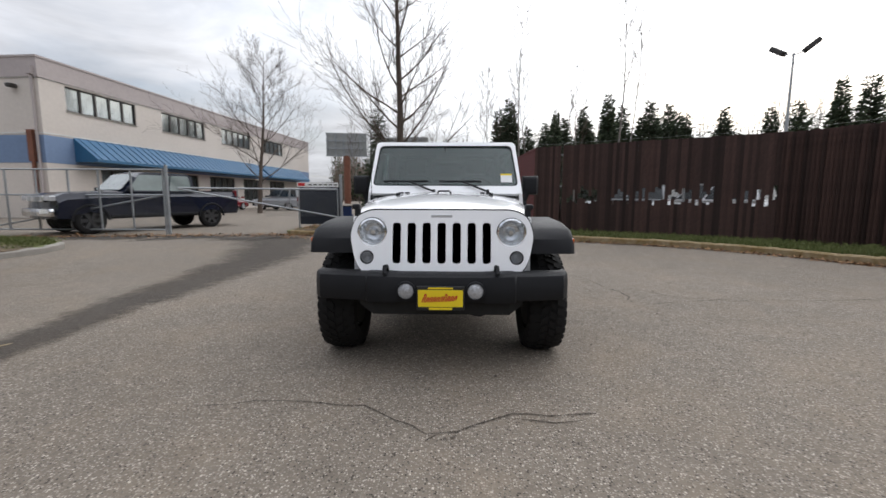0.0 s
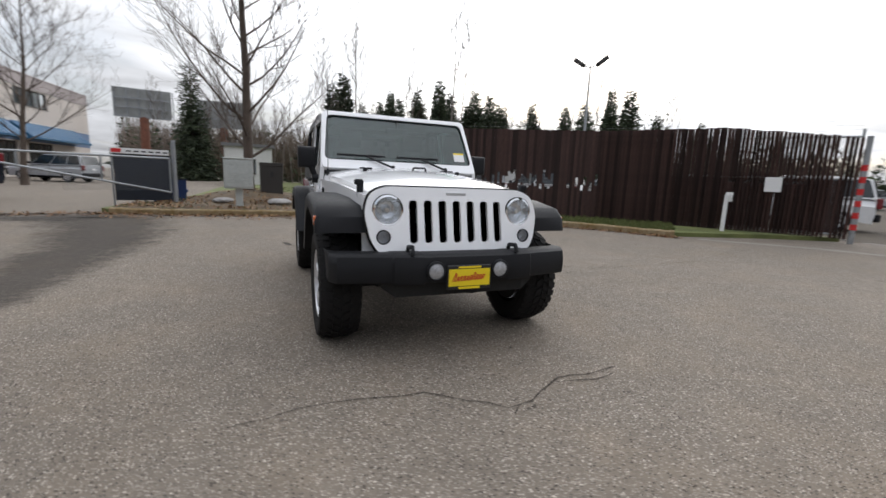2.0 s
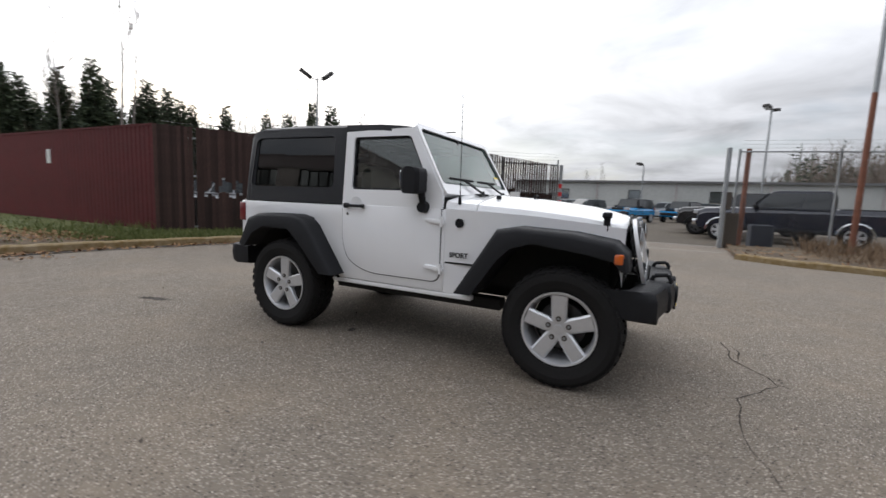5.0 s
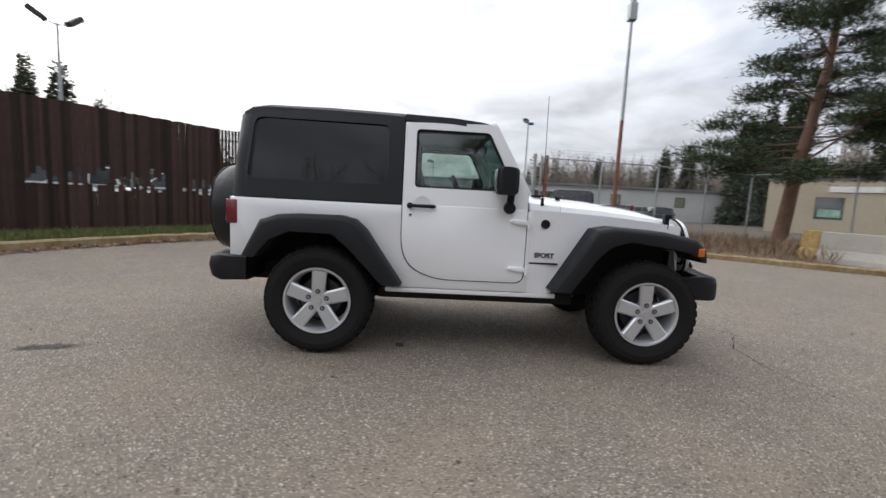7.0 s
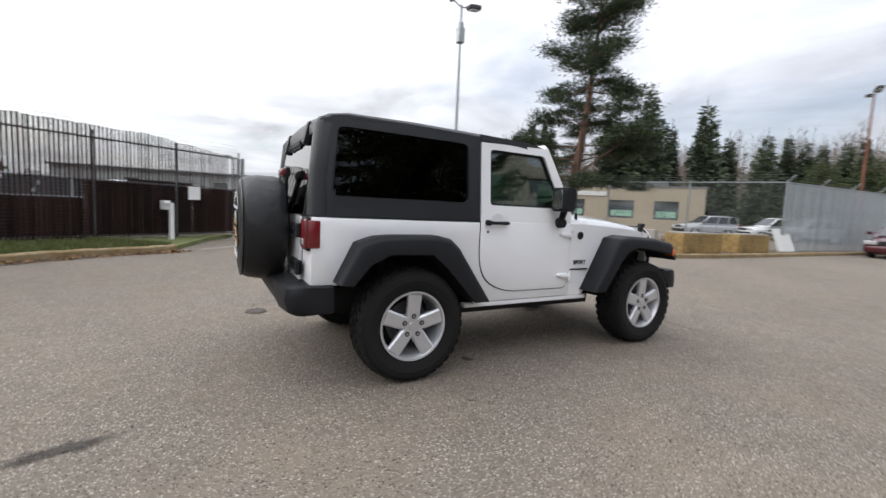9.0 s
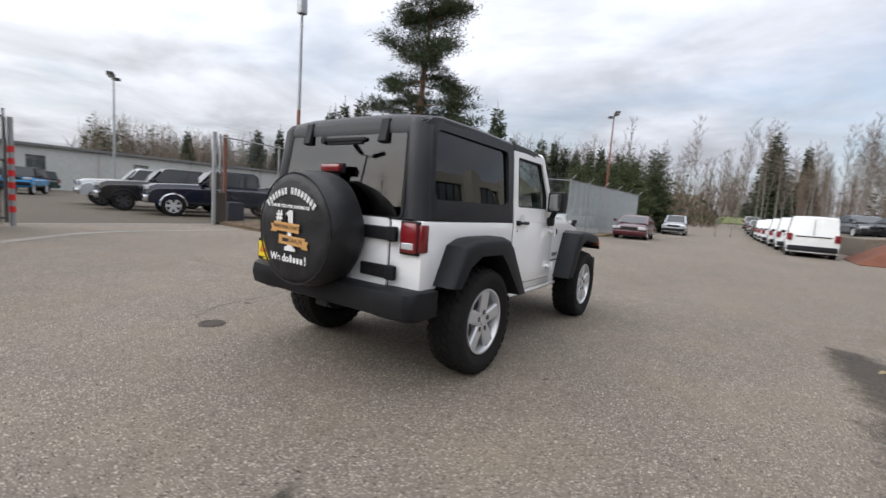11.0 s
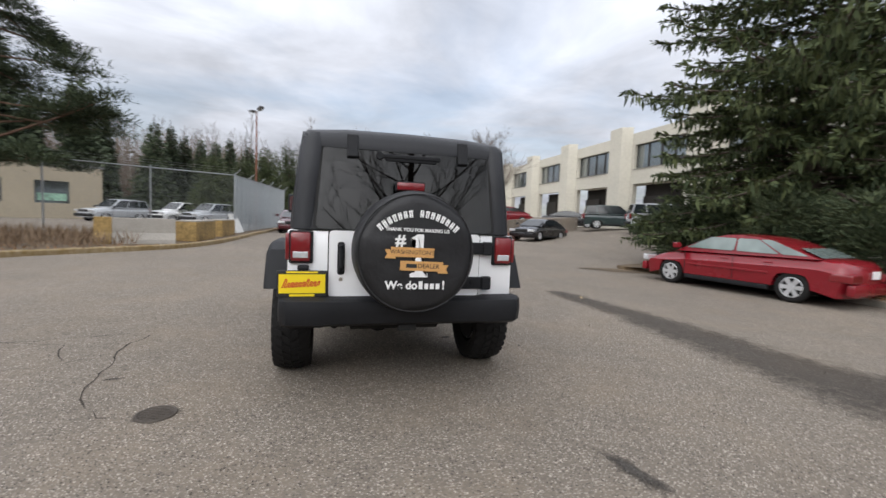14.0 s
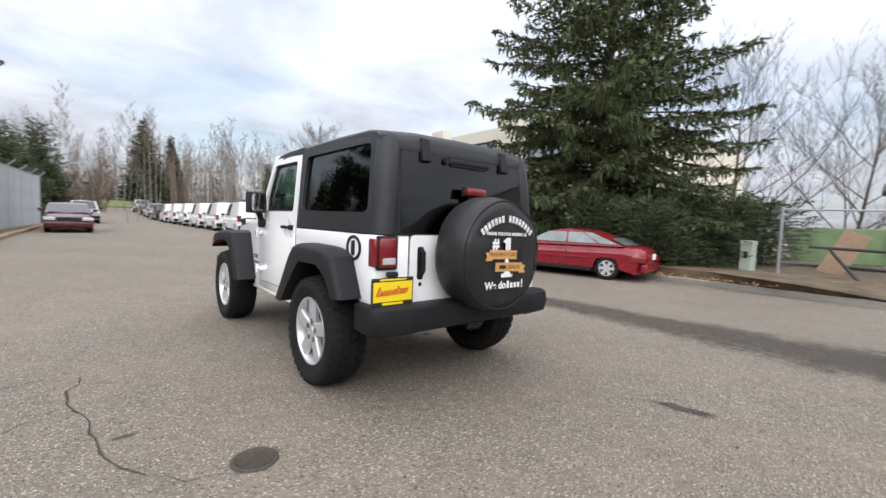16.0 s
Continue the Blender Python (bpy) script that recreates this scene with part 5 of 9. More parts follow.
def jeep_wheels():
    me = wheel_meshes()
    for s in (-1, 1):
        for y, turn in ((0.0, 2), (2.424, -3)):
            M = Matrix.Translation((s * 0.768, y, 0.388)) @ pose(0, 0, 0, 0, 0, 0 if s > 0 else 180) @ pose(0, 0, 0, turn, 0, 0)
            w = shared("wheel", me["tyre"], jeep, M)
            tagged(w, "knobbly off-road tyre on a five-spoke silver alloy rim")
            for key in ("rim", "spokes", "centre_cap", "brake_disc", "inner_dish"):
                shared(key, me[key], w, Matrix())
            for k in range(5):
                a = 2 * math.pi * k / 5 + math.pi / 2
                for key in ("lug_socket", "lug_nut"):
                    shared(key, me[key], w, Matrix.Translation((0, 0.068 * math.cos(a), 0.068 * math.sin(a))))
    # axles, frame rails, springs, tank: what shows below the body
    for y in (0.0, 2.424):
        bm = fresh()
        tube(bm, (-0.68, y, 0.388), (0.68, y, 0.388), 0.042, n=12)
        tube(bm, (0.12 if y else 0.28, y - 0.14, 0.39), (0.12 if y else 0.28, y + 0.14, 0.39), 0.12, 0.10, 14)
        part("axle", bm, DARK, jeep)
        for s in (-1, 1):
            bm = fresh()
            tube(bm, (s * 0.46, y + 0.02, 0.42), (s * 0.46, y + 0.02, 0.80), 0.062, n=12)
            tube(bm, (s * 0.56, y + 0.13, 0.36), (s * 0.50, y + 0.10, 0.85), 0.028, n=10)
            part("spring_and_damper", bm, DARK, jeep)
    for s in (-1, 1):
        bm = fresh()
        box(bm, s * 0.40, s * 0.48, -0.50, 3.0, 0.46, 0.60)
        box(bm, s * 0.50, s * 0.62, 0.48, 2.02, 0.375, 0.46, 0.01)
        part("frame_rail", bm, DARK, jeep)
    bm = fresh()
    box(bm, -0.38, 0.38, 0.9, 1.7, 0.33, 0.48, 0.03)
    box(bm, -0.55, 0.1, 1.45, 2.1, 0.36, 0.5, 0.03)
    part("skid_plate", bm, DARK, jeep)
    bm = fresh()
    tube(bm, (-0.3, 2.72, 0.46), (0.35, 2.72, 0.46), 0.10, n=14)
    part("muffler", bm, DARK, jeep)
    bm = fresh()
    box(bm, -0.58, 0.58, -0.25, 0.6, 0.56, 0.98)
    part("engine_block", bm, DARK, jeep)
    bm = fresh()
    pipe(bm, [(-0.55, -0.12, 0.43), (0.5, -0.14, 0.47)], 0.018)
    pipe(bm, [(-0.5, -0.18, 0.40), (0.55, -0.18, 0.40)], 0.02)
    part("steering_link", bm, DARK, jeep)


def jeep_inside():
    bm = fresh()
    box(bm, -0.74, 0.74, 0.92, 3.0, 1.107, 1.113)
    part("cabin_floor", bm, INTERIOR, jeep)
    bm = fresh()
    prism(bm, rounded([(0.93, 1.11), (0.95, 1.29), (1.12, 1.30), (1.22, 1.22), (1.20, 1.11)], 0.03, 3), -0.70, 0.70, "x")
    dash = part("dashboard", bm, INTERIOR, jeep)
    bm = fresh()
    for k in range(20):
        a, b = 2 * math.pi * k / 20, 2 * math.pi * (k + 1) / 20
        c = Vector((0.36, 1.36, 1.22))
        f = lambda t: c + Vector((0.185 * math.cos(t), 0.07 * math.sin(t), 0.175 * math.sin(t)))
        tube(bm, f(a), f(b), 0.015, n=6, caps=False)
    box(bm, 0.30, 0.42, 1.33, 1.36, 1.18, 1.26, 0.02)
    part("steering_wheel", bm, INTERIOR, jeep, smooth=True)
    for s in (-1, 1):
        bm = fresh()
        loft(bm, [rounded([(s * 0.36 - w, y), (s * 0.36 + w, y), (s * 0.36 + w, y + d), (s * 0.36 - w, y + d)], 0.03, 2) and [(px, py, z) for px, py in rounded([(s * 0.36 - w, y), (s * 0.36 + w, y), (s * 0.36 + w, y + d), (s * 0.36 - w, y + d)], 0.03, 2)] for w, y, d, z in ((0.23, 1.66, 0.14, 1.11), (0.22, 1.70, 0.12, 1.30), (0.18, 1.73, 0.10, 1.41), (0.10, 1.74, 0.08, 1.44))])
        part("seat_back", bm, SEAT, jeep, smooth=True)
        bm = fresh()
        box(bm, s * 0.36 - 0.12, s * 0.36 + 0.12, 1.74, 1.83, 1.46, 1.62, 0.03)
        part("headrest", bm, SEAT, jeep, smooth=True)
    bm = fresh()
    box(bm, -0.45, 0.45, 2.44, 2.58, 1.11, 1.40, 0.04)
    part("rear_seat", bm, SEAT, jeep, smooth=True)
    bm = fresh()
    for s in (-1, 1):
        pipe(bm, [(s * 0.66, 1.90, 1.11), (s * 0.60, 1.92, 1.66), (s * 0.58, 1.25, 1.68)], 0.035, 8)
        pipe(bm, [(s * 0.60, 1.92, 1.66), (s * 0.60, 2.85, 1.58), (s * 0.62, 2.9, 1.11)], 0.032, 8)
    pipe(bm, [(-0.60, 1.92, 1.66), (0.60, 1.92, 1.66)], 0.035, 8)
    part("roll_bar", bm, INTERIOR, jeep, smooth=True)
    bm = fresh()
    box(bm, -0.11, 0.11, 1.16, 1.19, 1.56, 1.62, 0.012)
    tube(bm, (0, 1.17, 1.60), (0, 1.19, 1.69), 0.012, n=6)
    part("rear_view_mirror", bm, BLACK_PLASTIC, jeep)


jeep_body()
jeep_doors()
jeep_top()
jeep_rear()
jeep_spare()
jeep_front()
jeep_flares()
jeep_wheels()
jeep_inside()


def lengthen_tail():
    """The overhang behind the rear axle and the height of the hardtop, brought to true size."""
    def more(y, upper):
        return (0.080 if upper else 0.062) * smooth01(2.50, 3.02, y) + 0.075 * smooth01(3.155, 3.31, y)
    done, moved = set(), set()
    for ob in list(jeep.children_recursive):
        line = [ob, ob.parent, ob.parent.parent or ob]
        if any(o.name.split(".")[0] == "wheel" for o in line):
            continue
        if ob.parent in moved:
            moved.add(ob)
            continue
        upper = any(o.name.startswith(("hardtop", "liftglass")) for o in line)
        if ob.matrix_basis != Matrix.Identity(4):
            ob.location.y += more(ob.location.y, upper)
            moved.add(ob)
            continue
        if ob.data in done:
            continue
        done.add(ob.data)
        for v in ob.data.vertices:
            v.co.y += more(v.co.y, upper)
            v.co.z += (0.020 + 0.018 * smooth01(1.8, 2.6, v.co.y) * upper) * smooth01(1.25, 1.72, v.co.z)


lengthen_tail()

# ---- fences ----
def along(a, b, t):
    return (a[0] + (b[0] - a[0]) * t, a[1] + (b[1] - a[1]) * t)


def run_pose(a, b, z=0.0):
    return Matrix.Translation((a[0], a[1], z)) @ pose(0, 0, 0, 0, 0, math.degrees(math.atan2(b[1] - a[1], b[0] - a[0])))


def uv_quad(name, u0, u1, z0, z1, material, parent):
    """A wire mesh sheet in the local xz plane, with its size in metres as coordinates."""
    bm = fresh()
    vs = [bm.verts.new(p) for p in ((u0, 0, z0), (u1, 0, z0), (u1, 0, z1), (u0, 0, z1))]
    f = bm.faces.new(vs)
    uv = bm.loops.layers.uv.new("UVMap")
    for lp in f.loops:
        lp[uv].uv = (lp.vert.co.x, lp.vert.co.z)
    return part(name, bm, material, parent, recalc=False)


def slat_fence():
    """Two runs that meet on the verge: the north one with its slats shut, the east one with slats turned in the wire."""
    corners, H = [(2.95, 10.9), (8.3, 7.6), (11.65, 2.75)], 2.5
    f = thing("slat_fence", Matrix.Translation((*corners[0], 0.08)), "tall dark brown slatted privacy fence on the grass verge", "fence", kind="structure")
    base = Vector(f.location)
    bm = fresh()
    tube(bm, (0, 0, 0), (0, 0, H + 0.12), 0.030, n=8)
    post = mesh_of(bm, STEEL, "post")
    bm = fresh()
    w = 0.0475
    loft(bm, [[(-w, -0.004, z), (w, -0.004, z), (w * 0.8, 0.005, z), (-w * 0.8, 0.005, z)] for z in (0.0, 1.0)])
    slat = mesh_of(bm, SLAT, "slat")
    rr = random.Random(11)
    boards = [((0.2, 1.2, 0.9), (2.2, 3.4, 1.0)), ((0.1, 1.8, 1.02), (1.82, 2.7, 1.45), (2.72, 4.4, 1.55), (4.45, 5.75, 1.42))]
    for shut, a, b in ((True, corners[0], corners[1]), (False, corners[1], corners[2])):
        L_ = math.dist(a, b)
        M = run_pose(a, b, 0.08)
        M.translation -= base
        for i in range(3 + (not shut)):
            shared("post", post, f, M @ Matrix.Translation((L_ * i / 3, 0.05, 0)))
        for z in (0.12, 1.45, H - 0.06):
            bm = fresh()
            tube(bm, (0, 0.05, z), (L_, 0.05, z), 0.024, n=6)
            part("rail", bm, STEEL, f).matrix_basis = M
        x = -0.12 if shut else 0.05
        while x < L_ + (0.07 if shut else 0):
            if rr.random() > (0.006 if shut or x < 3.5 else 0.05):
                tall = 2.72 - (0.0 if shut else 0.30 * max(0.0, x / L_ - 0.55) / 0.45) + rr.uniform(-0.014, 0.014) - (rr.uniform(0.05, 0.5) if rr.random() < 0.012 else 0)
                pieces = [(0.02, tall)]
                if shut and x > 0.9 and rr.random() < 0.66 + 0.3 * math.sin(x * 1.9):
                    cut = 0.98 + rr.uniform(-0.10, 0.10)
                    pieces = [(0.02, cut), (cut + rr.uniform(0.12, 0.42), tall)]
                elif not shut and 3.4 < x < 5.2 and rr.random() < 0.5:
                    pieces = [(0.02, 1.30), (1.38, tall)]
                for lo, hi in pieces:
                    shared("slat", slat, f, M @ Matrix.Translation((x, -0.012, lo)) @ pose(0, 0, 0, 0, rr.uniform(-0.22, 0.22), rr.uniform(-15, 15) if shut else 42 + rr.uniform(-5, 5)) @ Matrix.Diagonal((1.0 if shut else 1.12, 1, hi - lo, 1)))
            x += 0.0845
        uv_quad("wire_mesh", 0, L_, 0.05, H, WIRE, f).matrix_basis = M @ Matrix.Translation((0, 0.056, 0))
        for u0, u1, z1 in boards[0 if shut else 1]:        # broad boards wired to the lower part
            bm = fresh()
            box(bm, u0, u1, 0.09, 0.11, 0.1, z1)
            part("backing_board", bm, SLAT, f).matrix_basis = M
        for k in range(3):
            bm = fresh()
            pipe(bm, [(L_ * i / 16, 0.05, H + 0.10 + 0.10 * k + 0.012 * math.sin(i * 1.7 + k)) for i in range(17)], 0.003, 3)
            part("barbed_wire", bm, STEEL, f).matrix_basis = M
    bm = fresh()
    tube(bm, (L_ + 0.12, 0.02, -0.1), (L_ + 0.12, 0.02, 2.45), 0.06, n=10)
    end = part("end_post", bm, STEEL, f)
    end.matrix_basis = M
    for k in range(6):
        bm = fresh()
        tube(bm, (L_ + 0.12, 0.02, 0.25 + 0.28 * k), (L_ + 0.12, 0.02, 0.39 + 0.28 * k), 0.066, n=10)
        part("red_band", bm, PLATE_RED, end)
    bm = fresh()
    box(bm, 4.18, 4.53, -0.09, -0.078, 1.08, 1.45, 0.01)
    part("sign_board", bm, PRINT_W, f, "small blank white sign").matrix_basis = M


def red_fence():
    a, b, H = (2.85, 11.0), (2.3, 46.0), 2.68
    L_ = math.dist(a, b)
    f = thing("board_fence", run_pose(a, b, 0.08), "solid dark red board fence beside the grass", "fence", kind="structure")
    n = 15
    bm = fresh()
    w = L_ / n
    k = 12
    for i in range(k):
        u0, u1 = w * i / k + 0.004, w * (i + 1) / k - 0.004
        loft(bm, [[(u0, 0, z), (u0, -0.012, z), (u1, -0.012, z), (u1, 0, z), (u1 - 0.02, 0.014, z), (u0 + 0.02, 0.014, z)] for z in (0.03, H)])
    pm = mesh_of(bm, RED_BOARD, "panel")
    bm = fresh()
    tube(bm, (0, -0.07, 0), (0, -0.07, H - 0.1), 0.04, n=6)
    po = mesh_of(bm, STEEL, "post")
    for i in range(n):
        shared("panel", pm, f, Matrix.Translation((w * i, 0, 0)))
        shared("post", po, f, Matrix.Translation((w * i, 0, 0)))
    bm = fresh()
    box(bm, 0.0, L_, -0.02, 0.03, H, H + 0.05)
    part("cap_rail", bm, RED_BOARD, f)
    for u, z in ((5.3, 1.75), (17.5, 1.6)):
        bm = fresh()
        box(bm, u, u + 0.24, 0.014, 0.024, z, z + 0.42, 0.004)
        part("notice", bm, PRINT_W, f, "small white notice")


def chain_link(pts, H, label, step=2.8, wire=None, z=0.0, arms=False, slats=False, wires=0):
    f = thing("chain_link_fence", Matrix.Identity(4), label, "fence", kind="structure")
    f.location = (pts[0][0], pts[0][1], ground_z(*pts[0]) + z)
    base = Vector(f.location)
    bm = fresh()
    tube(bm, (0, 0, -0.1), (0, 0, H + 0.08), 0.036, n=8)
    if arms:
        tube(bm, (0, 0, H), (0.0, -0.28, H + 0.30), 0.022, n=6)
    post = mesh_of(bm, STEEL, "post")
    for a, b in zip(pts, pts[1:]):
        n = max(1, round(math.dist(a, b) / step))
        L_ = math.dist(a, b)
        M = run_pose(a, b, ground_z(*along(a, b, 0.5)) + z)
        M.translation -= base
        for i in range(n + (b == pts[-1])):
            shared("post", post, f, M @ Matrix.Translation((L_ * i / n, 0, 0)))
        bm = fresh()
        tube(bm, (0, 0, H), (L_, 0, H), 0.024, n=6)
        ob = part("top_rail", bm, STEEL, f)
        ob.matrix_basis = M
        ob = uv_quad("wire_mesh", 0, L_, 0.03, H, wire or WIRE, f)
        ob.matrix_basis = M @ Matrix.Translation((0, -0.03, 0))
        for k in range(wires):
            bm = fresh()
            tube(bm, (0, -0.09 * (k + 1), H + 0.10 * (k + 1)), (L_, -0.09 * (k + 1), H + 0.10 * (k + 1)), 0.004, n=3)
            ob = part("barbed_wire", bm, STEEL, f)
            ob.matrix_basis = M
        if slats:
            bm = fresh()
            box(bm, -0.036, 0.036, 0, 0.006, 0.05, H - 0.04)
            sm = mesh_of(bm, PALE_SLAT, "slat")
            m_ = int(L_ / 0.115)
            for i in range(m_):
                shared("slat", sm, f, M @ Matrix.Translation((0.06 + 0.115 * i, -0.015, 0)))
    return f


PALE_SLAT = mat("pale_grey_slat", (0.42, 0.46, 0.48), 0.6, vary=0.15, per_object=0.12)
slat_fence()
red_fence()
chain_link([(12.5, -2.6), (13.2, -7.6), (14.6, -12.6), (5.25, -17.6)], 3.0, "tall galvanised chain-link fence with barbed wire around the storage yard", 3.2, wires=3)
chain_link([(5.25, -17.6), (4.25, -31.0)], 3.0, "chain-link fence filled with pale grey slats along the street", 2.6, arms=True, slats=True, wires=2)
chain_link([(-12.0, 2.5), (-13.2, 5.8), (-14.4, 9.2)], 1.85, "chain-link fence beside the mulch bed", 2.6, z=0.15)
chain_link([(-12.0, 2.5), (-20.0, -0.2)], 1.85, "chain-link fence running back from the street", 2.6, z=0.15)


def gates():
    # tall swung-open gate leaf
    a, b, z0, z1 = (-14.4, 9.25), (-8.66, 9.38), 0.15, 1.96
    g = thing("yard_gate", run_pose(a, b), "galvanised chain-link yard gate standing open", "gate", "gates of the yard")
    L_ = math.dist(a, b)
    for z in (z0, 1.2, z1):
        bm = fresh()
        tube(bm, (0, 0, z), (L_, 0, z), 0.026, n=8)
        part("rail", bm, STEEL, g)
    for u in (0, L_ * 0.17, L_ * 0.33, L_ * 0.5, L_ * 0.66, L_ * 0.83, L_):
        bm = fresh()
        tube(bm, (u, 0, z0 if 0 < u < L_ else 0), (u, 0, z1), 0.028, n=8)
        part("upright", bm, STEEL, g)
    bm = fresh()
    tube(bm, (0, 0.03, z0), (L_, 0.03, 1.2), 0.024, n=8)
    part("brace", bm, STEEL, g)
    uv_quad("wire_mesh", 0, L_, z0, 1.2, WIRE, g)
    for u in (L_, 0.1):
        bm = fresh()
        tube(bm, (u + 0.1, 0.0, -0.1), (u + 0.1, 0, 2.1), 0.05, n=10)
        part("gate_post", bm, STEEL, g)
    # low swing leaf with a long brace
    a, b = (-3.95, 11.5), (-8.3, 9.5)
    g = thing("swing_gate", run_pose(a, b), "low galvanised swing gate with a long diagonal brace", "gate", "gates of the yard")
    L_ = math.dist(a, b)
    for p, q in (((0, 0, 1.42), (L_, 0, 1.42)), ((0, 0, 0.45), (L_, 0, 1.40))):
        bm = fresh()
        tube(bm, p, q, 0.028, n=8)
        part("rail", bm, STEEL, g)
    for u, z in ((0.0, 0.45), (L_ * 0.33, 0.75), (L_ * 0.66, 1.05)):
        bm = fresh()
        tube(bm, (u, 0, z), (u, 0, 1.42), 0.024, n=8)
        part("upright", bm, STEEL, g)
    bm = fresh()
    tube(bm, (-0.12, 0, -0.1), (-0.12, 0, 1.95), 0.055, n=10)
    part("gate_post", bm, STEEL, g)
    uv_quad("wire_mesh", 0, L_ * 0.5, 0.5, 1.4, WIRE, g)


gates()

# ---- buildings ----
WALL_L = mat("pale_beige_painted_concrete", (0.60, 0.545, 0.495), 0.85, vary=0.07, grain=6, big=0.4, bump=0.15)
WALL_TOP = mat("mauve_grey_parapet_paint", (0.42, 0.37, 0.36), 0.85, vary=0.08, grain=6, big=0.4)
WALL_BLUE = mat("dusty_blue_band_paint", (0.16, 0.23, 0.36), 0.8, vary=0.1, grain=6, big=0.5)
AWN = mat("blue_metal_awning", (0.028, 0.115, 0.225), 0.45, 0.1, vary=0.1, grain=5, big=0.6)
WALL_W = mat("cream_concrete_panel", (0.56, 0.53, 0.45), 0.88, vary=0.1, grain=5, big=0.35, bump=0.15)
WALL_FAR = mat("grey_white_warehouse_wall", (0.46, 0.47, 0.45), 0.85, vary=0.12, grain=3, big=0.25)
WALL_TAN = mat("tan_shop_wall", (0.36, 0.31, 0.23), 0.88, vary=0.1, grain=4, big=0.3)
ROOF = mat("grey_roof_membrane", (0.16, 0.16, 0.16), 0.9, vary=0.2)
FRAME_D = mat("dark_bronze_window_frame", (0.04, 0.036, 0.033), 0.5, 0.3)
PANE = mat("reflective_window_pane", (0.22, 0.25, 0.26), 0.05, 0.75, vary=0.1, grain=1, big=0.5, spec=1.0, coat=1.0)
# near-black colour that stands in for the shade inside the loading bays
SHADE_D = mat("painted_bay_shade", (0.03, 0.026, 0.022), 0.9, vary=0.3)
WHITE_WALL = mat("white_painted_wall", (0.62, 0.62, 0.60), 0.85, vary=0.08, grain=5, big=0.5)


def window_in(parent, u0, u1, z0, z1, cols, m, deep=0.14):
    """A glazed strip set back in its opening, in a wall whose outside is local -y."""
    bm = fresh()
    plate(bm, rect(u0, z0, u1, z1), [rect(u0 + 0.06 + (u1 - u0) / cols * k, z0 + 0.07, u0 - 0.06 + (u1 - u0) / cols * (k + 1), z1 - 0.07) for k in range(cols)], 0.06, lambda u, v, w: (u, deep - 0.06 + w, v))
    fr = part("window", bm, FRAME_D, parent)
    fr.matrix_basis = m
    for k in range(cols):
        bm = fresh()
        box(bm, u0 + 0.05 + (u1 - u0) / cols * k, u0 - 0.05 + (u1 - u0) / cols * (k + 1), deep, deep + 0.02, z0 + 0.06, z1 - 0.06)
        part("pane", bm, PANE, fr)
    bm = fresh()
    box(bm, u0 - 0.05, u1 + 0.05, -0.05, deep, z0 - 0.06, z0 - 0.003)
    part("sill", bm, CONCRETE, fr)
    return fr


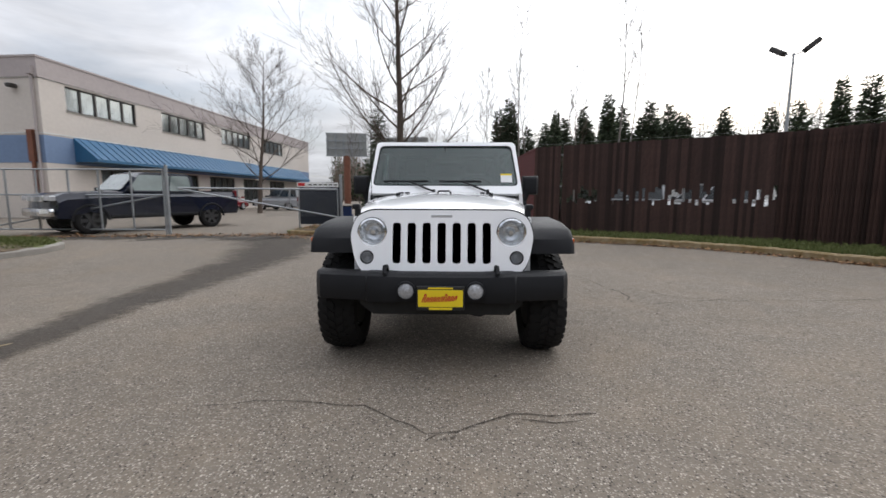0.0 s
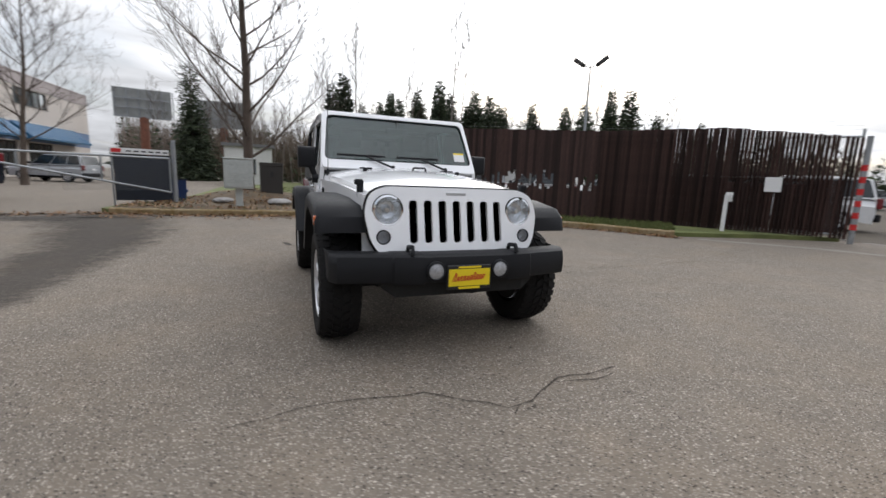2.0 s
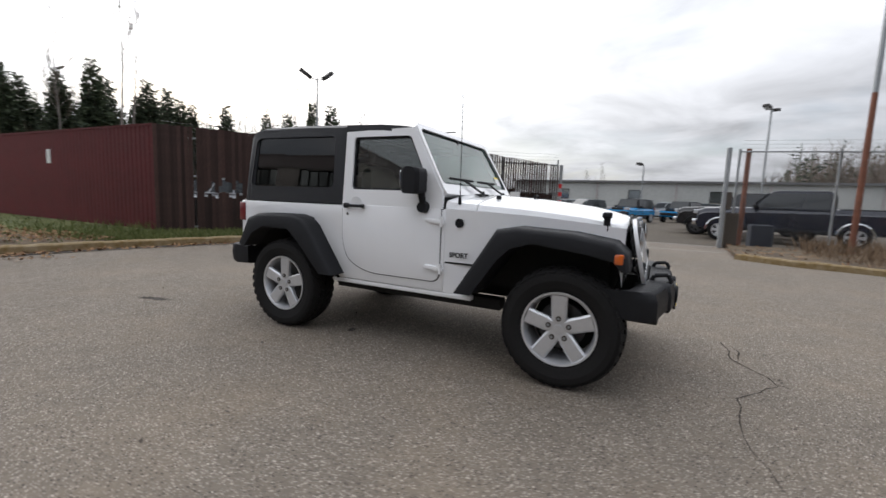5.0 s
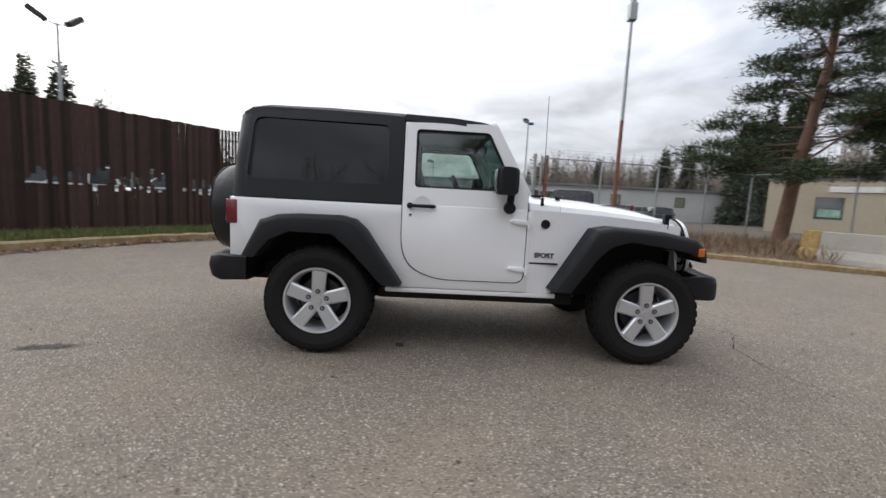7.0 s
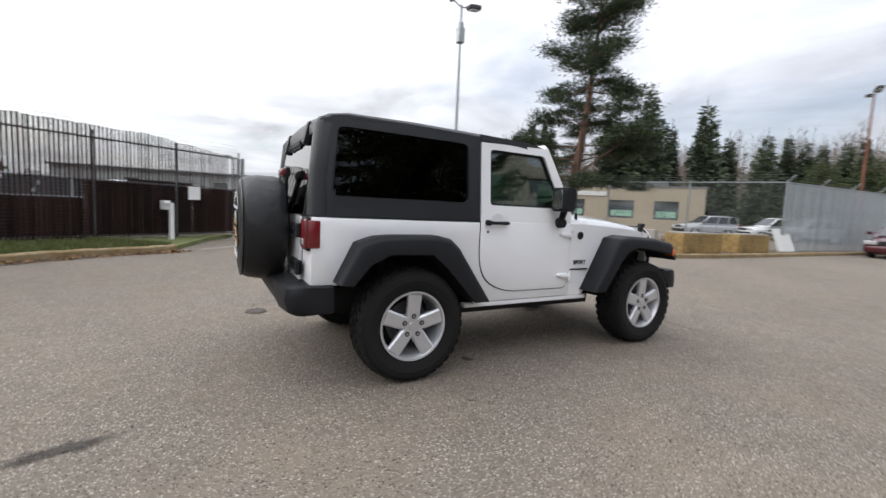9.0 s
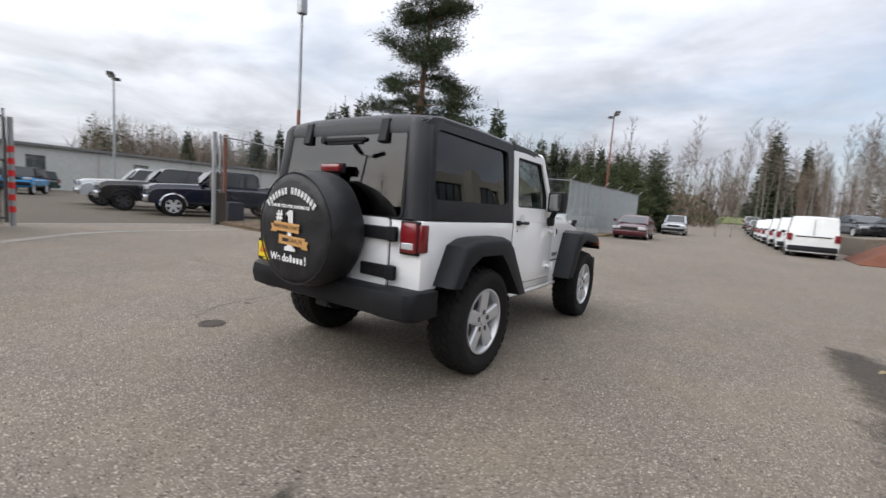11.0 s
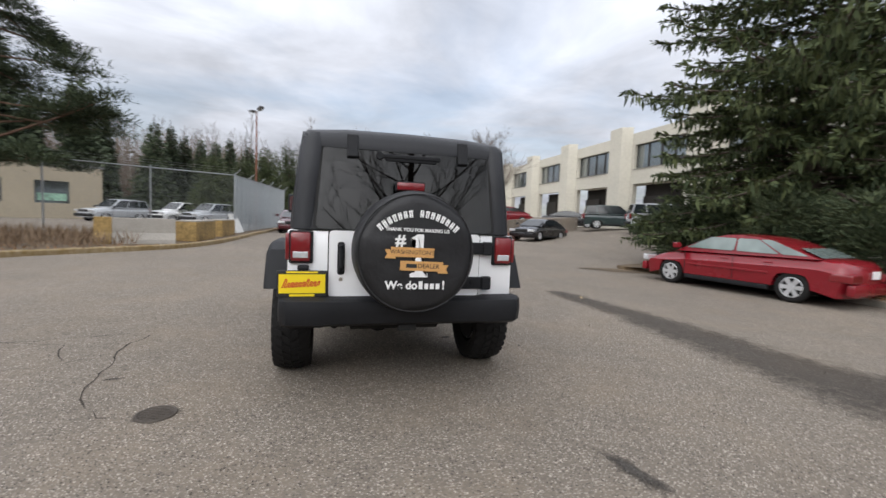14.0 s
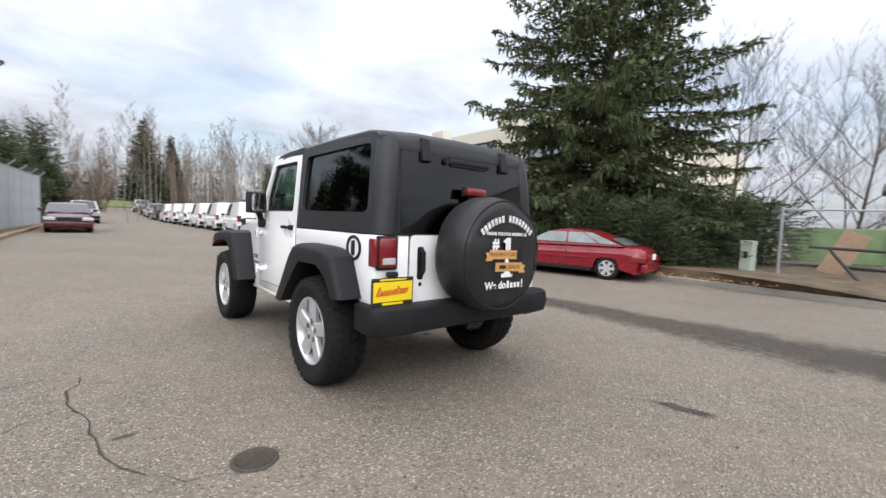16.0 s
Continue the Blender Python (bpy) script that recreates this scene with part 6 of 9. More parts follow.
def building_blue():
    a, b = (-20.85, 18.38), (-19.09, 53.44)
    L_, H = math.dist(a, b), 8.05
    # local x runs north along the east face, outside is local -y
    M = run_pose(a, b)
    B = thing("office_building", M, "two-storey pale concrete office building with blue awnings", "building")
    wins = [(1.4 + 7.1 * k, 6.2 + 7.1 * k) for k in range(4)]
    low = [(3.2 + 5.2 * k, 6.9 + 5.2 * k) for k in range(5)]
    bm = fresh()
    plate(bm, rect(0, -0.3, L_, H), [rect(u0, 5.68, u1, 7.0) for u0, u1 in wins] + [rect(u0, 0.5, u1, 2.75) for u0, u1 in low], 0.3, lambda u, v, w: (u, w, v))
    part("wall", bm, WALL_L, B)
    I = Matrix.Identity(4)
    for u0, u1 in wins:
        window_in(B, u0, u1, 5.68, 7.0, 5, I)
    for u0, u1 in low:
        window_in(B, u0, u1, 0.5, 2.75, 4, I)
    # south end wall and the rest of the block
    bm = fresh()
    box(bm, 0.003, 0.3, 0.302, 26, -0.3, H)
    part("wall", bm, WALL_L, B)
    bm = fresh()
    box(bm, 0.3, L_, 0.3, 26, H - 0.6, H - 0.4)
    box(bm, L_ - 0.3, L_, 0.3, 26, -0.3, H - 0.6)
    box(bm, 0.3, L_, 25.7, 26, -0.3, H - 0.6)
    part("roof", bm, ROOF, B)
    bm = fresh()
    box(bm, -0.06, L_, -0.06, 0.4, H - 0.95, H)
    box(bm, -0.06, 0.4, 0.4, 26, H - 0.95, H)
    box(bm, -0.10, L_, -0.10, 0.45, H, H + 0.10)
    box(bm, -0.10, 0.45, 0.45, 26, H, H + 0.10)
    part("parapet", bm, WALL_TOP, B)
    bm = fresh()
    box(bm, -0.012, L_, -0.012, -0.004, 2.85, 4.25)
    box(bm, -0.012, -0.004, -0.004, 26, 2.85, 4.25)
    part("blue_band", bm, WALL_BLUE, B)
    bm = fresh()
    for z in (4.32, 7.06):
        box(bm, -0.02, L_, -0.02, -0.004, z, z + 0.07)
        box(bm, -0.02, -0.004, -0.004, 26, z, z + 0.07)
    part("trim_stripe", bm, WHITE_WALL, B)
    # awning with standing seams
    for u0, u1 in ((1.6, 21.2), (21.9, 32.0)):
        bm = fresh()
        prism(bm, [(-0.02, 4.3), (-1.35, 3.15), (-1.35, 3.0), (-0.02, 3.0)], u0, u1, "x")
        aw = part("awning", bm, AWN, B, "sloping blue metal awning")
        bm = fresh()
        loft(bm, [[(-0.02, -0.02, 4.34), (0.02, -0.02, 4.34), (0.02, -1.37, 3.19), (-0.02, -1.37, 3.19)], [(-0.02, -0.02, 4.29), (0.02, -0.02, 4.29), (0.02, -1.37, 3.14), (-0.02, -1.37, 3.14)]])
        sm = mesh_of(bm, AWN, "seam")
        for k in range(int((u1 - u0) / 0.55)):
            shared("seam", sm, aw, Matrix.Translation((u0 + 0.28 + 0.55 * k, 0, 0)))
    # downpipe and wall lamp at the corner
    bm = fresh()
    tube(bm, (-0.1, 0.25, 0), (-0.1, 0.25, 7.3), 0.06, n=8)
    box(bm, -0.22, -0.02, 0.12, 0.38, 7.2, 7.6)
    part("downpipe", bm, WALL_TOP, B)
    bm = fresh()
    tube(bm, (-0.1, 0.6, 0), (-0.1, 0.6, 3.9), 0.09, n=8)
    box(bm, -0.2, -0.01, 0.45, 0.75, 2.9, 4.5)
    part("standpipe", bm, RUST, B)
    bm = fresh()
    box(bm, -0.4, -0.02, 1.1, 1.4, 6.55, 6.75, 0.05)
    part("wall_lamp", bm, FRAME_D, B)


def building_cream():
    # local x runs along the east face northwards, outside is local -y
    a, b = (-23.4, -66.0), (-21.6, -8.0)
    L_, H, z0 = math.dist(a, b), 8.3, 0.6
    B = thing("industrial_building", run_pose(a, b, z0), "cream concrete industrial building with tall piers and dark bays", "building")
    bays = [(3.2 + 8.1 * k, 8.4 + 8.1 * k) for k in range(7)]
    holes = []
    for k, (u0, u1) in enumerate(bays):
        if k > 1:
            holes += [rect(u0, 5.05, u1, 6.9), rect(u0, 0.7, u1, 3.9)]
    bm = fresh()
    plate(bm, rect(0, -0.8, L_, H - 0.5), holes, 0.4, lambda u, v, w: (u, w, v))
    part("wall", bm, WALL_W, B)
    bm = fresh()
    box(bm, 0, L_, 0.4, 24, H - 1.2, H - 1.0)
    box(bm, L_ - 0.4, L_ - 0.003, 0.4, 24, -0.8, H - 0.5)
    part("roof", bm, WALL_W, B)
    for k in range(8):
        u = 1.8 + 8.1 * k
        bm = fresh()
        prism(bm, [(u - 1.15, -0.02), (u - 0.75, -0.75), (u + 0.75, -0.75), (u + 1.15, -0.02)], -0.8, H, "z")
        part("pier", bm, WALL_W, B)
    I = Matrix.Identity(4)
    for k, (u0, u1) in enumerate(bays):
        if k > 1:
            window_in(B, u0, u1, 5.05, 6.9, 4, I, 0.3)
            # back and floor painted as the bay's shade, the door kept dark to suit
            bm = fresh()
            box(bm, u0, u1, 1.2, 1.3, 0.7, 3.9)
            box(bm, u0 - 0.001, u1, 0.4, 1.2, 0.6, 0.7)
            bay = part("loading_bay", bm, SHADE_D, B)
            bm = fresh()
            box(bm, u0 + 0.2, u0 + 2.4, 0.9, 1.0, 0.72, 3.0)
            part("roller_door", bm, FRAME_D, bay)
    bm = fresh()
    for k in range(9):
        box(bm, bays[5][0] + 1.0, bays[5][0] + 3.2, -1.9 + 0.2 * k, -1.7 + 0.2 * k, -0.4, -0.2 + 0.16 * k)
    part("entrance_steps", bm, CONCRETE, B)


def building_far():
    a, b = (54, 17.5), (50, -62)
    L_ = math.dist(a, b)
    B = thing("warehouse", run_pose(a, b), "long low grey-white warehouse behind the storage yard", "building")
    # outside faces west: local x runs south, outside is local -y
    bm = fresh()
    wins = [(6 + 8.5 * k, 7.4 + 8.5 * k) for k in range(8)]
    plate(bm, rect(0, -0.5, L_, 4.05), [rect(u0, 1.9, u1, 3.2) for u0, u1 in wins], 0.3, lambda u, v, w: (u, w, v))
    part("wall", bm, WALL_FAR, B)
    for u0, u1 in wins:
        window_in(B, u0, u1, 1.9, 3.2, 1, Matrix.Identity(4))
    bm = fresh()
    box(bm, -0.3, L_ + 0.3, -0.35, 20, 4.05, 4.3)
    part("roof", bm, ROOF, B)
    for k in range(9):
        bm = fresh()
        box(bm, 2 + 8.8 * k, 2.14 + 8.8 * k, -0.12, -0.01, 0, 4.05)
        part("downpipe", bm, WALL_TOP, B)
    bm = fresh()
    box(bm, 0.0, 0.3, 0.3, 20, -0.5, 4.05)
    part("wall", bm, WALL_FAR, B)


def building_shop():
    a, b = (20.0, -38.0), (32.5, -28.0)
    L_ = math.dist(a, b)
    B = thing("shop_building", run_pose(a, b, 0.35), "low tan shop building with painted windows", "building")
    # the street side is local +y
    bm = fresh()
    wins = [(2.2, 4.4), (6.2, 8.6), (11.0, 12.8)]
    plate(bm, rect(0, -0.8, L_, 4.0), [rect(u0, 0.9, u1, 2.7) for u0, u1 in wins], 0.3, lambda u, v, w: (u, 0.0 - w, v))
    part("wall", bm, WALL_TAN, B)
    for k, (u0, u1) in enumerate(wins):
        bm = fresh()
        box(bm, u0 - 0.05, u1 + 0.05, -0.26, -0.20, 0.85, 2.75)
        w_ = part("window", bm, PANE, B)
        bm = fresh()
        box(bm, u0 + 0.2, u1 - 0.2, -0.196, -0.19, 1.1, 1.7)
        part("poster", bm, mat("faded_poster", (0.25, 0.42, 0.32), 0.6, vary=0.6, grain=6), w_)
    bm = fresh()
    box(bm, 0.0, 0.3, -14, -0.302, -0.8, 4.0)
    box(bm, L_ - 0.3, L_, -14, -0.302, -0.8, 4.0)
    part("wall", bm, WALL_TAN, B)
    bm = fresh()
    box(bm, -0.1, L_ + 0.1, -14, 0.05, 4.0, 4.2)
    box(bm, 3.0, 5.0, -5, -3, 4.2, 4.9)
    part("roof", bm, ROOF, B)
    bm = fresh()
    box(bm, 8.9, 12.0, 0.02, 0.10, 3.1, 3.55)
    part("sign_board", bm, WHITE_WALL, B)


building_blue()
building_cream()
building_far()
building_shop()


def simple_shed(name, m, w, d, h, material, label, pitch=0.0):
    B = thing(name, m, label, "building")
    bm = fresh()
    box(bm, 0, w, 0, d, -0.5, h)
    part("wall", bm, material, B)
    bm = fresh()
    if pitch:
        prism(bm, [(-0.3, h + 0.003), (d + 0.3, h + 0.003), (d / 2, h + pitch)], -0.3, w + 0.3, "x")
    else:
        box(bm, -0.2, w + 0.2, -0.2, d + 0.2, h + 0.003, h + 0.25)
    part("roof", bm, ROOF, B)
    for k in range(int(w / 3)):
        bm = fresh()
        box(bm, 0.8 + 3 * k, 2.2 + 3 * k, -0.06, -0.004, 0.9, 2.1)
        part("window", bm, PANE, B)
    return B


simple_shed("white_cabin", pose(-4.6, 34.0, 0, 0, 0, 4), 3.4, 3.6, 3.0, WHITE_WALL, "small white building behind the bare tree")
simple_shed("house", pose(8, -150, 2.4, 0, 0, 0), 40, 9, 6.5, WALL_TAN, "long tan building on the far rise")
simple_shed("trailer", pose(-19.5, 4.0, 0.35, 0, 0, 95), 5.0, 2.4, 2.5, WHITE_WALL, "white box trailer behind the fence")


def billboard(x, y, turn, w, lift):
    B = thing("billboard", pose(x, y, lift, 0, 0, turn), "large billboard seen from behind on a steel post", "billboard", "billboards")
    bm = fresh()
    box(bm, -w, w, 0.1, 0.3, 7.1, 10.5)
    face = part("panel", bm, mat("grey_billboard_back", (0.36, 0.365, 0.35), 0.7, 0.2, vary=0.2), B)
    for k in range(6):
        bm = fresh()
        box(bm, w * (0.4 * k - 0.96), w * (0.4 * k - 0.96) + 0.12, -0.25, 0.09, 7.1, 10.5)
        part("stringer", bm, STEEL, face)
    for z in (7.1, 8.2, 9.3, 10.4):
        bm = fresh()
        box(bm, -w, w, -0.4, -0.25, z, z + 0.12)
        part("walkway_rail", bm, STEEL, face)
    bm = fresh()
    tube(bm, (0, 0, -lift - 0.2), (0, 0, 7.2), 0.5, n=14)
    part("post", bm, RUST, B)


billboard(-15.93, 61.52, 9, 3.0, 0.0)
billboard(-7.13, 62.32, -6, 3.3, -0.5)


def yard_lamp(x, y, h, heads, label, pole=None, r=0.09, box_at=None, split=0.62, size=1.0):
    P = thing("yard_lamp", pose(x, y, ground_z(x, y)), label, "street lamp", "lamps of the yard")
    bm = fresh()
    tube(bm, (0, 0, -0.1), (0, 0, h * split), r, r * 0.85, 10)
    part("lower_pole", bm, pole or STEEL, P)
    bm = fresh()
    tube(bm, (0, 0, h * split), (0, 0, h), r * 0.85, r * 0.6, 10)
    part("upper_pole", bm, pole if pole is RUST and box_at is None else STEEL, P)
    for ang, up in heads:
        bm = fresh()
        c, s = math.cos(radians(ang)), math.sin(radians(ang))
        tube(bm, (0, 0, h - 0.1), (0.45 * c, 0.45 * s, h + 0.05), 0.03, n=6)
        arm = part("arm", bm, STEEL, P)
        bm = fresh()
        box(bm, 0.0, 0.75 * size, -0.22 * size, 0.22 * size, -0.12 * size, 0.12 * size, 0.05 * size)
        ob = part("floodlight", bm, FRAME_D, P, "dark floodlight housing")
        ob.matrix_basis = Matrix.Translation((0.40 * c, 0.40 * s, h + 0.05)) @ pose(0, 0, 0, 0, -up, ang)
        bm = fresh()
        box(bm, 0.05 * size, 0.7 * size, -0.18 * size, 0.18 * size, -0.135 * size, -0.121 * size)
        part("lens", bm, LAMP_CLEAR, ob)
    if box_at:
        bm = fresh()
        box(bm, -0.14, 0.14, -0.14, 0.14, box_at - 0.3, box_at + 0.3, 0.03)
        tube(bm, (0, 0, box_at + 0.3), (0, 0, box_at + 0.5), 0.12, n=8)
        part("control_box", bm, STEEL, P)
    return P


yard_lamp(16.7, 18.7, 8.2, ((115, 35), (-20, 40)), "tall steel lamp pole with two floodlights behind the fence")
yard_lamp(12.1, -5.4, 9.5, ((100, 40), (-78, 12)), "tall rust-red pole with floodlights and a control box", RUST, 0.08, 8.3, 0.47, 0.8)
yard_lamp(37.8, -7.6, 9.0, ((150, 10), (-30, 10)), "far steel lamp pole in the storage yard")
yard_lamp(47, 1.3, 5.6, ((150, 5),), "far steel lamp pole in the storage yard")
yard_lamp(5.75, -27.1, 8.3, ((120, 10), (-60, 10)), "rust-red lamp pole behind the street fence", RUST, 0.07, size=0.72)

# ---- trees ----
BARK = mat("grey_brown_bark", (0.085, 0.064, 0.050), 0.95, vary=0.4, grain=18, big=3, bump=0.8)
BARK_PALE = mat("pale_alder_bark", (0.19, 0.168, 0.148), 0.9, vary=0.4, grain=12, big=2, bump=0.4)
BARK_RED_T = mat("reddish_pine_bark", (0.13, 0.075, 0.05), 0.95, vary=0.4, grain=14, big=2, bump=0.8)
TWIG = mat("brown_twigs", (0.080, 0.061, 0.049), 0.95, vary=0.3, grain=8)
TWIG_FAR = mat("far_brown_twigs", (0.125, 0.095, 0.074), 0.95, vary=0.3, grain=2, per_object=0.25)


def leaf_mat(name, a, b):
    m = bpy.data.materials.new(name)
    m.use_nodes = True
    nt = m.node_tree
    N, L = nt.nodes.new, nt.links.new
    bs = nt.nodes["Principled BSDF"]
    geo = N("ShaderNodeNewGeometry")
    mix = N("ShaderNodeMix")
    mix.data_type = "RGBA"
    mix.inputs["A"].default_value, mix.inputs["B"].default_value = (*a, 1), (*b, 1)
    L(geo.outputs["Random Per Island"], mix.inputs["Factor"])
    info, hsv, r2 = N("ShaderNodeObjectInfo"), N("ShaderNodeHueSaturation"), N("ShaderNodeMapRange")
    r2.inputs["To Min"].default_value, r2.inputs["To Max"].default_value = 0.75, 1.25
    L(info.outputs["Random"], r2.inputs["Value"])
    L(r2.outputs[0], hsv.inputs["Value"])
    L(mix.outputs["Result"], hsv.inputs["Color"])
    L(hsv.outputs[0], bs.inputs["Base Color"])
    bs.inputs["Roughness"].default_value = 0.75
    bs.inputs["Specular IOR Level"].default_value = 0.25
    return m


NEEDLE = leaf_mat("spruce_needles", (0.022, 0.034, 0.015), (0.086, 0.104, 0.042))
NEEDLE_PINE = leaf_mat("pine_needles", (0.021, 0.034, 0.019), (0.072, 0.090, 0.044))
JUNIPER = leaf_mat("juniper_foliage", (0.026, 0.042, 0.022), (0.105, 0.128, 0.064))
NEEDLE_FAR = leaf_mat("far_conifer_needles", (0.024, 0.034, 0.021), (0.076, 0.096, 0.052))
BRUSH = leaf_mat("dry_brush", (0.10, 0.065, 0.04), (0.24, 0.17, 0.11))
BLADES = leaf_mat("winter_grass_blades", (0.066, 0.092, 0.026), (0.145, 0.150, 0.055))
UNDER = leaf_mat("brown_undergrowth", (0.045, 0.034, 0.023), (0.125, 0.095, 0.066))
LITTER = leaf_mat("fallen_leaves", (0.13, 0.06, 0.03), (0.32, 0.19, 0.09))


class Shape:
    """Collects triangles and quads for one mesh."""
    def __init__(self):
        self.v, self.f = [], []

    def limb(self, p0, p1, r0, r1, n=5):
        d = (p1 - p0)
        if d.length < 1e-5:
            return
        d = d.normalized()
        u = d.orthogonal().normalized()
        w = d.cross(u)
        k = len(self.v)
        for p, r in ((p0, r0), (p1, r1)):
            for i in range(n):
                a = 2 * math.pi * i / n
                self.v.append(tuple(p + (u * math.cos(a) + w * math.sin(a)) * r))
        for i in range(n):
            self.f.append((k + i, k + (i + 1) % n, k + n + (i + 1) % n, k + n + i))

    def kite(self, p, d, side, length, width):
        k = len(self.v)
        m = p + d * length * 0.45
        self.v += [tuple(p), tuple(m + side * width * 0.5), tuple(p + d * length), tuple(m - side * width * 0.5)]
        self.f.append((k, k + 1, k + 2, k + 3))

    def build(self, name, material, parent, smooth=False, label=""):
        me = bpy.data.meshes.new(name)
        me.from_pydata(self.v, [], self.f)
        me.materials.append(material)
        if smooth:
            me.shade_smooth()
        ob = new(name, me)
        if parent is not None:
            ob.parent = parent
        if label:
            tagged(ob, label)
        return ob


def rand_dir(rr, d, spread):
    v = Vector((rr.gauss(0, 1), rr.gauss(0, 1), rr.gauss(0, 1))).normalized()
    return (d + v * spread).normalized()


def bare_tree(x, y, seed, height, r, label, category="tree", thin=0.004, clear=0.22, spread=0.55, limbs=16, subs=7, twigs=6, bark=None, twig=None, lean=(0, 0), group="", up=0.30, slim=0.27):
    rr = random.Random(seed)
    T = thing("bare_tree", pose(x, y, ground_z(x, y)), label, category, group)
    trunk, fine = Shape(), Shape()
    pts = []
    p, d = Vector((0, 0, -0.1)), Vector((lean[0], lean[1], 1)).normalized()
    n = 14
    for i in range(n + 1):
        pts.append((p.copy(), r * (1 - 0.93 * (i / n) ** 0.85) * (1.25 if i == 0 else 1)))
        d = (d + Vector((rr.uniform(-1, 1), rr.uniform(-1, 1), 0)) * 0.05 + Vector((0, 0, 0.04))).normalized()
        p = p + d * height / n
    for (a, ra), (b, rb) in zip(pts, pts[1:]):
        trunk.limb(a, b, ra, rb, 8)

    def shoot(p, d, length, r0, level):
        segs = 5 if level < 2 else 3
        q, dd = p.copy(), d.copy()
        for i in range(segs):
            r1 = r0 * (1 - 0.8 * i / segs)
            r2 = max(thin, r0 * (1 - 0.8 * (i + 1) / segs))
            dd = (dd + Vector((rr.uniform(-1, 1), rr.uniform(-1, 1), rr.uniform(-1, 1))) * 0.14 + Vector((0, 0, up * 0.35))).normalized()
            q2 = q + dd * length / segs
            (trunk if level == 0 else fine).limb(q, q2, r1, r2, 6 if level == 0 else (4 if level == 1 else 3))
            if level < 3:
                kids = (subs if level == 0 else twigs if level == 1 else 2)
                for k in range(max(1, round(kids / segs))):
                    if i > 0 or level > 0:
                        o = (q.lerp(q2, rr.random()))
                        nd = rand_dir(rr, dd, 0.75)
                        nd = (nd + Vector((0, 0, 0.15))).normalized()
                        shoot(o, nd, length * rr.uniform(0.32, 0.55), max(thin, r2 * 0.6), level + 1)
            q = q2

    for k in range(limbs):
        t = clear + (0.97 - clear) * (k + rr.random() * 0.6) / limbs
        i = min(n - 1, int(t * n))
        a = pts[i][0].lerp(pts[i + 1][0], t * n - i)
        ang = k * 2.4 + rr.uniform(-0.4, 0.4)
        d = Vector((math.cos(ang), math.sin(ang), 0.55 + 0.5 * t)).normalized()
        L_ = height * spread * (1 - t * 0.78) * rr.uniform(0.75, 1.1)
        shoot(a, d, L_, pts[i][1] * slim + 0.006, 0)
    trunk.build("trunk", bark or BARK, T, True)
    fine.build("crown", twig or TWIG, T, False, "leafless branches and twigs")
    return T


def conifer(x, y, seed, height, base, label, boughs=190, sprays=9, needle=None, size=0.5, z0=0.03, group="", droop=0.35, power=0.9, z=None, r=None, ragged_=0.35, wide=(0.28, 0.45), chain=1):
    """Boughs set all round the stem, each hung with small sprays that point every way."""
    rr = random.Random(seed)
    T = thing("conifer_tree", pose(x, y, ground_z(x, y) if z is None else z), label, "tree", group)
    trunk, leaf = Shape(), Shape()
    r = r or height * 0.018
    trunk.limb(Vector((0, 0, -0.1)), Vector((0, 0, height * 0.55)), r, r * 0.5, 8)
    trunk.limb(Vector((0, 0, height * 0.55)), Vector((0, 0, height * 0.985)), r * 0.5, 0.015, 6)
    lobes = [(rr.uniform(0, 6.28), rr.uniform(0.0, 1.0), rr.uniform(-0.32, 0.26)) for _ in range(22)]
    for w in range(boughs):
        t = z0 + (0.985 - z0) * (1 - math.sqrt(1 - ((w + rr.random()) / boughs) * 0.992))
        a = w * 2.39996 + rr.uniform(-0.5, 0.5)
        lump = 1 + sum(k * math.exp(-((math.sin((a - b) / 2) * 2.6) ** 2 + ((t - c) * 9) ** 2)) for b, c, k in lobes)
        L_ = (base * (1 - t) ** power * rr.uniform(1 - ragged_, 1.06) * lump) + 0.10
        d = Vector((math.cos(a), math.sin(a), -droop * 0.5 + 0.75 * t)).normalized()
        p = Vector((0, 0, height * t))
        side = Vector((-math.sin(a), math.cos(a), 0))
        last, n = p, max(3, round(sprays * (0.35 + 0.65 * L_ / base)))
        for s in range(n):
            u = (s + 0.35 + rr.random() * 0.6) / n
            o = p + d * L_ * u + Vector((0, 0, droop * L_ * (0.32 * u * u - 0.45 * u)))
            if s % 3 == 2 or s == n - 1:
                trunk.limb(last, o, max(0.006, r * 0.14 * (1 - t) * (1 - u) + 0.006), 0.005, 3)
                last = o
            for sg in (-1, 1, 0):
                sd = (d * rr.uniform(0.3, 0.9) + side * sg * rr.uniform(0.3, 1.0) + Vector((0, 0, rr.uniform(-droop * 2.2, 0.35)))).normalized()
                ln = size * rr.uniform(0.55, 1.2) * (0.5 + 0.5 * (1 - t)) * (1 - 0.3 * u)
                base_ = o + side * rr.uniform(-0.35, 0.35) * size + Vector((0, 0, rr.uniform(-0.4, 0.15) * size))
                for c in range(chain):        # short needled shoots along each hanging spray
                    shoot = rand_dir(rr, sd, 0.0 if chain == 1 else 0.55)
                    ac = shoot.cross(Vector((rr.uniform(-1, 1), rr.uniform(-1, 1), rr.uniform(-0.2, 1)))).normalized()
                    sl = ln if chain == 1 else ln * 1.9 / chain
                    leaf.kite(base_ + sd * ln * c / chain, shoot, ac, sl, sl * rr.uniform(*wide))
    trunk.build("trunk", BARK, T, True)
    leaf.build("crown", needle or NEEDLE, T, False, "dark green needled branches")
    return T


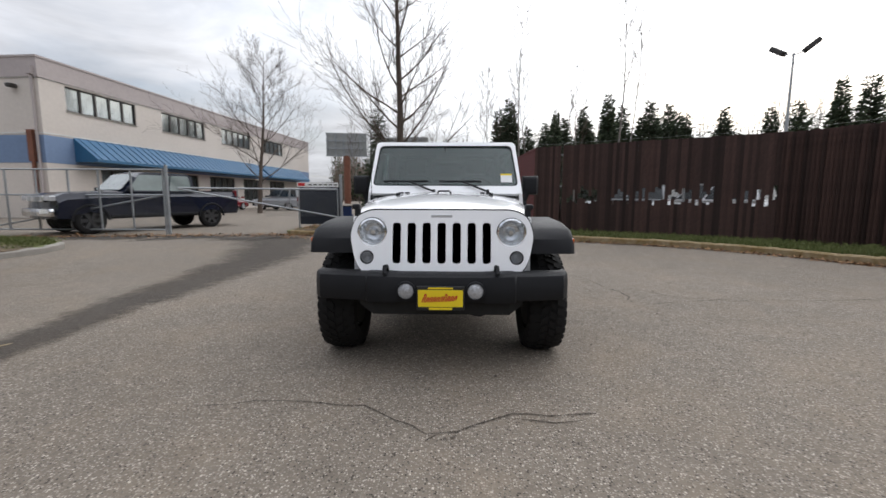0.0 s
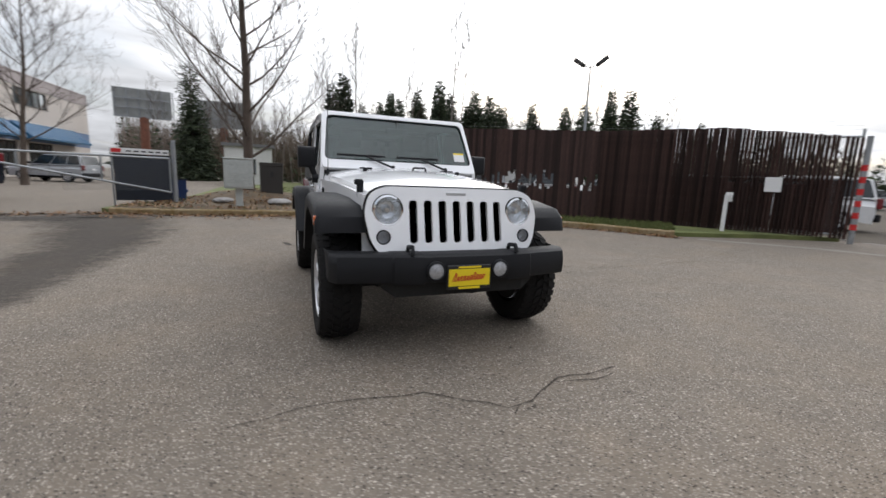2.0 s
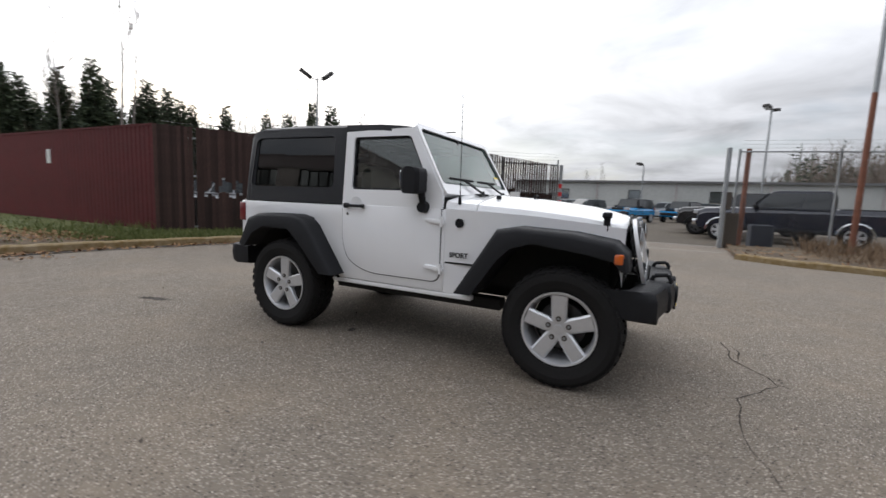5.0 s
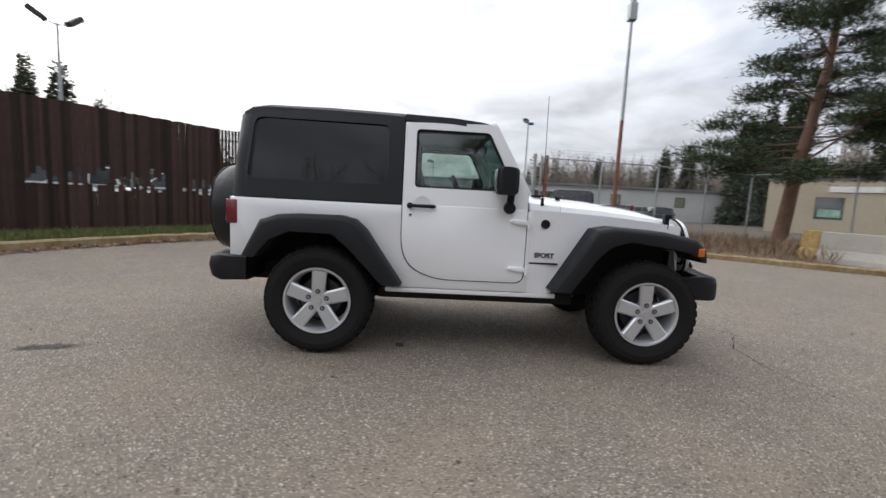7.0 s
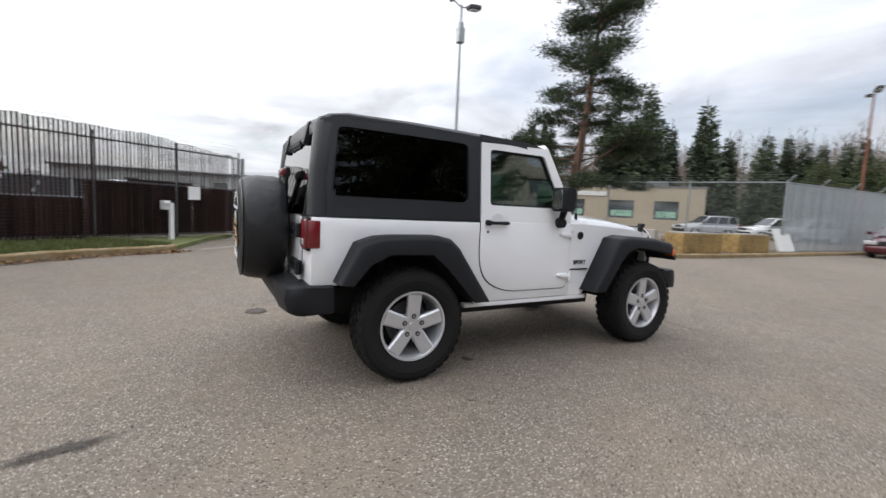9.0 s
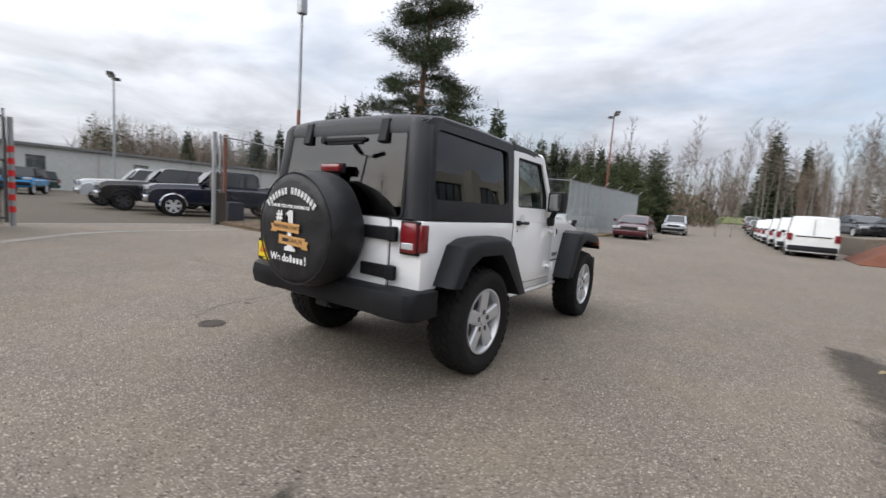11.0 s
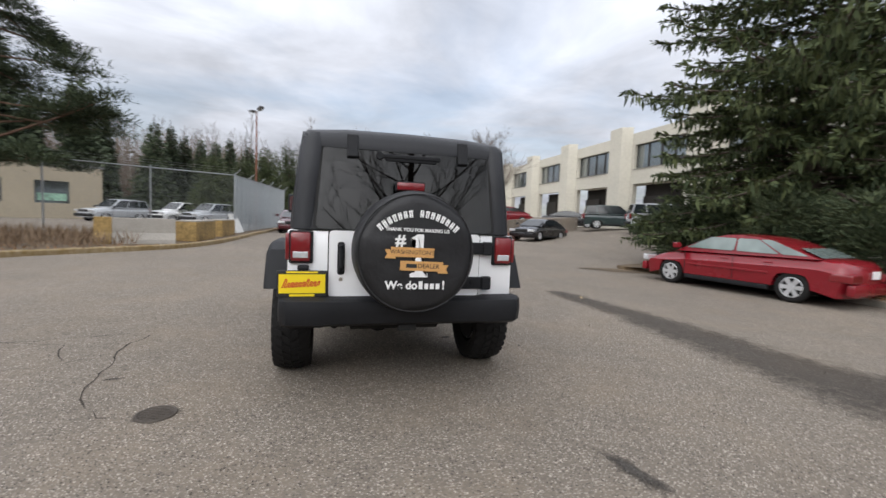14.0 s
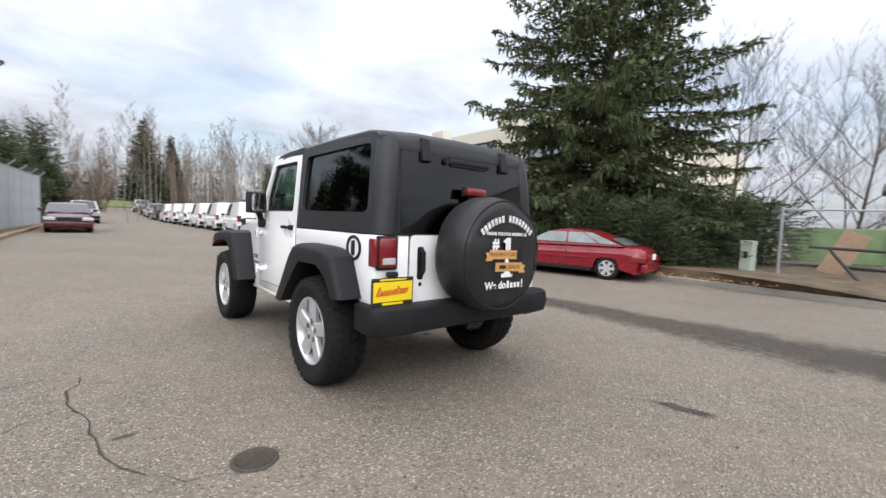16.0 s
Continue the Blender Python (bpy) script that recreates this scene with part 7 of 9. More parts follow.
def spruce(x, y, seed, H, base, label, boughs=120, lean=(0.0, 0.0)):
    """A big spruce: long boughs that sag and lift again at the tip, side branches in flat fans, hanging shoots below."""
    rr = random.Random(seed)
    T = thing("spruce_tree", pose(x, y, ground_z(x, y)), label, "tree")
    trunk, leaf = Shape(), Shape()

    def stem(z):
        return Vector((lean[0] * z, lean[1] * z, z))
    for k in range(8):
        a, b = H * k / 8, H * (k + 1) / 8
        trunk.limb(stem(a - (0.15 if k == 0 else 0)), stem(b), 0.30 * (1 - 0.95 * k / 8), 0.30 * (1 - 0.95 * (k + 1) / 8), 9)

    def shoots(o, d, length, thick):
        n = max(2, round(length / 0.085))
        for j in range(n):
            p = o + d * length * (j + rr.random()) / n + Vector((0, 0, -0.10 * length * (j / n) ** 2))
            for _ in range(2):
                e = rand_dir(rr, d, 0.62)
                ac = e.cross(Vector((rr.uniform(-1, 1), rr.uniform(-1, 1), rr.uniform(0.2, 1)))).normalized()
                ln = rr.uniform(0.13, 0.27) * thick
                leaf.kite(p, e, ac, ln, ln * rr.uniform(0.26, 0.42))
            if rr.random() < 0.42:        # a hanging shoot
                e = rand_dir(rr, Vector((0, 0, -1)), 0.30)
                ac = e.cross(Vector((rr.uniform(-1, 1), rr.uniform(-1, 1), 0.1))).normalized()
                ln = rr.uniform(0.16, 0.42) * thick
                leaf.kite(p, e, ac, ln, ln * rr.uniform(0.18, 0.28))

    for w in range(boughs):
        t = 0.095 + 0.875 * (1 - math.sqrt(1 - (w + rr.random() * 0.8) / boughs * 0.985))
        ang = w * 2.39996 + rr.uniform(-0.45, 0.45)
        L_ = base * (1 - t) ** 0.62 * rr.uniform(0.58, 1.12) + 0.2
        out = Vector((math.cos(ang), math.sin(ang), 0))
        side = Vector((-math.sin(ang), math.cos(ang), 0))
        L_ *= 1 - 0.38 * max(0.0, out.x) * max(0.0, 1 - t / 0.32)
        rise, sag = 0.05 + 0.55 * t, 0.55 - 0.35 * t
        bend = rr.uniform(-0.12, 0.12)
        o = stem(H * t)

        def at(u):
            return o + out * L_ * u + side * L_ * bend * u * u + Vector((0, 0, L_ * (rise * u - sag * u * u + 0.24 * u ** 4)))
        n = max(4, round(L_ / 0.23))
        for j in range(n):
            u0, u1 = j / n, (j + 1) / n
            trunk.limb(at(u0), at(u1), 0.018 + 0.055 * (1 - t) * (1 - u0), 0.015 + 0.055 * (1 - t) * (1 - u1), 4)
            if u1 < 0.16:
                continue
            d = (at(u1) - at(u0)).normalized()
            for sg in (-1, 1):
                if rr.random() < 0.12:
                    continue
                ls = (0.16 + 0.30 * math.sin(math.pi * min(1.0, u1 * 0.80 + 0.16)) * L_ ** 0.55) * rr.uniform(0.55, 1.15)
                sd = (d * rr.uniform(0.55, 1.0) + side * sg * rr.uniform(0.5, 1.0) + Vector((0, 0, rr.uniform(-0.38, 0.02)))).normalized()
                p = at(u0 + (u1 - u0) * rr.random())
                trunk.limb(p, p + sd * ls * 0.8, 0.012, 0.005, 3)
                shoots(p, sd, ls, 1.0)
        shoots(at(0.90), (at(1.0) - at(0.9)).normalized(), 0.55, 1.1)
    trunk.build("trunk", BARK, T, True)
    leaf.build("crown", NEEDLE, T, False, "drooping dark green spruce boughs")
    return T


def pine(x, y, seed):
    """A tall open pine: bare limbs that carry flat pads of needles, with sky between them."""
    rr = random.Random(seed)
    T = thing("pine_tree", pose(x, y, 0.1), "tall open pine with dark needle pads beside the rusty pole", "tree")
    trunk, leaf = Shape(), Shape()
    H = 13.6
    p, pts = Vector((0, 0.8, -0.1)), []
    for i in range(13):
        pts.append((p.copy(), 0.28 * (1 - 0.9 * i / 12)))
        p = p + Vector((rr.uniform(-0.06, 0.06), rr.uniform(-0.06, 0.06) - (0.20 if i < 6 else 0.06), H / 12))
    for (a, ra), (b, rb) in zip(pts, pts[1:]):
        trunk.limb(a, b, ra, rb, 9)

    def tuft(c, rad, n, flat=0.30):
        for _ in range(n):
            o = Vector((rr.gauss(0, 0.5), rr.gauss(0, 0.5), rr.gauss(0, 0.5) * flat)) * rad
            d = Vector((o.x, o.y, abs(o.z) + 0.25 * rad)).normalized()
            d = rand_dir(rr, d, 0.7)
            ac = d.cross(Vector((rr.uniform(-1, 1), rr.uniform(-1, 1), 1))).normalized()
            ln = rr.uniform(0.14, 0.28)
            leaf.kite(c + o, d, ac, ln, ln * 0.16)

    tiers = [(2.7, 4.9, 12, 4.4, 0.0), (5.4, 6.6, 6, 3.0, 0.1), (7.2, 8.2, 5, 2.9, 0.1), (8.8, 9.6, 4, 2.4, 0.15), (10.2, 11.2, 5, 2.0, 0.25), (11.7, 13.0, 6, 1.3, 0.5)]
    k = 0
    for lo, hi, count, reach, rise in tiers:
        for j in range(count):
            k += 1
            zz = lo + (hi - lo) * (j + rr.random()) / count
            t = zz / H
            i = min(11, int(t * 12))
            a = pts[i][0].lerp(pts[i + 1][0], min(1, t * 12 - i))
            ang = k * 2.4 + rr.uniform(-0.5, 0.5)
            L_ = reach * rr.uniform(0.6, 1.08)
            d = Vector((math.cos(ang), math.sin(ang), rise + rr.uniform(-0.15, 0.3))).normalized()
            q = a.copy()
            for s in range(5):
                d = (d + Vector((rr.uniform(-1, 1), rr.uniform(-1, 1), rr.uniform(-0.5, 0.5))) * 0.14).normalized()
                q2 = q + d * L_ / 5
                trunk.limb(q, q2, 0.055 * (1 - t * 0.6) * (1 - s / 5) + 0.01, 0.055 * (1 - t * 0.6) * (1 - (s + 1) / 5) + 0.008, 4)
                if s > 1:
                    for _ in range(3):
                        o = q.lerp(q2, rr.random()) + Vector((rr.uniform(-1, 1) * 0.55, rr.uniform(-1, 1) * 0.55, rr.uniform(-0.2, 0.5)))
                        trunk.limb(q, o, 0.012, 0.006, 3)
                        tuft(o, rr.uniform(0.42, 0.72), 215, 0.28)
                q = q2
            tuft(q, rr.uniform(0.45, 0.7), 280, 0.40)
    for _ in range(9):
        tuft(pts[-1][0] + Vector((rr.uniform(-0.5, 0.5), rr.uniform(-0.5, 0.5), rr.uniform(-0.9, 0.3))), 0.5, 30)
    trunk.build("trunk", BARK_RED_T, T, True)
    leaf.build("crown", NEEDLE_PINE, T, False, "pads of dark green pine needles")


def shrub(x, y, seed, rx, ry, h, n, needle, label, z=0.1, size=0.32, name="evergreen_shrub", group=""):
    rr = random.Random(seed)
    T = thing(name, pose(x, y, ground_z(x, y) + z), label, "shrub", group)
    leaf, stem = Shape(), Shape()
    lumps = [(Vector((rr.uniform(-0.75, 0.75) * rx, rr.uniform(-0.75, 0.75) * ry, rr.uniform(0.15, 0.75) * h)), rr.uniform(0.35, 0.6)) for _ in range(12)]
    for c, k in lumps:
        stem.limb(Vector((c.x * 0.3, c.y * 0.3, -0.1)), c, 0.05, 0.02, 4)
    for i in range(n // 6):
        c, k = lumps[i % len(lumps)]
        v = Vector((rr.gauss(0, 1), rr.gauss(0, 1), rr.gauss(0, 1))).normalized()
        sc = Vector((rx * k, ry * k, h * k * 0.75)) * rr.uniform(0.55, 1.0)
        o = c + Vector((v.x * sc.x, v.y * sc.y, v.z * sc.z))
        if o.z < 0.0:
            o.z = rr.uniform(0, 0.15)
        d = (Vector((v.x, v.y, 0.15 * v.z + 0.30)) + Vector((rr.uniform(-1, 1), rr.uniform(-1, 1), rr.uniform(-0.5, 0.5))) * 0.35).normalized()
        ln = size * rr.uniform(1.6, 3.2)
        for s in range(13):        # one feathery plume of short shoots
            u = s / 13
            p = o + d * ln * u + Vector((0, 0, -0.25 * ln * u * u))
            e = rand_dir(rr, d, 0.50 * (1 - 0.5 * u))
            ac = e.cross(Vector((rr.uniform(-1, 1), rr.uniform(-1, 1), rr.uniform(-1, 1)))).normalized()
            sl = size * rr.uniform(0.5, 0.9)
            leaf.kite(p, e, ac, sl, sl * rr.uniform(0.15, 0.25))
    stem.build("stems", BARK, T)
    leaf.build("foliage", needle, T)
    return T


bare_tree(-1.93, 13.0, 21, 12.6, 0.185, "tall bare maple with upswept limbs behind the mailbox", limbs=36, subs=11, twigs=7, spread=0.38, clear=0.13, up=0.20, thin=0.0042, slim=0.27, lean=(0.03, 0.0))
bare_tree(-13.05, 25.33, 5, 10.8, 0.17, "bare spreading street tree in front of the office building", limbs=26, subs=10, twigs=7, spread=0.60, clear=0.19, up=0.14, thin=0.005)
bare_tree(-20.5, -1.0, 33, 8.2, 0.12, "bare multi-stemmed tree behind the shrubs", limbs=20, subs=9, twigs=7, spread=0.92, clear=0.02, bark=BARK, up=0.40, thin=0.0045, slim=0.36)
bare_tree(-22.4, 2.6, 34, 7.0, 0.10, "bare multi-stemmed tree behind the shrubs", limbs=16, subs=9, twigs=7, spread=0.92, clear=0.02, bark=BARK, lean=(0.05, 0.2), up=0.36, thin=0.0045, slim=0.36)
bare_tree(-9.6, -21.5, 35, 6.3, 0.14, "small bare cherry tree on the red bark mound", limbs=24, subs=11, twigs=8, spread=0.72, clear=0.22, up=0.16, twig=TWIG_FAR, bark=TWIG)
bare_tree(-24.0, 8.5, 36, 8.0, 0.12, "bare tree beyond the yard fence", limbs=15, subs=7, twigs=5, spread=0.6, clear=0.15)
spruce(-13.6, -4.0, 41, 18.0, 6.3, "large dark green spruce with drooping boughs behind the red sedan", boughs=215, lean=(-0.035, 0.025))
pine(12.2, -12.9, 5)
for i, (x, y, rx, ry, h, n) in enumerate(((-11.3, -5.4, 1.7, 1.6, 2.3, 24000), (-11.9, -2.8, 1.8, 1.9, 2.6, 26000), (-12.2, 0.0, 1.8, 1.5, 2.2, 22000), (-13.2, -6.2, 2.0, 1.8, 2.4, 14000), (-13.8, 0.6, 2.0, 1.6, 2.6, 14000), (-14.2, -1.2, 2.2, 2.2, 3.0, 13000))):
    shrub(x, y, 60 + i, rx, ry, h, n, JUNIPER, "broad evergreen juniper shrub with feathery sprays", group="juniper hedge", size=0.17)
conifer(-8.36, 45.77, 43, 12.2, 2.3, "narrow dark conifer below the billboard", boughs=380, sprays=10, size=0.6, needle=NEEDLE_FAR, power=0.6)

# ---- woods round the place ----
kinds_far = [conifer(0, 0, 70 + k, h, b, "dark conifer in the woods around the lot", boughs=340, sprays=11, size=0.66, needle=NEEDLE_FAR, group="conifers of the woods", wide=(0.36, 0.52), droop=0.3, power=pw) for k, (h, b, pw) in enumerate(((10, 1.9, 0.85), (10, 1.6, 0.8), (10, 2.3, 0.8), (10, 1.5, 0.95)))]
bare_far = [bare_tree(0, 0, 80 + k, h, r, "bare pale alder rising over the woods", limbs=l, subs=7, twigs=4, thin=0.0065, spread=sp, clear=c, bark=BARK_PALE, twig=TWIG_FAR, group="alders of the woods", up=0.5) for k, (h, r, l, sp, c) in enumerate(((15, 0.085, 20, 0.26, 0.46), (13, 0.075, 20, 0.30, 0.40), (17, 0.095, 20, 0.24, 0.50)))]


def polar(deg, dist):
    return (dist * math.cos(radians(deg)), 2 + dist * math.sin(radians(deg)))


rr = random.Random(9)
# (bearing, distance, height) of single conifers that stand out of the woods
north_c = [(83, 60, 11.4), (81.3, 57, 11.6), (79, 60, 9.6), (75, 50, 10.0), (71, 47, 9.0), (68, 50, 11.0), (63, 52, 10.6), (59, 50, 9.4), (55, 53, 10.0), (51, 50, 10.6), (47.5, 47, 10.4), (45, 49, 11.6), (42.5, 47, 10.2), (39, 50, 9.6), (35, 54, 8.4), (31, 58, 7.6), (27, 62, 7.2)]
east_c = [(-38.5, 66, 13.8), (-40, 64, 14.4), (-41.5, 66, 14.8), (-43, 65, 13.4), (-23, 80, 10.4), (-30.5, 80, 11.8), (-33, 84, 11.0), (-52, 58, 14.2), (-54, 60, 12.6), (-56.5, 57, 15.0), (-58.5, 60, 12.0), (-62.5, 58, 13.8), (-64.5, 62, 12.0)]
south_c = [(-68.5, 50, 10.4), (-70.5, 52, 11.2), (-72, 54, 9.6), (-73.5, 50, 9.2), (-75, 53, 9.4), (-77, 50, 8.8), (-79, 52, 9.2), (-81, 56, 9.0), (-94, 100, 17.0), (-97, 110, 15.0), (-107, 62, 8.0)]
spots_c = [(a, d, h / 10 * (1.30 if a > 60 else 1.10 if a > 0 else 1.2 if a > -66 else 1.08)) for a, d, h in north_c + east_c + south_c]
spots_c += [(60 + 1.55 * k, 52 + 3 * (k % 3), 1.12 + 0.07 * (k * 7 % 4)) for k in range(12)]        # the dark edge behind the red fence
spots_b = [(97, 46, 1.0), (85, 40, 1.05), (80.5, 42, 1.35), (78.5, 44, 0.95), (72, 40, 1.15), (67, 42, 1.3), (65.5, 45, 1.35), (58, 48, 0.7), (49.5, 52, 0.8), (47, 56, 1.0), (38, 58, 1.0)]
spots_b += [(5, 75, 0.55), (7, 78, 0.5)]
for _ in range(34):        # lower evergreens that fill the northern woods
    spots_c.append((rr.uniform(28, 88), rr.uniform(52, 66), rr.uniform(0.55, 0.85)))
for _ in range(3):        # evergreens beyond the yard to the south-east
    spots_c.append((rr.uniform(-80, -36), rr.uniform(66, 90), rr.uniform(0.7, 1.1)))
for _ in range(110):       # leafless stands to the south-east and south
    k = rr.random()
    a = rr.uniform(-80, -46) if k < 0.62 else rr.uniform(-108, -80)
    spots_b.append((a, rr.uniform(66, 100), rr.uniform(0.7, 1.0)))
for _ in range(46):        # the lower leafless hill to the east
    spots_b.append((rr.uniform(-46, -14), rr.uniform(80, 105), rr.uniform(0.5, 0.72)))
for _ in range(16):
    spots_b.append((rr.uniform(84, 104), rr.uniform(44, 64), rr.uniform(0.5, 0.7)))


def plant(protos, spots, salt):
    q = random.Random(salt)
    first = {}
    for k, (a, dist, s) in enumerate(spots):
        src = protos[k % len(protos)]
        x, y = polar(a, dist)
        m = Matrix.Translation((x, y, ground_z(x, y))) @ pose(0, 0, 0, q.uniform(-3, 3), q.uniform(-3, 3), q.uniform(0, 360)) @ Matrix.Scale(s * q.uniform(0.9, 1.1), 4)
        if src not in first:
            first[src] = True
            src.matrix_basis = m
        else:
            c = copy_thing(src, Matrix.Identity(4))
            c.matrix_basis = m


for k, (x, y, h, b) in enumerate(((6.3, -37.0, 7.6, 2.6), (8.6, -38.5, 7.0, 2.8), (4.9, -42.0, 8.8, 2.7), (10.6, -36.0, 6.5, 2.6))):
    conifer(x, y, 90 + k, h, b, "dense green cedar beyond the slatted fence", boughs=300, sprays=13, size=0.5, chain=3, needle=NEEDLE, group="cedars by the street", wide=(0.35, 0.5), power=0.55)
plant(kinds_far, spots_c, 3)
spots_b += [(-91 - 1.25 * k, 44 + 5 * (k % 5), 0.42 + 0.04 * (k % 4)) for k in range(15)]        # brown trees beside the street
spots_b += [(88 + 1.2 * k, 36 + 2 * (k % 4), 0.5) for k in range(8)]        # brown thicket beyond the mailbox
plant(bare_far, spots_b, 4)


def far_woods():
    """The wooded skyline: too many trees to count, as one mass."""
    q = random.Random(12)
    dark, brown = Shape(), Shape()
    for k in range(1620):
        a = q.uniform(-112, 104) if k < 760 else q.uniform(-82, -12) if k < 1150 else q.uniform(79, 106) if k < 1400 else q.uniform(40, 80)
        if -14 < a < 22 and q.random() < 0.5:
            continue
        far = q.uniform(88, 140)
        x, y = polar(a, far)
        h = q.uniform(7, 12) * (0.6 if -14 < a < 25 else 1.0) + (7.0 * math.exp(-((a - 62) / 10) ** 2) if a > 0 else 0.0)
        if -46 < a < -14:
            h = far * math.tan(radians(q.uniform(5.0, 7.6))) + 1
        elif a <= -46:
            h = far * math.tan(radians(q.uniform(6.5, 10.5) - (1.5 if a < -80 else 0))) + 1
        elif 40 < a < 79 and k >= 1400:
            h = far * math.tan(radians(q.uniform(8.2, 10.6) - 0.03 * abs(a - 64))) + 1
        elif a > 79:
            h = far * math.tan(radians(q.uniform(4.0, 7.0))) + 1
        if q.random() < (0.25 if a > 82 else 0.7 if a > 0 else 0.18):
            for w in range(110):
                t = 1 - math.sqrt(q.random())
                b = q.uniform(0, 6.28)
                d = Vector((math.cos(b), math.sin(b), q.uniform(-0.6, 0.8))).normalized()
                rad = h * 0.22 * (1 - t) ** 0.8 * q.uniform(0.2, 1)
                ln = q.uniform(0.8, 1.6) * (1.1 - 0.6 * t)
                dark.kite(Vector((x + math.cos(b) * rad, y + math.sin(b) * rad, h * (0.05 + 0.93 * t))), d, d.cross(Vector((q.uniform(-1, 1), q.uniform(-1, 1), 0.4))).normalized(), ln, ln * 0.5)
            dark.limb(Vector((x, y, -1)), Vector((x, y, h)), 0.15, 0.03, 3)
        else:
            for j in range(9):
                o = Vector((x + q.uniform(-1.5, 1.5), y + q.uniform(-1.5, 1.5), -1))
                e = o + Vector((q.uniform(-1, 1), q.uniform(-1, 1), h * q.uniform(0.6, 1.05)))
                brown.limb(o, e, 0.10, 0.02, 3)
                for i in range(6):
                    m_ = o.lerp(e, q.uniform(0.35, 1))
                    brown.limb(m_, m_ + Vector((q.uniform(-1.2, 1.2), q.uniform(-1.2, 1.2), q.uniform(0.4, 1.8))), 0.04, 0.012, 3)
    ob = dark.build("far_woods", NEEDLE_FAR, None)
    tagged(ob, "distant dark conifer woods on the skyline", "woods", kind="stuff")
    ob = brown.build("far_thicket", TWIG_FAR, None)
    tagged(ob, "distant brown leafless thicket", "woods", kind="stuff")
    # understory that closes the gaps at the foot of the woods
    low, tall = Shape(), Shape()
    for k in range(46000):
        a = q.uniform(-90, 102)
        if -12 < a < 20:
            continue
        far = q.uniform(46, 66) if a > 20 else q.uniform(66, 95)
        if a > 76:
            far = q.uniform(44, 66)
        x, y = polar(a, far)
        hh = 5.0 if a > 20 else 6.5
        if q.random() < 0.86:
            o = Vector((x, y, q.uniform(0, hh) * q.random()))
            d = Vector((q.uniform(-0.6, 0.6), q.uniform(-0.6, 0.6), 1)).normalized()
            s = q.uniform(0.9, 2.8)
            tall.kite(o, d, d.cross(Vector((q.uniform(-1, 1), q.uniform(-1, 1), 0.2))).normalized(), s, s * 0.06)
        else:
            o = Vector((x, y, q.uniform(0, hh * 0.8) * q.random()))
            d = Vector((q.uniform(-1, 1), q.uniform(-1, 1), q.uniform(-0.2, 1.2))).normalized()
            s = q.uniform(0.5, 1.2)
            low.kite(o, d, d.cross(Vector((q.uniform(-1, 1), q.uniform(-1, 1), 0.2))).normalized(), s, s * 0.45)
    tagged(low.build("undergrowth", NEEDLE_FAR, None), "dark undergrowth below the woods", "undergrowth", kind="stuff")
    tagged(tall.build("undergrowth", UNDER, None), "dry brown undergrowth below the woods", "undergrowth", kind="stuff")


far_woods()


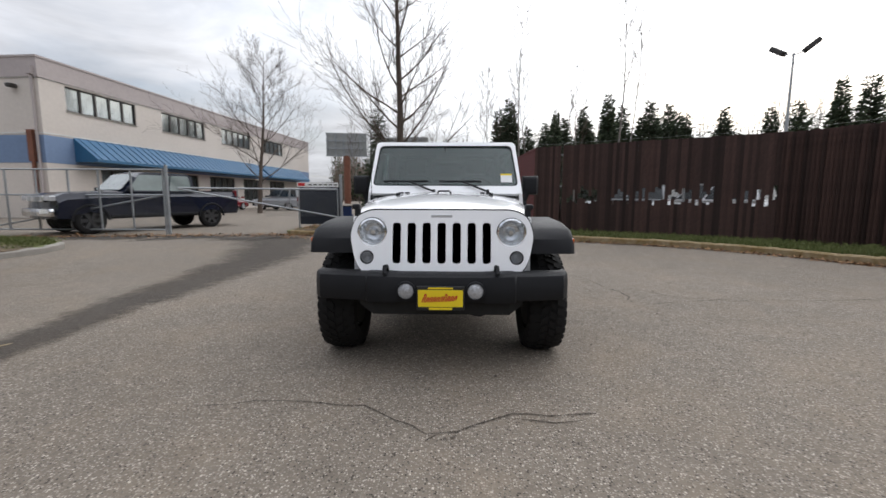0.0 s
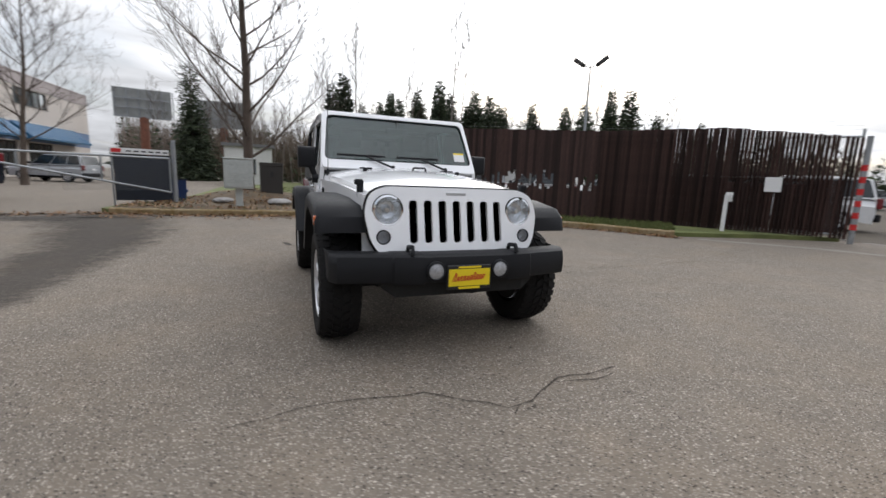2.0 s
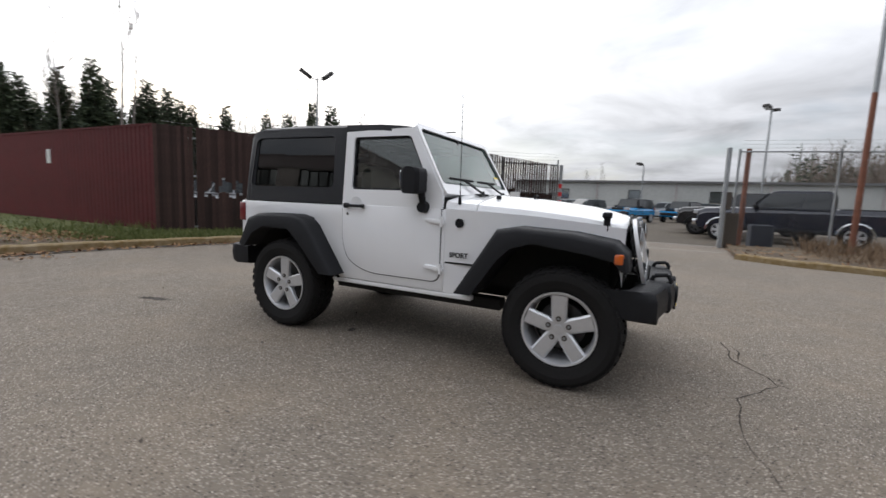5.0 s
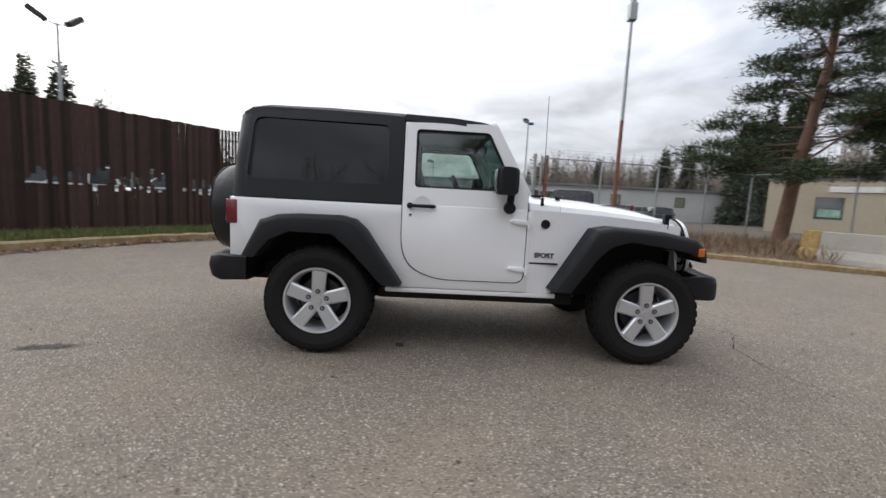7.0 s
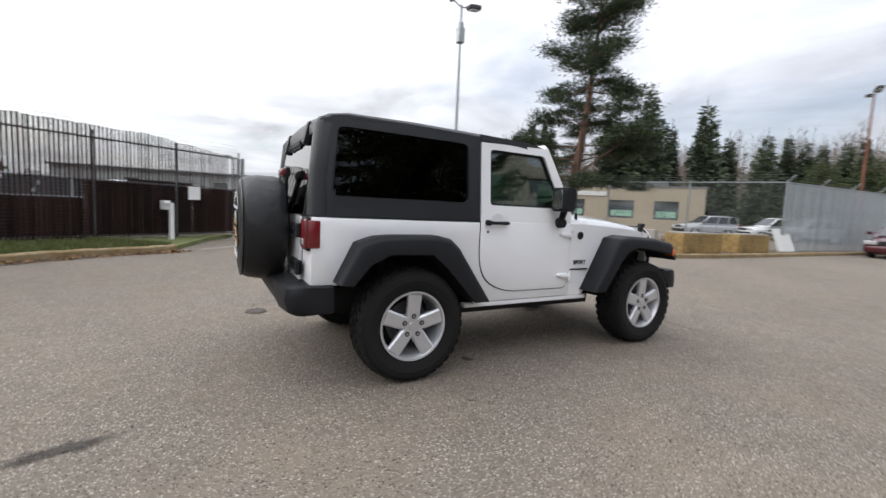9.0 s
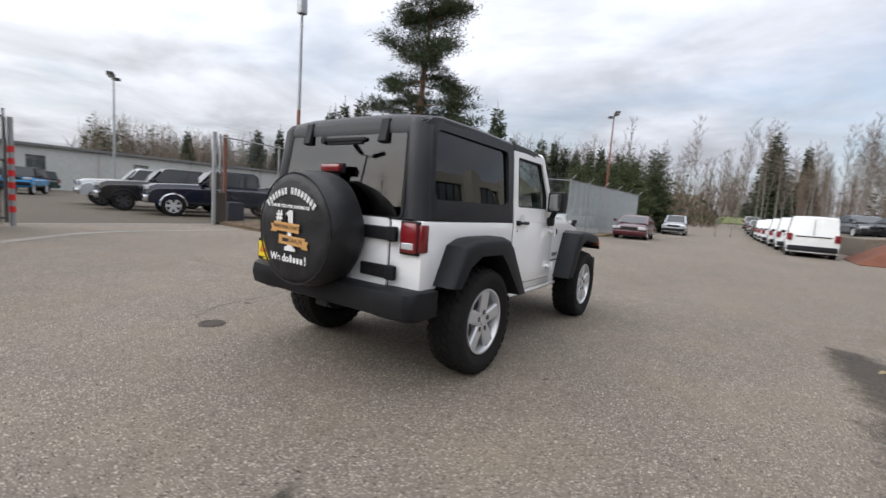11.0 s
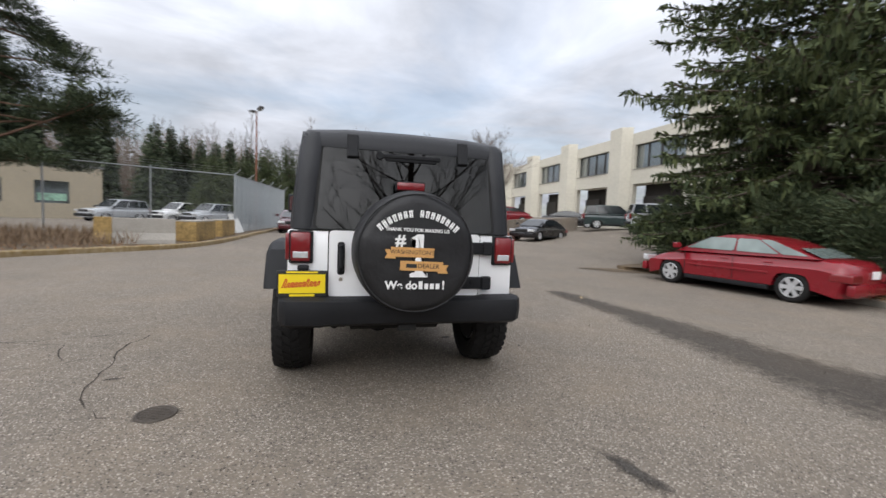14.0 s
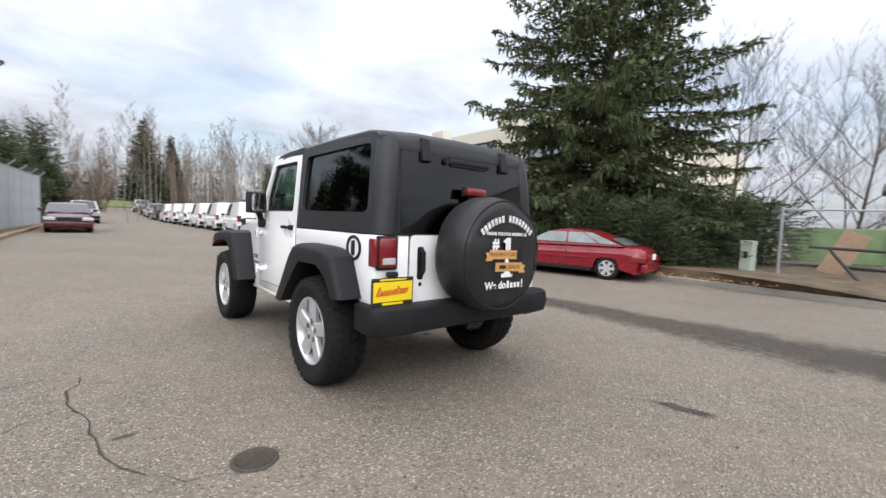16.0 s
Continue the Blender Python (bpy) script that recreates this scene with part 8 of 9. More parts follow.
def ground_cover():
    """Grass blades, leaf litter and dry brush on the beds: nobody could count them."""
    q = random.Random(15)
    g = Shape()
    for _ in range(26000):
        i = q.randrange(len(NE) - 1)
        t = q.random()
        a, b = Vector(NE[i]), Vector(NE[i + 1])
        p = a.lerp(b, t)
        d = (b - a).normalized()
        n = Vector((-d.y, d.x))
        off = 0.10 + abs(q.gauss(0, 1)) * 1.5
        p = p + n * off
        if p.x < 0.5 and q.random() < 0.8:
            continue
        o = Vector((p.x, p.y, 0.08))
        dd = Vector((q.uniform(-0.5, 0.5), q.uniform(-0.5, 0.5), 1)).normalized()
        h = q.uniform(0.05, 0.16) * (2.0 if off > 2.4 else 1)
        g.kite(o, dd, Vector((q.uniform(-1, 1), q.uniform(-1, 1), 0)).normalized(), h, 0.022)
    for _ in range(3000):
        p = (q.uniform(-2, 2.6), q.uniform(9.6, 30))
        o = Vector((*p, 0.09))
        g.kite(o, Vector((q.uniform(-0.5, 0.5), q.uniform(-0.5, 0.5), 1)).normalized(), Vector((q.uniform(-1, 1), q.uniform(-1, 1), 0)).normalized(), q.uniform(0.05, 0.12), 0.03)
    for _ in range(5000):
        i = 22 + q.randrange(max(1, len(WE) - 24))
        p = Vector(WE[i]) + Vector((-q.random() * 2.2 - 0.12, q.uniform(-0.4, 0.4)))
        o = Vector((p.x, p.y, ground_z(p.x, p.y) + 0.13))
        g.kite(o, Vector((q.uniform(-0.5, 0.5), q.uniform(-0.5, 0.5), 1)).normalized(), Vector((q.uniform(-1, 1), q.uniform(-1, 1), 0)).normalized(), q.uniform(0.04, 0.10), 0.02)
    for _ in range(9000):
        i = q.randrange(len(WE) - 1)
        p = Vector(WE[i]).lerp(Vector(WE[i + 1]), q.random()) + Vector((-abs(q.gauss(0, 1)) * 0.9 - 0.1, q.uniform(-0.2, 0.2)))
        if p.y < 0.6:
            continue
        o = Vector((p.x, p.y, ground_z(p.x, p.y) + 0.12))
        g.kite(o, Vector((q.uniform(-0.6, 0.6), q.uniform(-0.6, 0.6), 1)).normalized(), Vector((q.uniform(-1, 1), q.uniform(-1, 1), 0)).normalized(), q.uniform(0.04, 0.12), 0.022)
    tagged(g.build("grass", BLADES, None), "uneven winter grass along the kerbs", "grass", kind="stuff")
    lf = Shape()
    for _ in range(12000):
        k = q.random()
        if k < 0.42:
            x, y, z = q.uniform(-4.9, 1.0), 12.2 - 4.4 * q.random() ** 0.7, 0.16
            if k < 0.14:
                x, y = q.uniform(-4.2, 0.6), q.uniform(10.4, 14.6)
            bank = math.hypot(x + 1.75, y - 12.9) / 2.3
            if bank < 1:
                z = 0.16 + 0.40 * min(1.0, (1 - bank) * 1.2)
            kerb_y = min(NE, key=lambda p: abs(p[0] - x))[1]
            if y < kerb_y + 0.15:
                z = 0.012
                if x > -0.2 or q.random() < (kerb_y - y) * 0.7:
                    continue
        elif k < 0.5:
            x = q.uniform(-12.5, -4.6)
            y = 9.45 + 0.14 * (x + 4.6) + q.gauss(0, 0.28)
            z = ground_z(x, y) + 0.012
        elif k < 0.6:
            i = q.randrange(len(SE) - 1)
            p = Vector(SE[i]) + Vector((q.uniform(0.2, 4.0), q.uniform(-0.5, 0.5)))
            x, y, z = p.x, p.y, 0.12
        elif k < 0.7:
            i = q.randrange(len(NE) - 1)
            p = Vector(NE[i]) + Vector((-q.random() * 0.25 - 0.05, -q.random() * 0.35 - 0.05))
            x, y, z = p.x, p.y, 0.008
        else:
            x, y = q.uniform(-12.5, -9.5), q.uniform(-6.0, 3.0)
            z = ground_z(x, y) + 0.2
        d = Vector((q.uniform(-1, 1), q.uniform(-1, 1), q.uniform(-0.1, 0.5))).normalized()
        lf.kite(Vector((x, y, z)), d, Vector((-d.y, d.x, q.uniform(-0.3, 0.3))).normalized(), q.uniform(0.05, 0.11), 0.05)
    tagged(lf.build("leaf_litter", LITTER, None), "scattered brown fallen leaves", "leaves", kind="stuff")
    br = Shape()
    for _ in range(6000):
        k = q.random()
        if k < 0.7:
            x, y = q.uniform(6.0, 13.0), q.uniform(-12.5, -4.0)
            lo = min(SE, key=lambda p: abs(p[1] - y))[0]
            if x < lo + 0.5:
                continue
        else:
            x, y = q.uniform(5.6, 8.0), q.uniform(-17, -9)
            lo = min(SE, key=lambda p: abs(p[1] - y))[0]
            if x < lo + 1.4:
                continue
        o = Vector((x, y, 0.1))
        d = Vector((q.uniform(-0.6, 0.6), q.uniform(-0.6, 0.6), 1)).normalized()
        br.kite(o, d, Vector((q.uniform(-1, 1), q.uniform(-1, 1), 0)).normalized(), q.uniform(0.15, 0.6), q.uniform(0.015, 0.035))
    tagged(br.build("dry_brush", BRUSH, None), "dry brown brush behind the kerb", "brush", kind="stuff")


ground_cover()

# ---- other vehicles ----
def paint(name, c, rough=0.25):
    return mat(name, c, rough, vary=0.03, grain=6, coat=0.5, spec=0.35)


PAINT_RED = paint("dark_red_car_paint", (0.20, 0.009, 0.016))
PAINT_MAROON = paint("burgundy_car_paint", (0.075, 0.012, 0.018))
PAINT_BLACK = paint("black_car_paint", (0.012, 0.012, 0.014))
PAINT_NAVY = paint("navy_car_paint", (0.008, 0.011, 0.024))
PAINT_BLUE = paint("bright_blue_car_paint", (0.012, 0.24, 0.52))
PAINT_GREEN = paint("dark_green_grey_car_paint", (0.03, 0.045, 0.045))
PAINT_SILVER = paint("silver_car_paint", (0.42, 0.44, 0.46))
PAINT_WHITE = paint("white_van_paint", (0.76, 0.77, 0.77))
CAR_GLASS = mat("car_window_glass", (0.016, 0.020, 0.022), 0.06, vary=0.05, spec=0.5, coat=0.25)
# opaque panes: sky reflection and light seen through are put into the pale base
SEDAN_GLASS = mat("car_glass_painted_light", (0.17, 0.21, 0.20), 0.05, vary=0.35, grain=1.5, big=2.2, spec=0.7, coat=0.6)

# half outlines: lower body (x, z) from rear to front over the top, then greenhouse corners
KINDS = {
    "sedan": dict(L=4.95, W=1.80, wb=2.76, r=0.325, low=[(-2.38, 0.30), (-2.47, 0.48), (-2.47, 0.70), (-2.40, 0.86), (-2.28, 0.95), (-2.0, 0.985), (-1.5, 0.985), (-0.6, 0.96), (0.2, 0.945), (1.0, 0.92), (1.45, 0.87), (1.8, 0.795), (2.05, 0.70), (2.20, 0.60), (2.26, 0.48), (2.25, 0.36), (2.20, 0.26)], cab=[(-1.95, 0.96), (-1.45, 1.18), (-1.05, 1.325), (-0.75, 1.385), (-0.3, 1.42), (0.1, 1.405), (0.42, 1.33), (1.35, 0.90)], z0=0.22),
    "suv": dict(L=4.7, W=1.86, wb=2.7, r=0.36, low=[(-2.30, 0.40), (-2.34, 0.7), (-2.30, 1.05), (-1.9, 1.08), (0.85, 1.05), (1.9, 1.0), (2.28, 0.88), (2.32, 0.6), (2.28, 0.38)], cab=[(-2.28, 1.06), (-2.10, 1.68), (-1.2, 1.76), (0.10, 1.74), (0.95, 1.05)], z0=0.30),
    "pickup": dict(L=6.0, W=2.02, wb=3.75, r=0.42, low=[(-2.95, 0.60), (-2.98, 0.8), (-2.96, 1.36), (-0.95, 1.36), (1.15, 1.34), (1.6, 1.33), (2.65, 1.27), (2.90, 1.17), (2.98, 0.75), (2.95, 0.55)], cab=[(-1.30, 1.3), (-1.26, 1.88), (-1.08, 1.99), (0.40, 1.99), (0.58, 1.94), (1.15, 1.31)], z0=0.50),
    "van": dict(L=4.6, W=1.84, wb=2.9, r=0.32, low=[(-2.26, 0.30), (-2.30, 0.6), (-2.27, 1.02), (-1.0, 1.04), (1.25, 1.02), (2.0, 0.92), (2.26, 0.75), (2.28, 0.3)], cab=[(-2.25, 1.0), (-2.12, 1.80), (-1.9, 1.86), (0.45, 1.82), (1.55, 1.0)], z0=0.22),
    "jeep": dict(L=4.1, W=1.84, wb=2.95, r=0.40, low=[(-2.0, 0.55), (-2.02, 0.9), (-2.0, 1.12), (-1.0, 1.12), (0.6, 1.12), (1.85, 1.10), (1.95, 0.9), (1.95, 0.6)], cab=[(-1.98, 1.1), (-1.92, 1.74), (-1.0, 1.79), (0.28, 1.76), (0.60, 1.1)], z0=0.50),
}
car_wheel = {}


def car_wheel_meshes(r):
    if r in car_wheel:
        return car_wheel[r]
    bm = fresh()
    revolve(bm, [(r * 0.66, 0.10), (r * 0.78, 0.112), (r * 0.93, 0.108), (r, 0.08), (r, -0.08), (r * 0.93, -0.108), (r * 0.66, -0.10)], 28)
    ty = mesh_of(bm, RUBBER, "tyre")
    ty.shade_smooth()
    bm = fresh()
    revolve(bm, [(r * 0.68, 0.10), (r * 0.64, 0.106), (r * 0.60, 0.07), (r * 0.60, -0.06)], 28)
    for k in range(6):
        a = 2 * math.pi * k / 6
        c, s_ = math.cos(a), math.sin(a)
        loft(bm, [[(xx, q * c - ww * s_, q * s_ + ww * c) for xx, ww in ((x - 0.03, -w), (x, -w), (x, w), (x - 0.03, w))] for q, w, x in ((0.02, r * 0.11, 0.09), (r * 0.62, r * 0.14, 0.095))])
    tube(bm, (0.05, 0, 0), (0.10, 0, 0), r * 0.17, n=14)
    rim = mesh_of(bm, ALLOY, "rim")
    bm = fresh()
    tube(bm, (-0.02, 0, 0), (0.03, 0, 0), r * 0.6, n=20)
    hub = mesh_of(bm, DARK, "brake_drum")
    car_wheel[r] = (ty, rim, hub)
    return car_wheel[r]


def dark_rim(r, rim):
    """The same rim in dull dark metal."""
    if ("dark", r) not in car_wheel:
        me = rim.copy()
        me.materials.clear()
        me.materials.append(mat("dull_dark_rim", (0.07, 0.07, 0.072), 0.4, 0.6))
        car_wheel[("dark", r)] = me
    return car_wheel[("dark", r)]


def vehicle(kind, material, label, category, name, m, group="", top=None, glass=None):
    glass = glass or CAR_GLASS
    K = KINDS[kind]
    V = thing(name, m, label, category, group)
    W, wb, r, z0 = K["W"], K["wb"], K["r"], K["z0"]
    hw = W / 2
    # lower body with wheel openings
    low = K["low"]
    x_r, x_f = -wb / 2, wb / 2
    if kind in ("sedan", "van"):
        x_r, x_f = -wb / 2 - 0.08, wb / 2 - 0.02
    if kind == "pickup":
        x_r, x_f = -wb / 2 + 0.05, wb / 2 + 0.15
    ra = r + 0.06
    under = []
    for cx in (x_f, x_r):
        for k in range(9):
            a = math.pi * k / 8
            under.append((cx + ra * math.cos(a), max(z0, r * 0.98 + ra * math.sin(a))))
    outline = low + [(low[-1][0], z0)] + [p for p in under] + [(low[0][0], z0)]
    bm = fresh()
    # sides lean in towards the top a little: three slices across
    loops = []
    zs = max(z for _, z in low)
    bow = {"sedan": (0.34, 0.20), "suv": (0.20, 0.12), "pickup": (0.14, 0.03), "van": (0.20, 0.08), "jeep": (0.05, 0.04)}[kind]
    half = max(abs(p[0]) for p in low)
    for fy in (-1, -0.985, -0.95, -0.88, -0.74, -0.5, -0.2, 0.2, 0.5, 0.74, 0.88, 0.95, 0.985, 1):
        af = abs(fy)
        drop = 0.20 * smooth01(0.80, 1.0, af) ** 2 + (0.035 * af * af if kind in ("sedan", "suv") else 0.01 * af)
        lp = []
        for x, z in outline:
            pull = (bow[0] if x > 0 else bow[1]) * af ** 3 * max(0.0, (abs(x) / half - 0.5) / 0.5) ** 2
            tuck = 0.035 * af ** 8 * (1 - smooth01(z0, 0.62, z))
            lp.append((x - pull * (1 if x > 0 else -1), fy * (hw - tuck), max(z - drop, 0.62) if z > 0.62 else z))
        loops.append(lp)
    loft(bm, loops)
    bmesh.ops.triangulate(bm, faces=[f for f in bm.faces if len(f.verts) > 4])
    body = part("body", bm, material, V, smooth=True)
    # cabin with leaning sides
    cab = K["cab"]
    tin = 0.15 if kind != "van" else 0.10
    zb, zt = cab[0][1], max(z for _, z in cab)

    def wy(z):
        return hw - 0.05 - tin * max(0, (z - zb)) / (zt - zb)
    bm = fresh()
    loft(bm, [[(x - (0.10 if x > 0 else -0.06) * sg * sg * (1 if z < zt - 0.12 else 0.6), sg * wy(z), z - 0.03 * sg * sg * (z > zb + 0.1)) for x, z in cab] for sg in (-1, -0.8, -0.5, 0.0, 0.5, 0.8, 1)])
    bevel_sharp(bm, 0.05, 3, 35)
    part("cabin", bm, top or material, V, smooth=True)
    # side glass
    zl = zb + 0.05
    zh = zt - 0.11

    def edge(z, rear):
        pts = cab[: len(cab) // 2 + 1] if rear else cab[len(cab) // 2 :][::-1]
        for (xa, za), (xb, zb_) in zip(pts, pts[1:]):
            if za <= z <= zb_:
                return xa + (xb - xa) * (z - za) / max(1e-6, zb_ - za)
        return pts[-1][0]
    cuts = {"sedan": (-1.2, -0.25, 0.95), "suv": (-1.35, -0.35, 0.8), "pickup": (-1.15, -0.32, 0.95), "van": (0.05, 0.30, 1.35), "jeep": (-1.0, -0.1, 0.5)}[kind]
    lo, hi = edge(zl, True) + 0.12, edge(zl, False) - 0.16
    lo2, hi2 = edge(zh, True) + 0.12, edge(zh, False) - 0.10
    bounds = [0.0] + [min(1, max(0, (c - lo) / (hi - lo))) for c in cuts[:2]] + [1.0]
    for sg in (-1, 1):
        for k in range(3):
            a, b = bounds[k] + (0.012 if k else 0), bounds[k + 1] - (0.012 if k < 2 else 0)
            if b - a < 0.04 or (kind == "van" and k == 0):
                continue
            quad = [(lo + (hi - lo) * a, zl), (lo + (hi - lo) * b, zl), (lo2 + (hi2 - lo2) * b, zh), (lo2 + (hi2 - lo2) * a, zh)]
            bm = fresh()
            plate(bm, rounded(quad, 0.05, 3), [], 0.012, lambda u, v, w: (u, sg * (wy(v) + 0.004 + w * 0.5), v))
            part("side_window", bm, glass, V)
    # windscreen and rear glass, laid on the slopes of the cabin
    for rear in (False, True):
        (xa, za), (xb, zb_) = (cab[0], cab[1]) if rear else (cab[-1], cab[-2])
        d = Vector((xb - xa, 0, zb_ - za))
        nrm = Vector((-abs(d.z) if rear else abs(d.z), 0, abs(d.x))).normalized()
        if kind == "van" and rear:
            continue
        bm = fresh()
        plate(bm, rounded([(-wy(za) + 0.13, 0.10), (wy(za) - 0.13, 0.10), (wy(zb_) - 0.10, 0.93), (-wy(zb_) + 0.10, 0.93)], 0.06, 3), [], 0.012, lambda u, v, w: Vector((xa, u, za)) + d * v + nrm * (w - 0.004 if w else 0.006))
        part("rear_window" if rear else "windscreen", bm, glass, V)
    # lamps, bumpers, plates, mirrors, door seams and handles
    xf, xr = low[-2][0] - 0.02, low[1][0] + 0.02
    zf, zr = low[-3][1] - 0.06 if kind != "sedan" else 0.66, low[2][1] - 0.16
    for sg in (-1, 1):
        bm = fresh()
        box(bm, xf - 0.14, xf + 0.012, sg * (hw - 0.42), sg * (hw - 0.035), zf - 0.09, zf + 0.06, 0.02)
        part("headlight", bm, LAMP_CLEAR, V)
        bm = fresh()
        if kind == "sedan":
            box(bm, xr - 0.02, xr + 0.36, sg * (hw - 0.42), sg * (hw + 0.004), zr, zr + 0.17, 0.03)
        else:
            box(bm, xr - 0.035, xr + 0.10, sg * (hw - 0.20), sg * (hw - 0.005), zr - 0.12, zr + 0.20, 0.02)
        part("tail_light", bm, LAMP_RED, V)
        bm = fresh()
        box(bm, cab[-1][0] - 0.28, cab[-1][0] - 0.14, sg * (hw - 0.02), sg * (hw + 0.17), zb + 0.02, zb + 0.16, 0.03)
        part("mirror", bm, material if kind == "sedan" else BLACK_PLASTIC, V)
        for c in cuts[1:]:
            bm = fresh()
            box(bm, c - 0.006, c + 0.006, sg * (hw - 0.004), sg * (hw + 0.002), z0 + 0.14, zb - 0.04)
            part("door_seam", bm, DARK, V)
        for c in cuts[:2]:
            bm = fresh()
            box(bm, c + 0.10, c + 0.28, sg * (hw - 0.002), sg * (hw + 0.025), zb - 0.16, zb - 0.13, 0.008)
            part("door_handle", bm, material, V)
        bm = fresh()
        box(bm, x_r + ra + 0.05, x_f - ra - 0.05, sg * (hw - 0.06), sg * (hw + 0.012), z0 - 0.005, z0 + 0.09, 0.015)
        part("sill", bm, BLACK_PLASTIC, V)
        if kind == "sedan":
            bm = fresh()
            box(bm, x_r + ra + 0.08, x_f - ra - 0.10, sg * (hw - 0.01), sg * (hw + 0.014), 0.565, 0.615, 0.008)
            part("side_moulding", bm, material, V)
    chrome = kind in ("pickup",)
    for x, nm in ((xf, "front_bumper"), (xr, "rear_bumper")):
        bm = fresh()
        sgn = 1 if x > 0 else -1
        box(bm, x - 0.10 * sgn, x + 0.055 * sgn, -hw + 0.05, hw - 0.05, z0 + 0.06, z0 + 0.30, 0.04)
        part(nm, bm, CHROME if chrome else (material if kind == "sedan" else BLACK_PLASTIC), V, smooth=True)
    bm = fresh()
    box(bm, xf - 0.02, xf + 0.02, -hw + 0.46, hw - 0.46, zf - 0.12, zf + 0.06, 0.015)
    part("grille", bm, CHROME if chrome else DARK, V)
    bm = fresh()
    box(bm, xr - 0.05, xr - 0.035, -0.16, 0.16, zr - 0.14 if kind != "sedan" else 0.62, zr + 0.02 if kind != "sedan" else 0.78)
    part("number_plate", bm, PRINT_W, V)
    if kind == "van":
        bm = fresh()
        box(bm, xr - 0.012, xr + 0.05, -0.006, 0.006, 0.55, 1.72)
        part("door_seam", bm, DARK, V)
        bm = fresh()
        box(bm, xr - 0.02, xr + 0.05, -0.60, 0.60, 0.92, 0.96)
        part("trim_strip", bm, BLACK_PLASTIC, V)
    if kind == "pickup":
        bm = fresh()
        box(bm, -2.86, -1.36, -hw + 0.14, hw - 0.14, 1.345, 1.368)
        part("bed_liner", bm, DARK, V)
        for sg in (-1, 1):
            for cx in (x_f, x_r):
                bm = fresh()
                for k in range(8):
                    a, b = math.pi * k / 8, math.pi * (k + 1) / 8
                    tube(bm, (cx + ra * math.cos(a), sg * (hw + 0.0), r + ra * math.sin(a)), (cx + ra * math.cos(b), sg * (hw + 0.0), r + ra * math.sin(b)), 0.035, n=6)
                part("arch_trim", bm, CHROME if top is None and chrome else BLACK_PLASTIC, V)
    if kind == "jeep":
        bm = fresh()
        revolve(bm, [(0.0005, -0.24), (0.3, -0.23), (0.37, -0.18), (0.37, -0.02), (0.2, 0.0)], 24, pose(xr - 0.02, 0, 1.0))
        part("spare_wheel", bm, RUBBER, V)
        for sg in (-1, 1):
            for cx in (x_f, x_r):
                bm = fresh()
                box(bm, cx - 0.44, cx + 0.44, sg * (hw - 0.06), sg * (hw + 0.06), 0.865, 0.935, 0.03)
                part("fender_flare", bm, material, V)
    ty, rim, hub = car_wheel_meshes(r)
    if kind == "pickup" and top is not None:
        rim = dark_rim(r, rim)
    for sg in (-1, 1):
        for cx in (x_f, x_r):
            M = Matrix.Translation((cx, sg * (hw - 0.125), r)) @ pose(0, 0, 0, 0, 0, 90 * sg)
            w = shared("wheel", ty, V, M)
            shared("rim", rim, w, Matrix())
            shared("brake_drum", hub, w, Matrix())
    bm = fresh()
    box(bm, x_r - 0.2, x_f + 0.2, -hw + 0.3, hw - 0.3, z0 - 0.06, z0 + 0.25)
    part("underbody", bm, DARK, V)
    return V


def park(x, y, heading):
    return Matrix.Translation((x, y, ground_z(x, y))) @ pose(0, 0, 0, 0, 0, heading)


# red sedan by the shrubs: front wheel to the south
vehicle("sedan", PAINT_RED, "dark red four-door sedan parked along the kerb", "car", "sedan", park(-9.1, -2.0, -79) @ Matrix.Scale(0.95, 4), glass=SEDAN_GLASS)
vehicle("pickup", PAINT_NAVY, "dark navy crew-cab pickup parked behind the open gate", "car", "pickup_truck", park(-10.9, 11.6, -117.3), top=PAINT_NAVY, glass=SEDAN_GLASS)
# storage yard to the east
vehicle("pickup", PAINT_NAVY, "dark navy pickup with chrome grille in the yard entrance", "car", "pickup_truck", park(16.6, -4.9, 75), "cars in the storage yard")
vehicle("pickup", PAINT_BLACK, "black pickup parked in the storage yard", "car", "pickup_truck", park(20.0, -4.3, 78), "cars in the storage yard", top=PAINT_BLACK)
vehicle("pickup", PAINT_SILVER, "silver pickup parked in the storage yard", "car", "pickup_truck", park(23.6, -4.6, 78), "cars in the storage yard", top=PAINT_SILVER)
vehicle("jeep", PAINT_BLUE, "bright blue off-road car with black top in the yard", "car", "off_road_car", park(31.6, 1.4, 156), "cars in the storage yard", top=BLACK_PLASTIC)
vehicle("jeep", PAINT_BLUE, "bright blue off-road car with black top in the yard", "car", "off_road_car", park(36.8, -2.2, 156), "cars in the storage yard", top=BLACK_PLASTIC)
suv = vehicle("suv", PAINT_GREEN, "dark green-grey sport utility car in the yard", "car", "suv", park(38.8, 6.0, 142), "cars in the storage yard")
sv = vehicle("suv", PAINT_SILVER, "silver sport utility car in the storage yard", "car", "suv", park(46, 9.5, 90), "cars in the storage yard")
wv = vehicle("suv", PAINT_WHITE, "white sport utility car in the storage yard", "car", "suv", park(46, 12.6, 90), "cars in the storage yard")
for k in range(7):
    copy_thing((sv, wv, suv)[k % 3], park(46.0 - 0.8 * k, 15.5 + 2.9 * k, 92))
for k in range(6):
    copy_thing((wv, sv, suv)[k % 3], park(45.0, 2.5 - 3.0 * k - (12 if k > 2 else 0), 95))
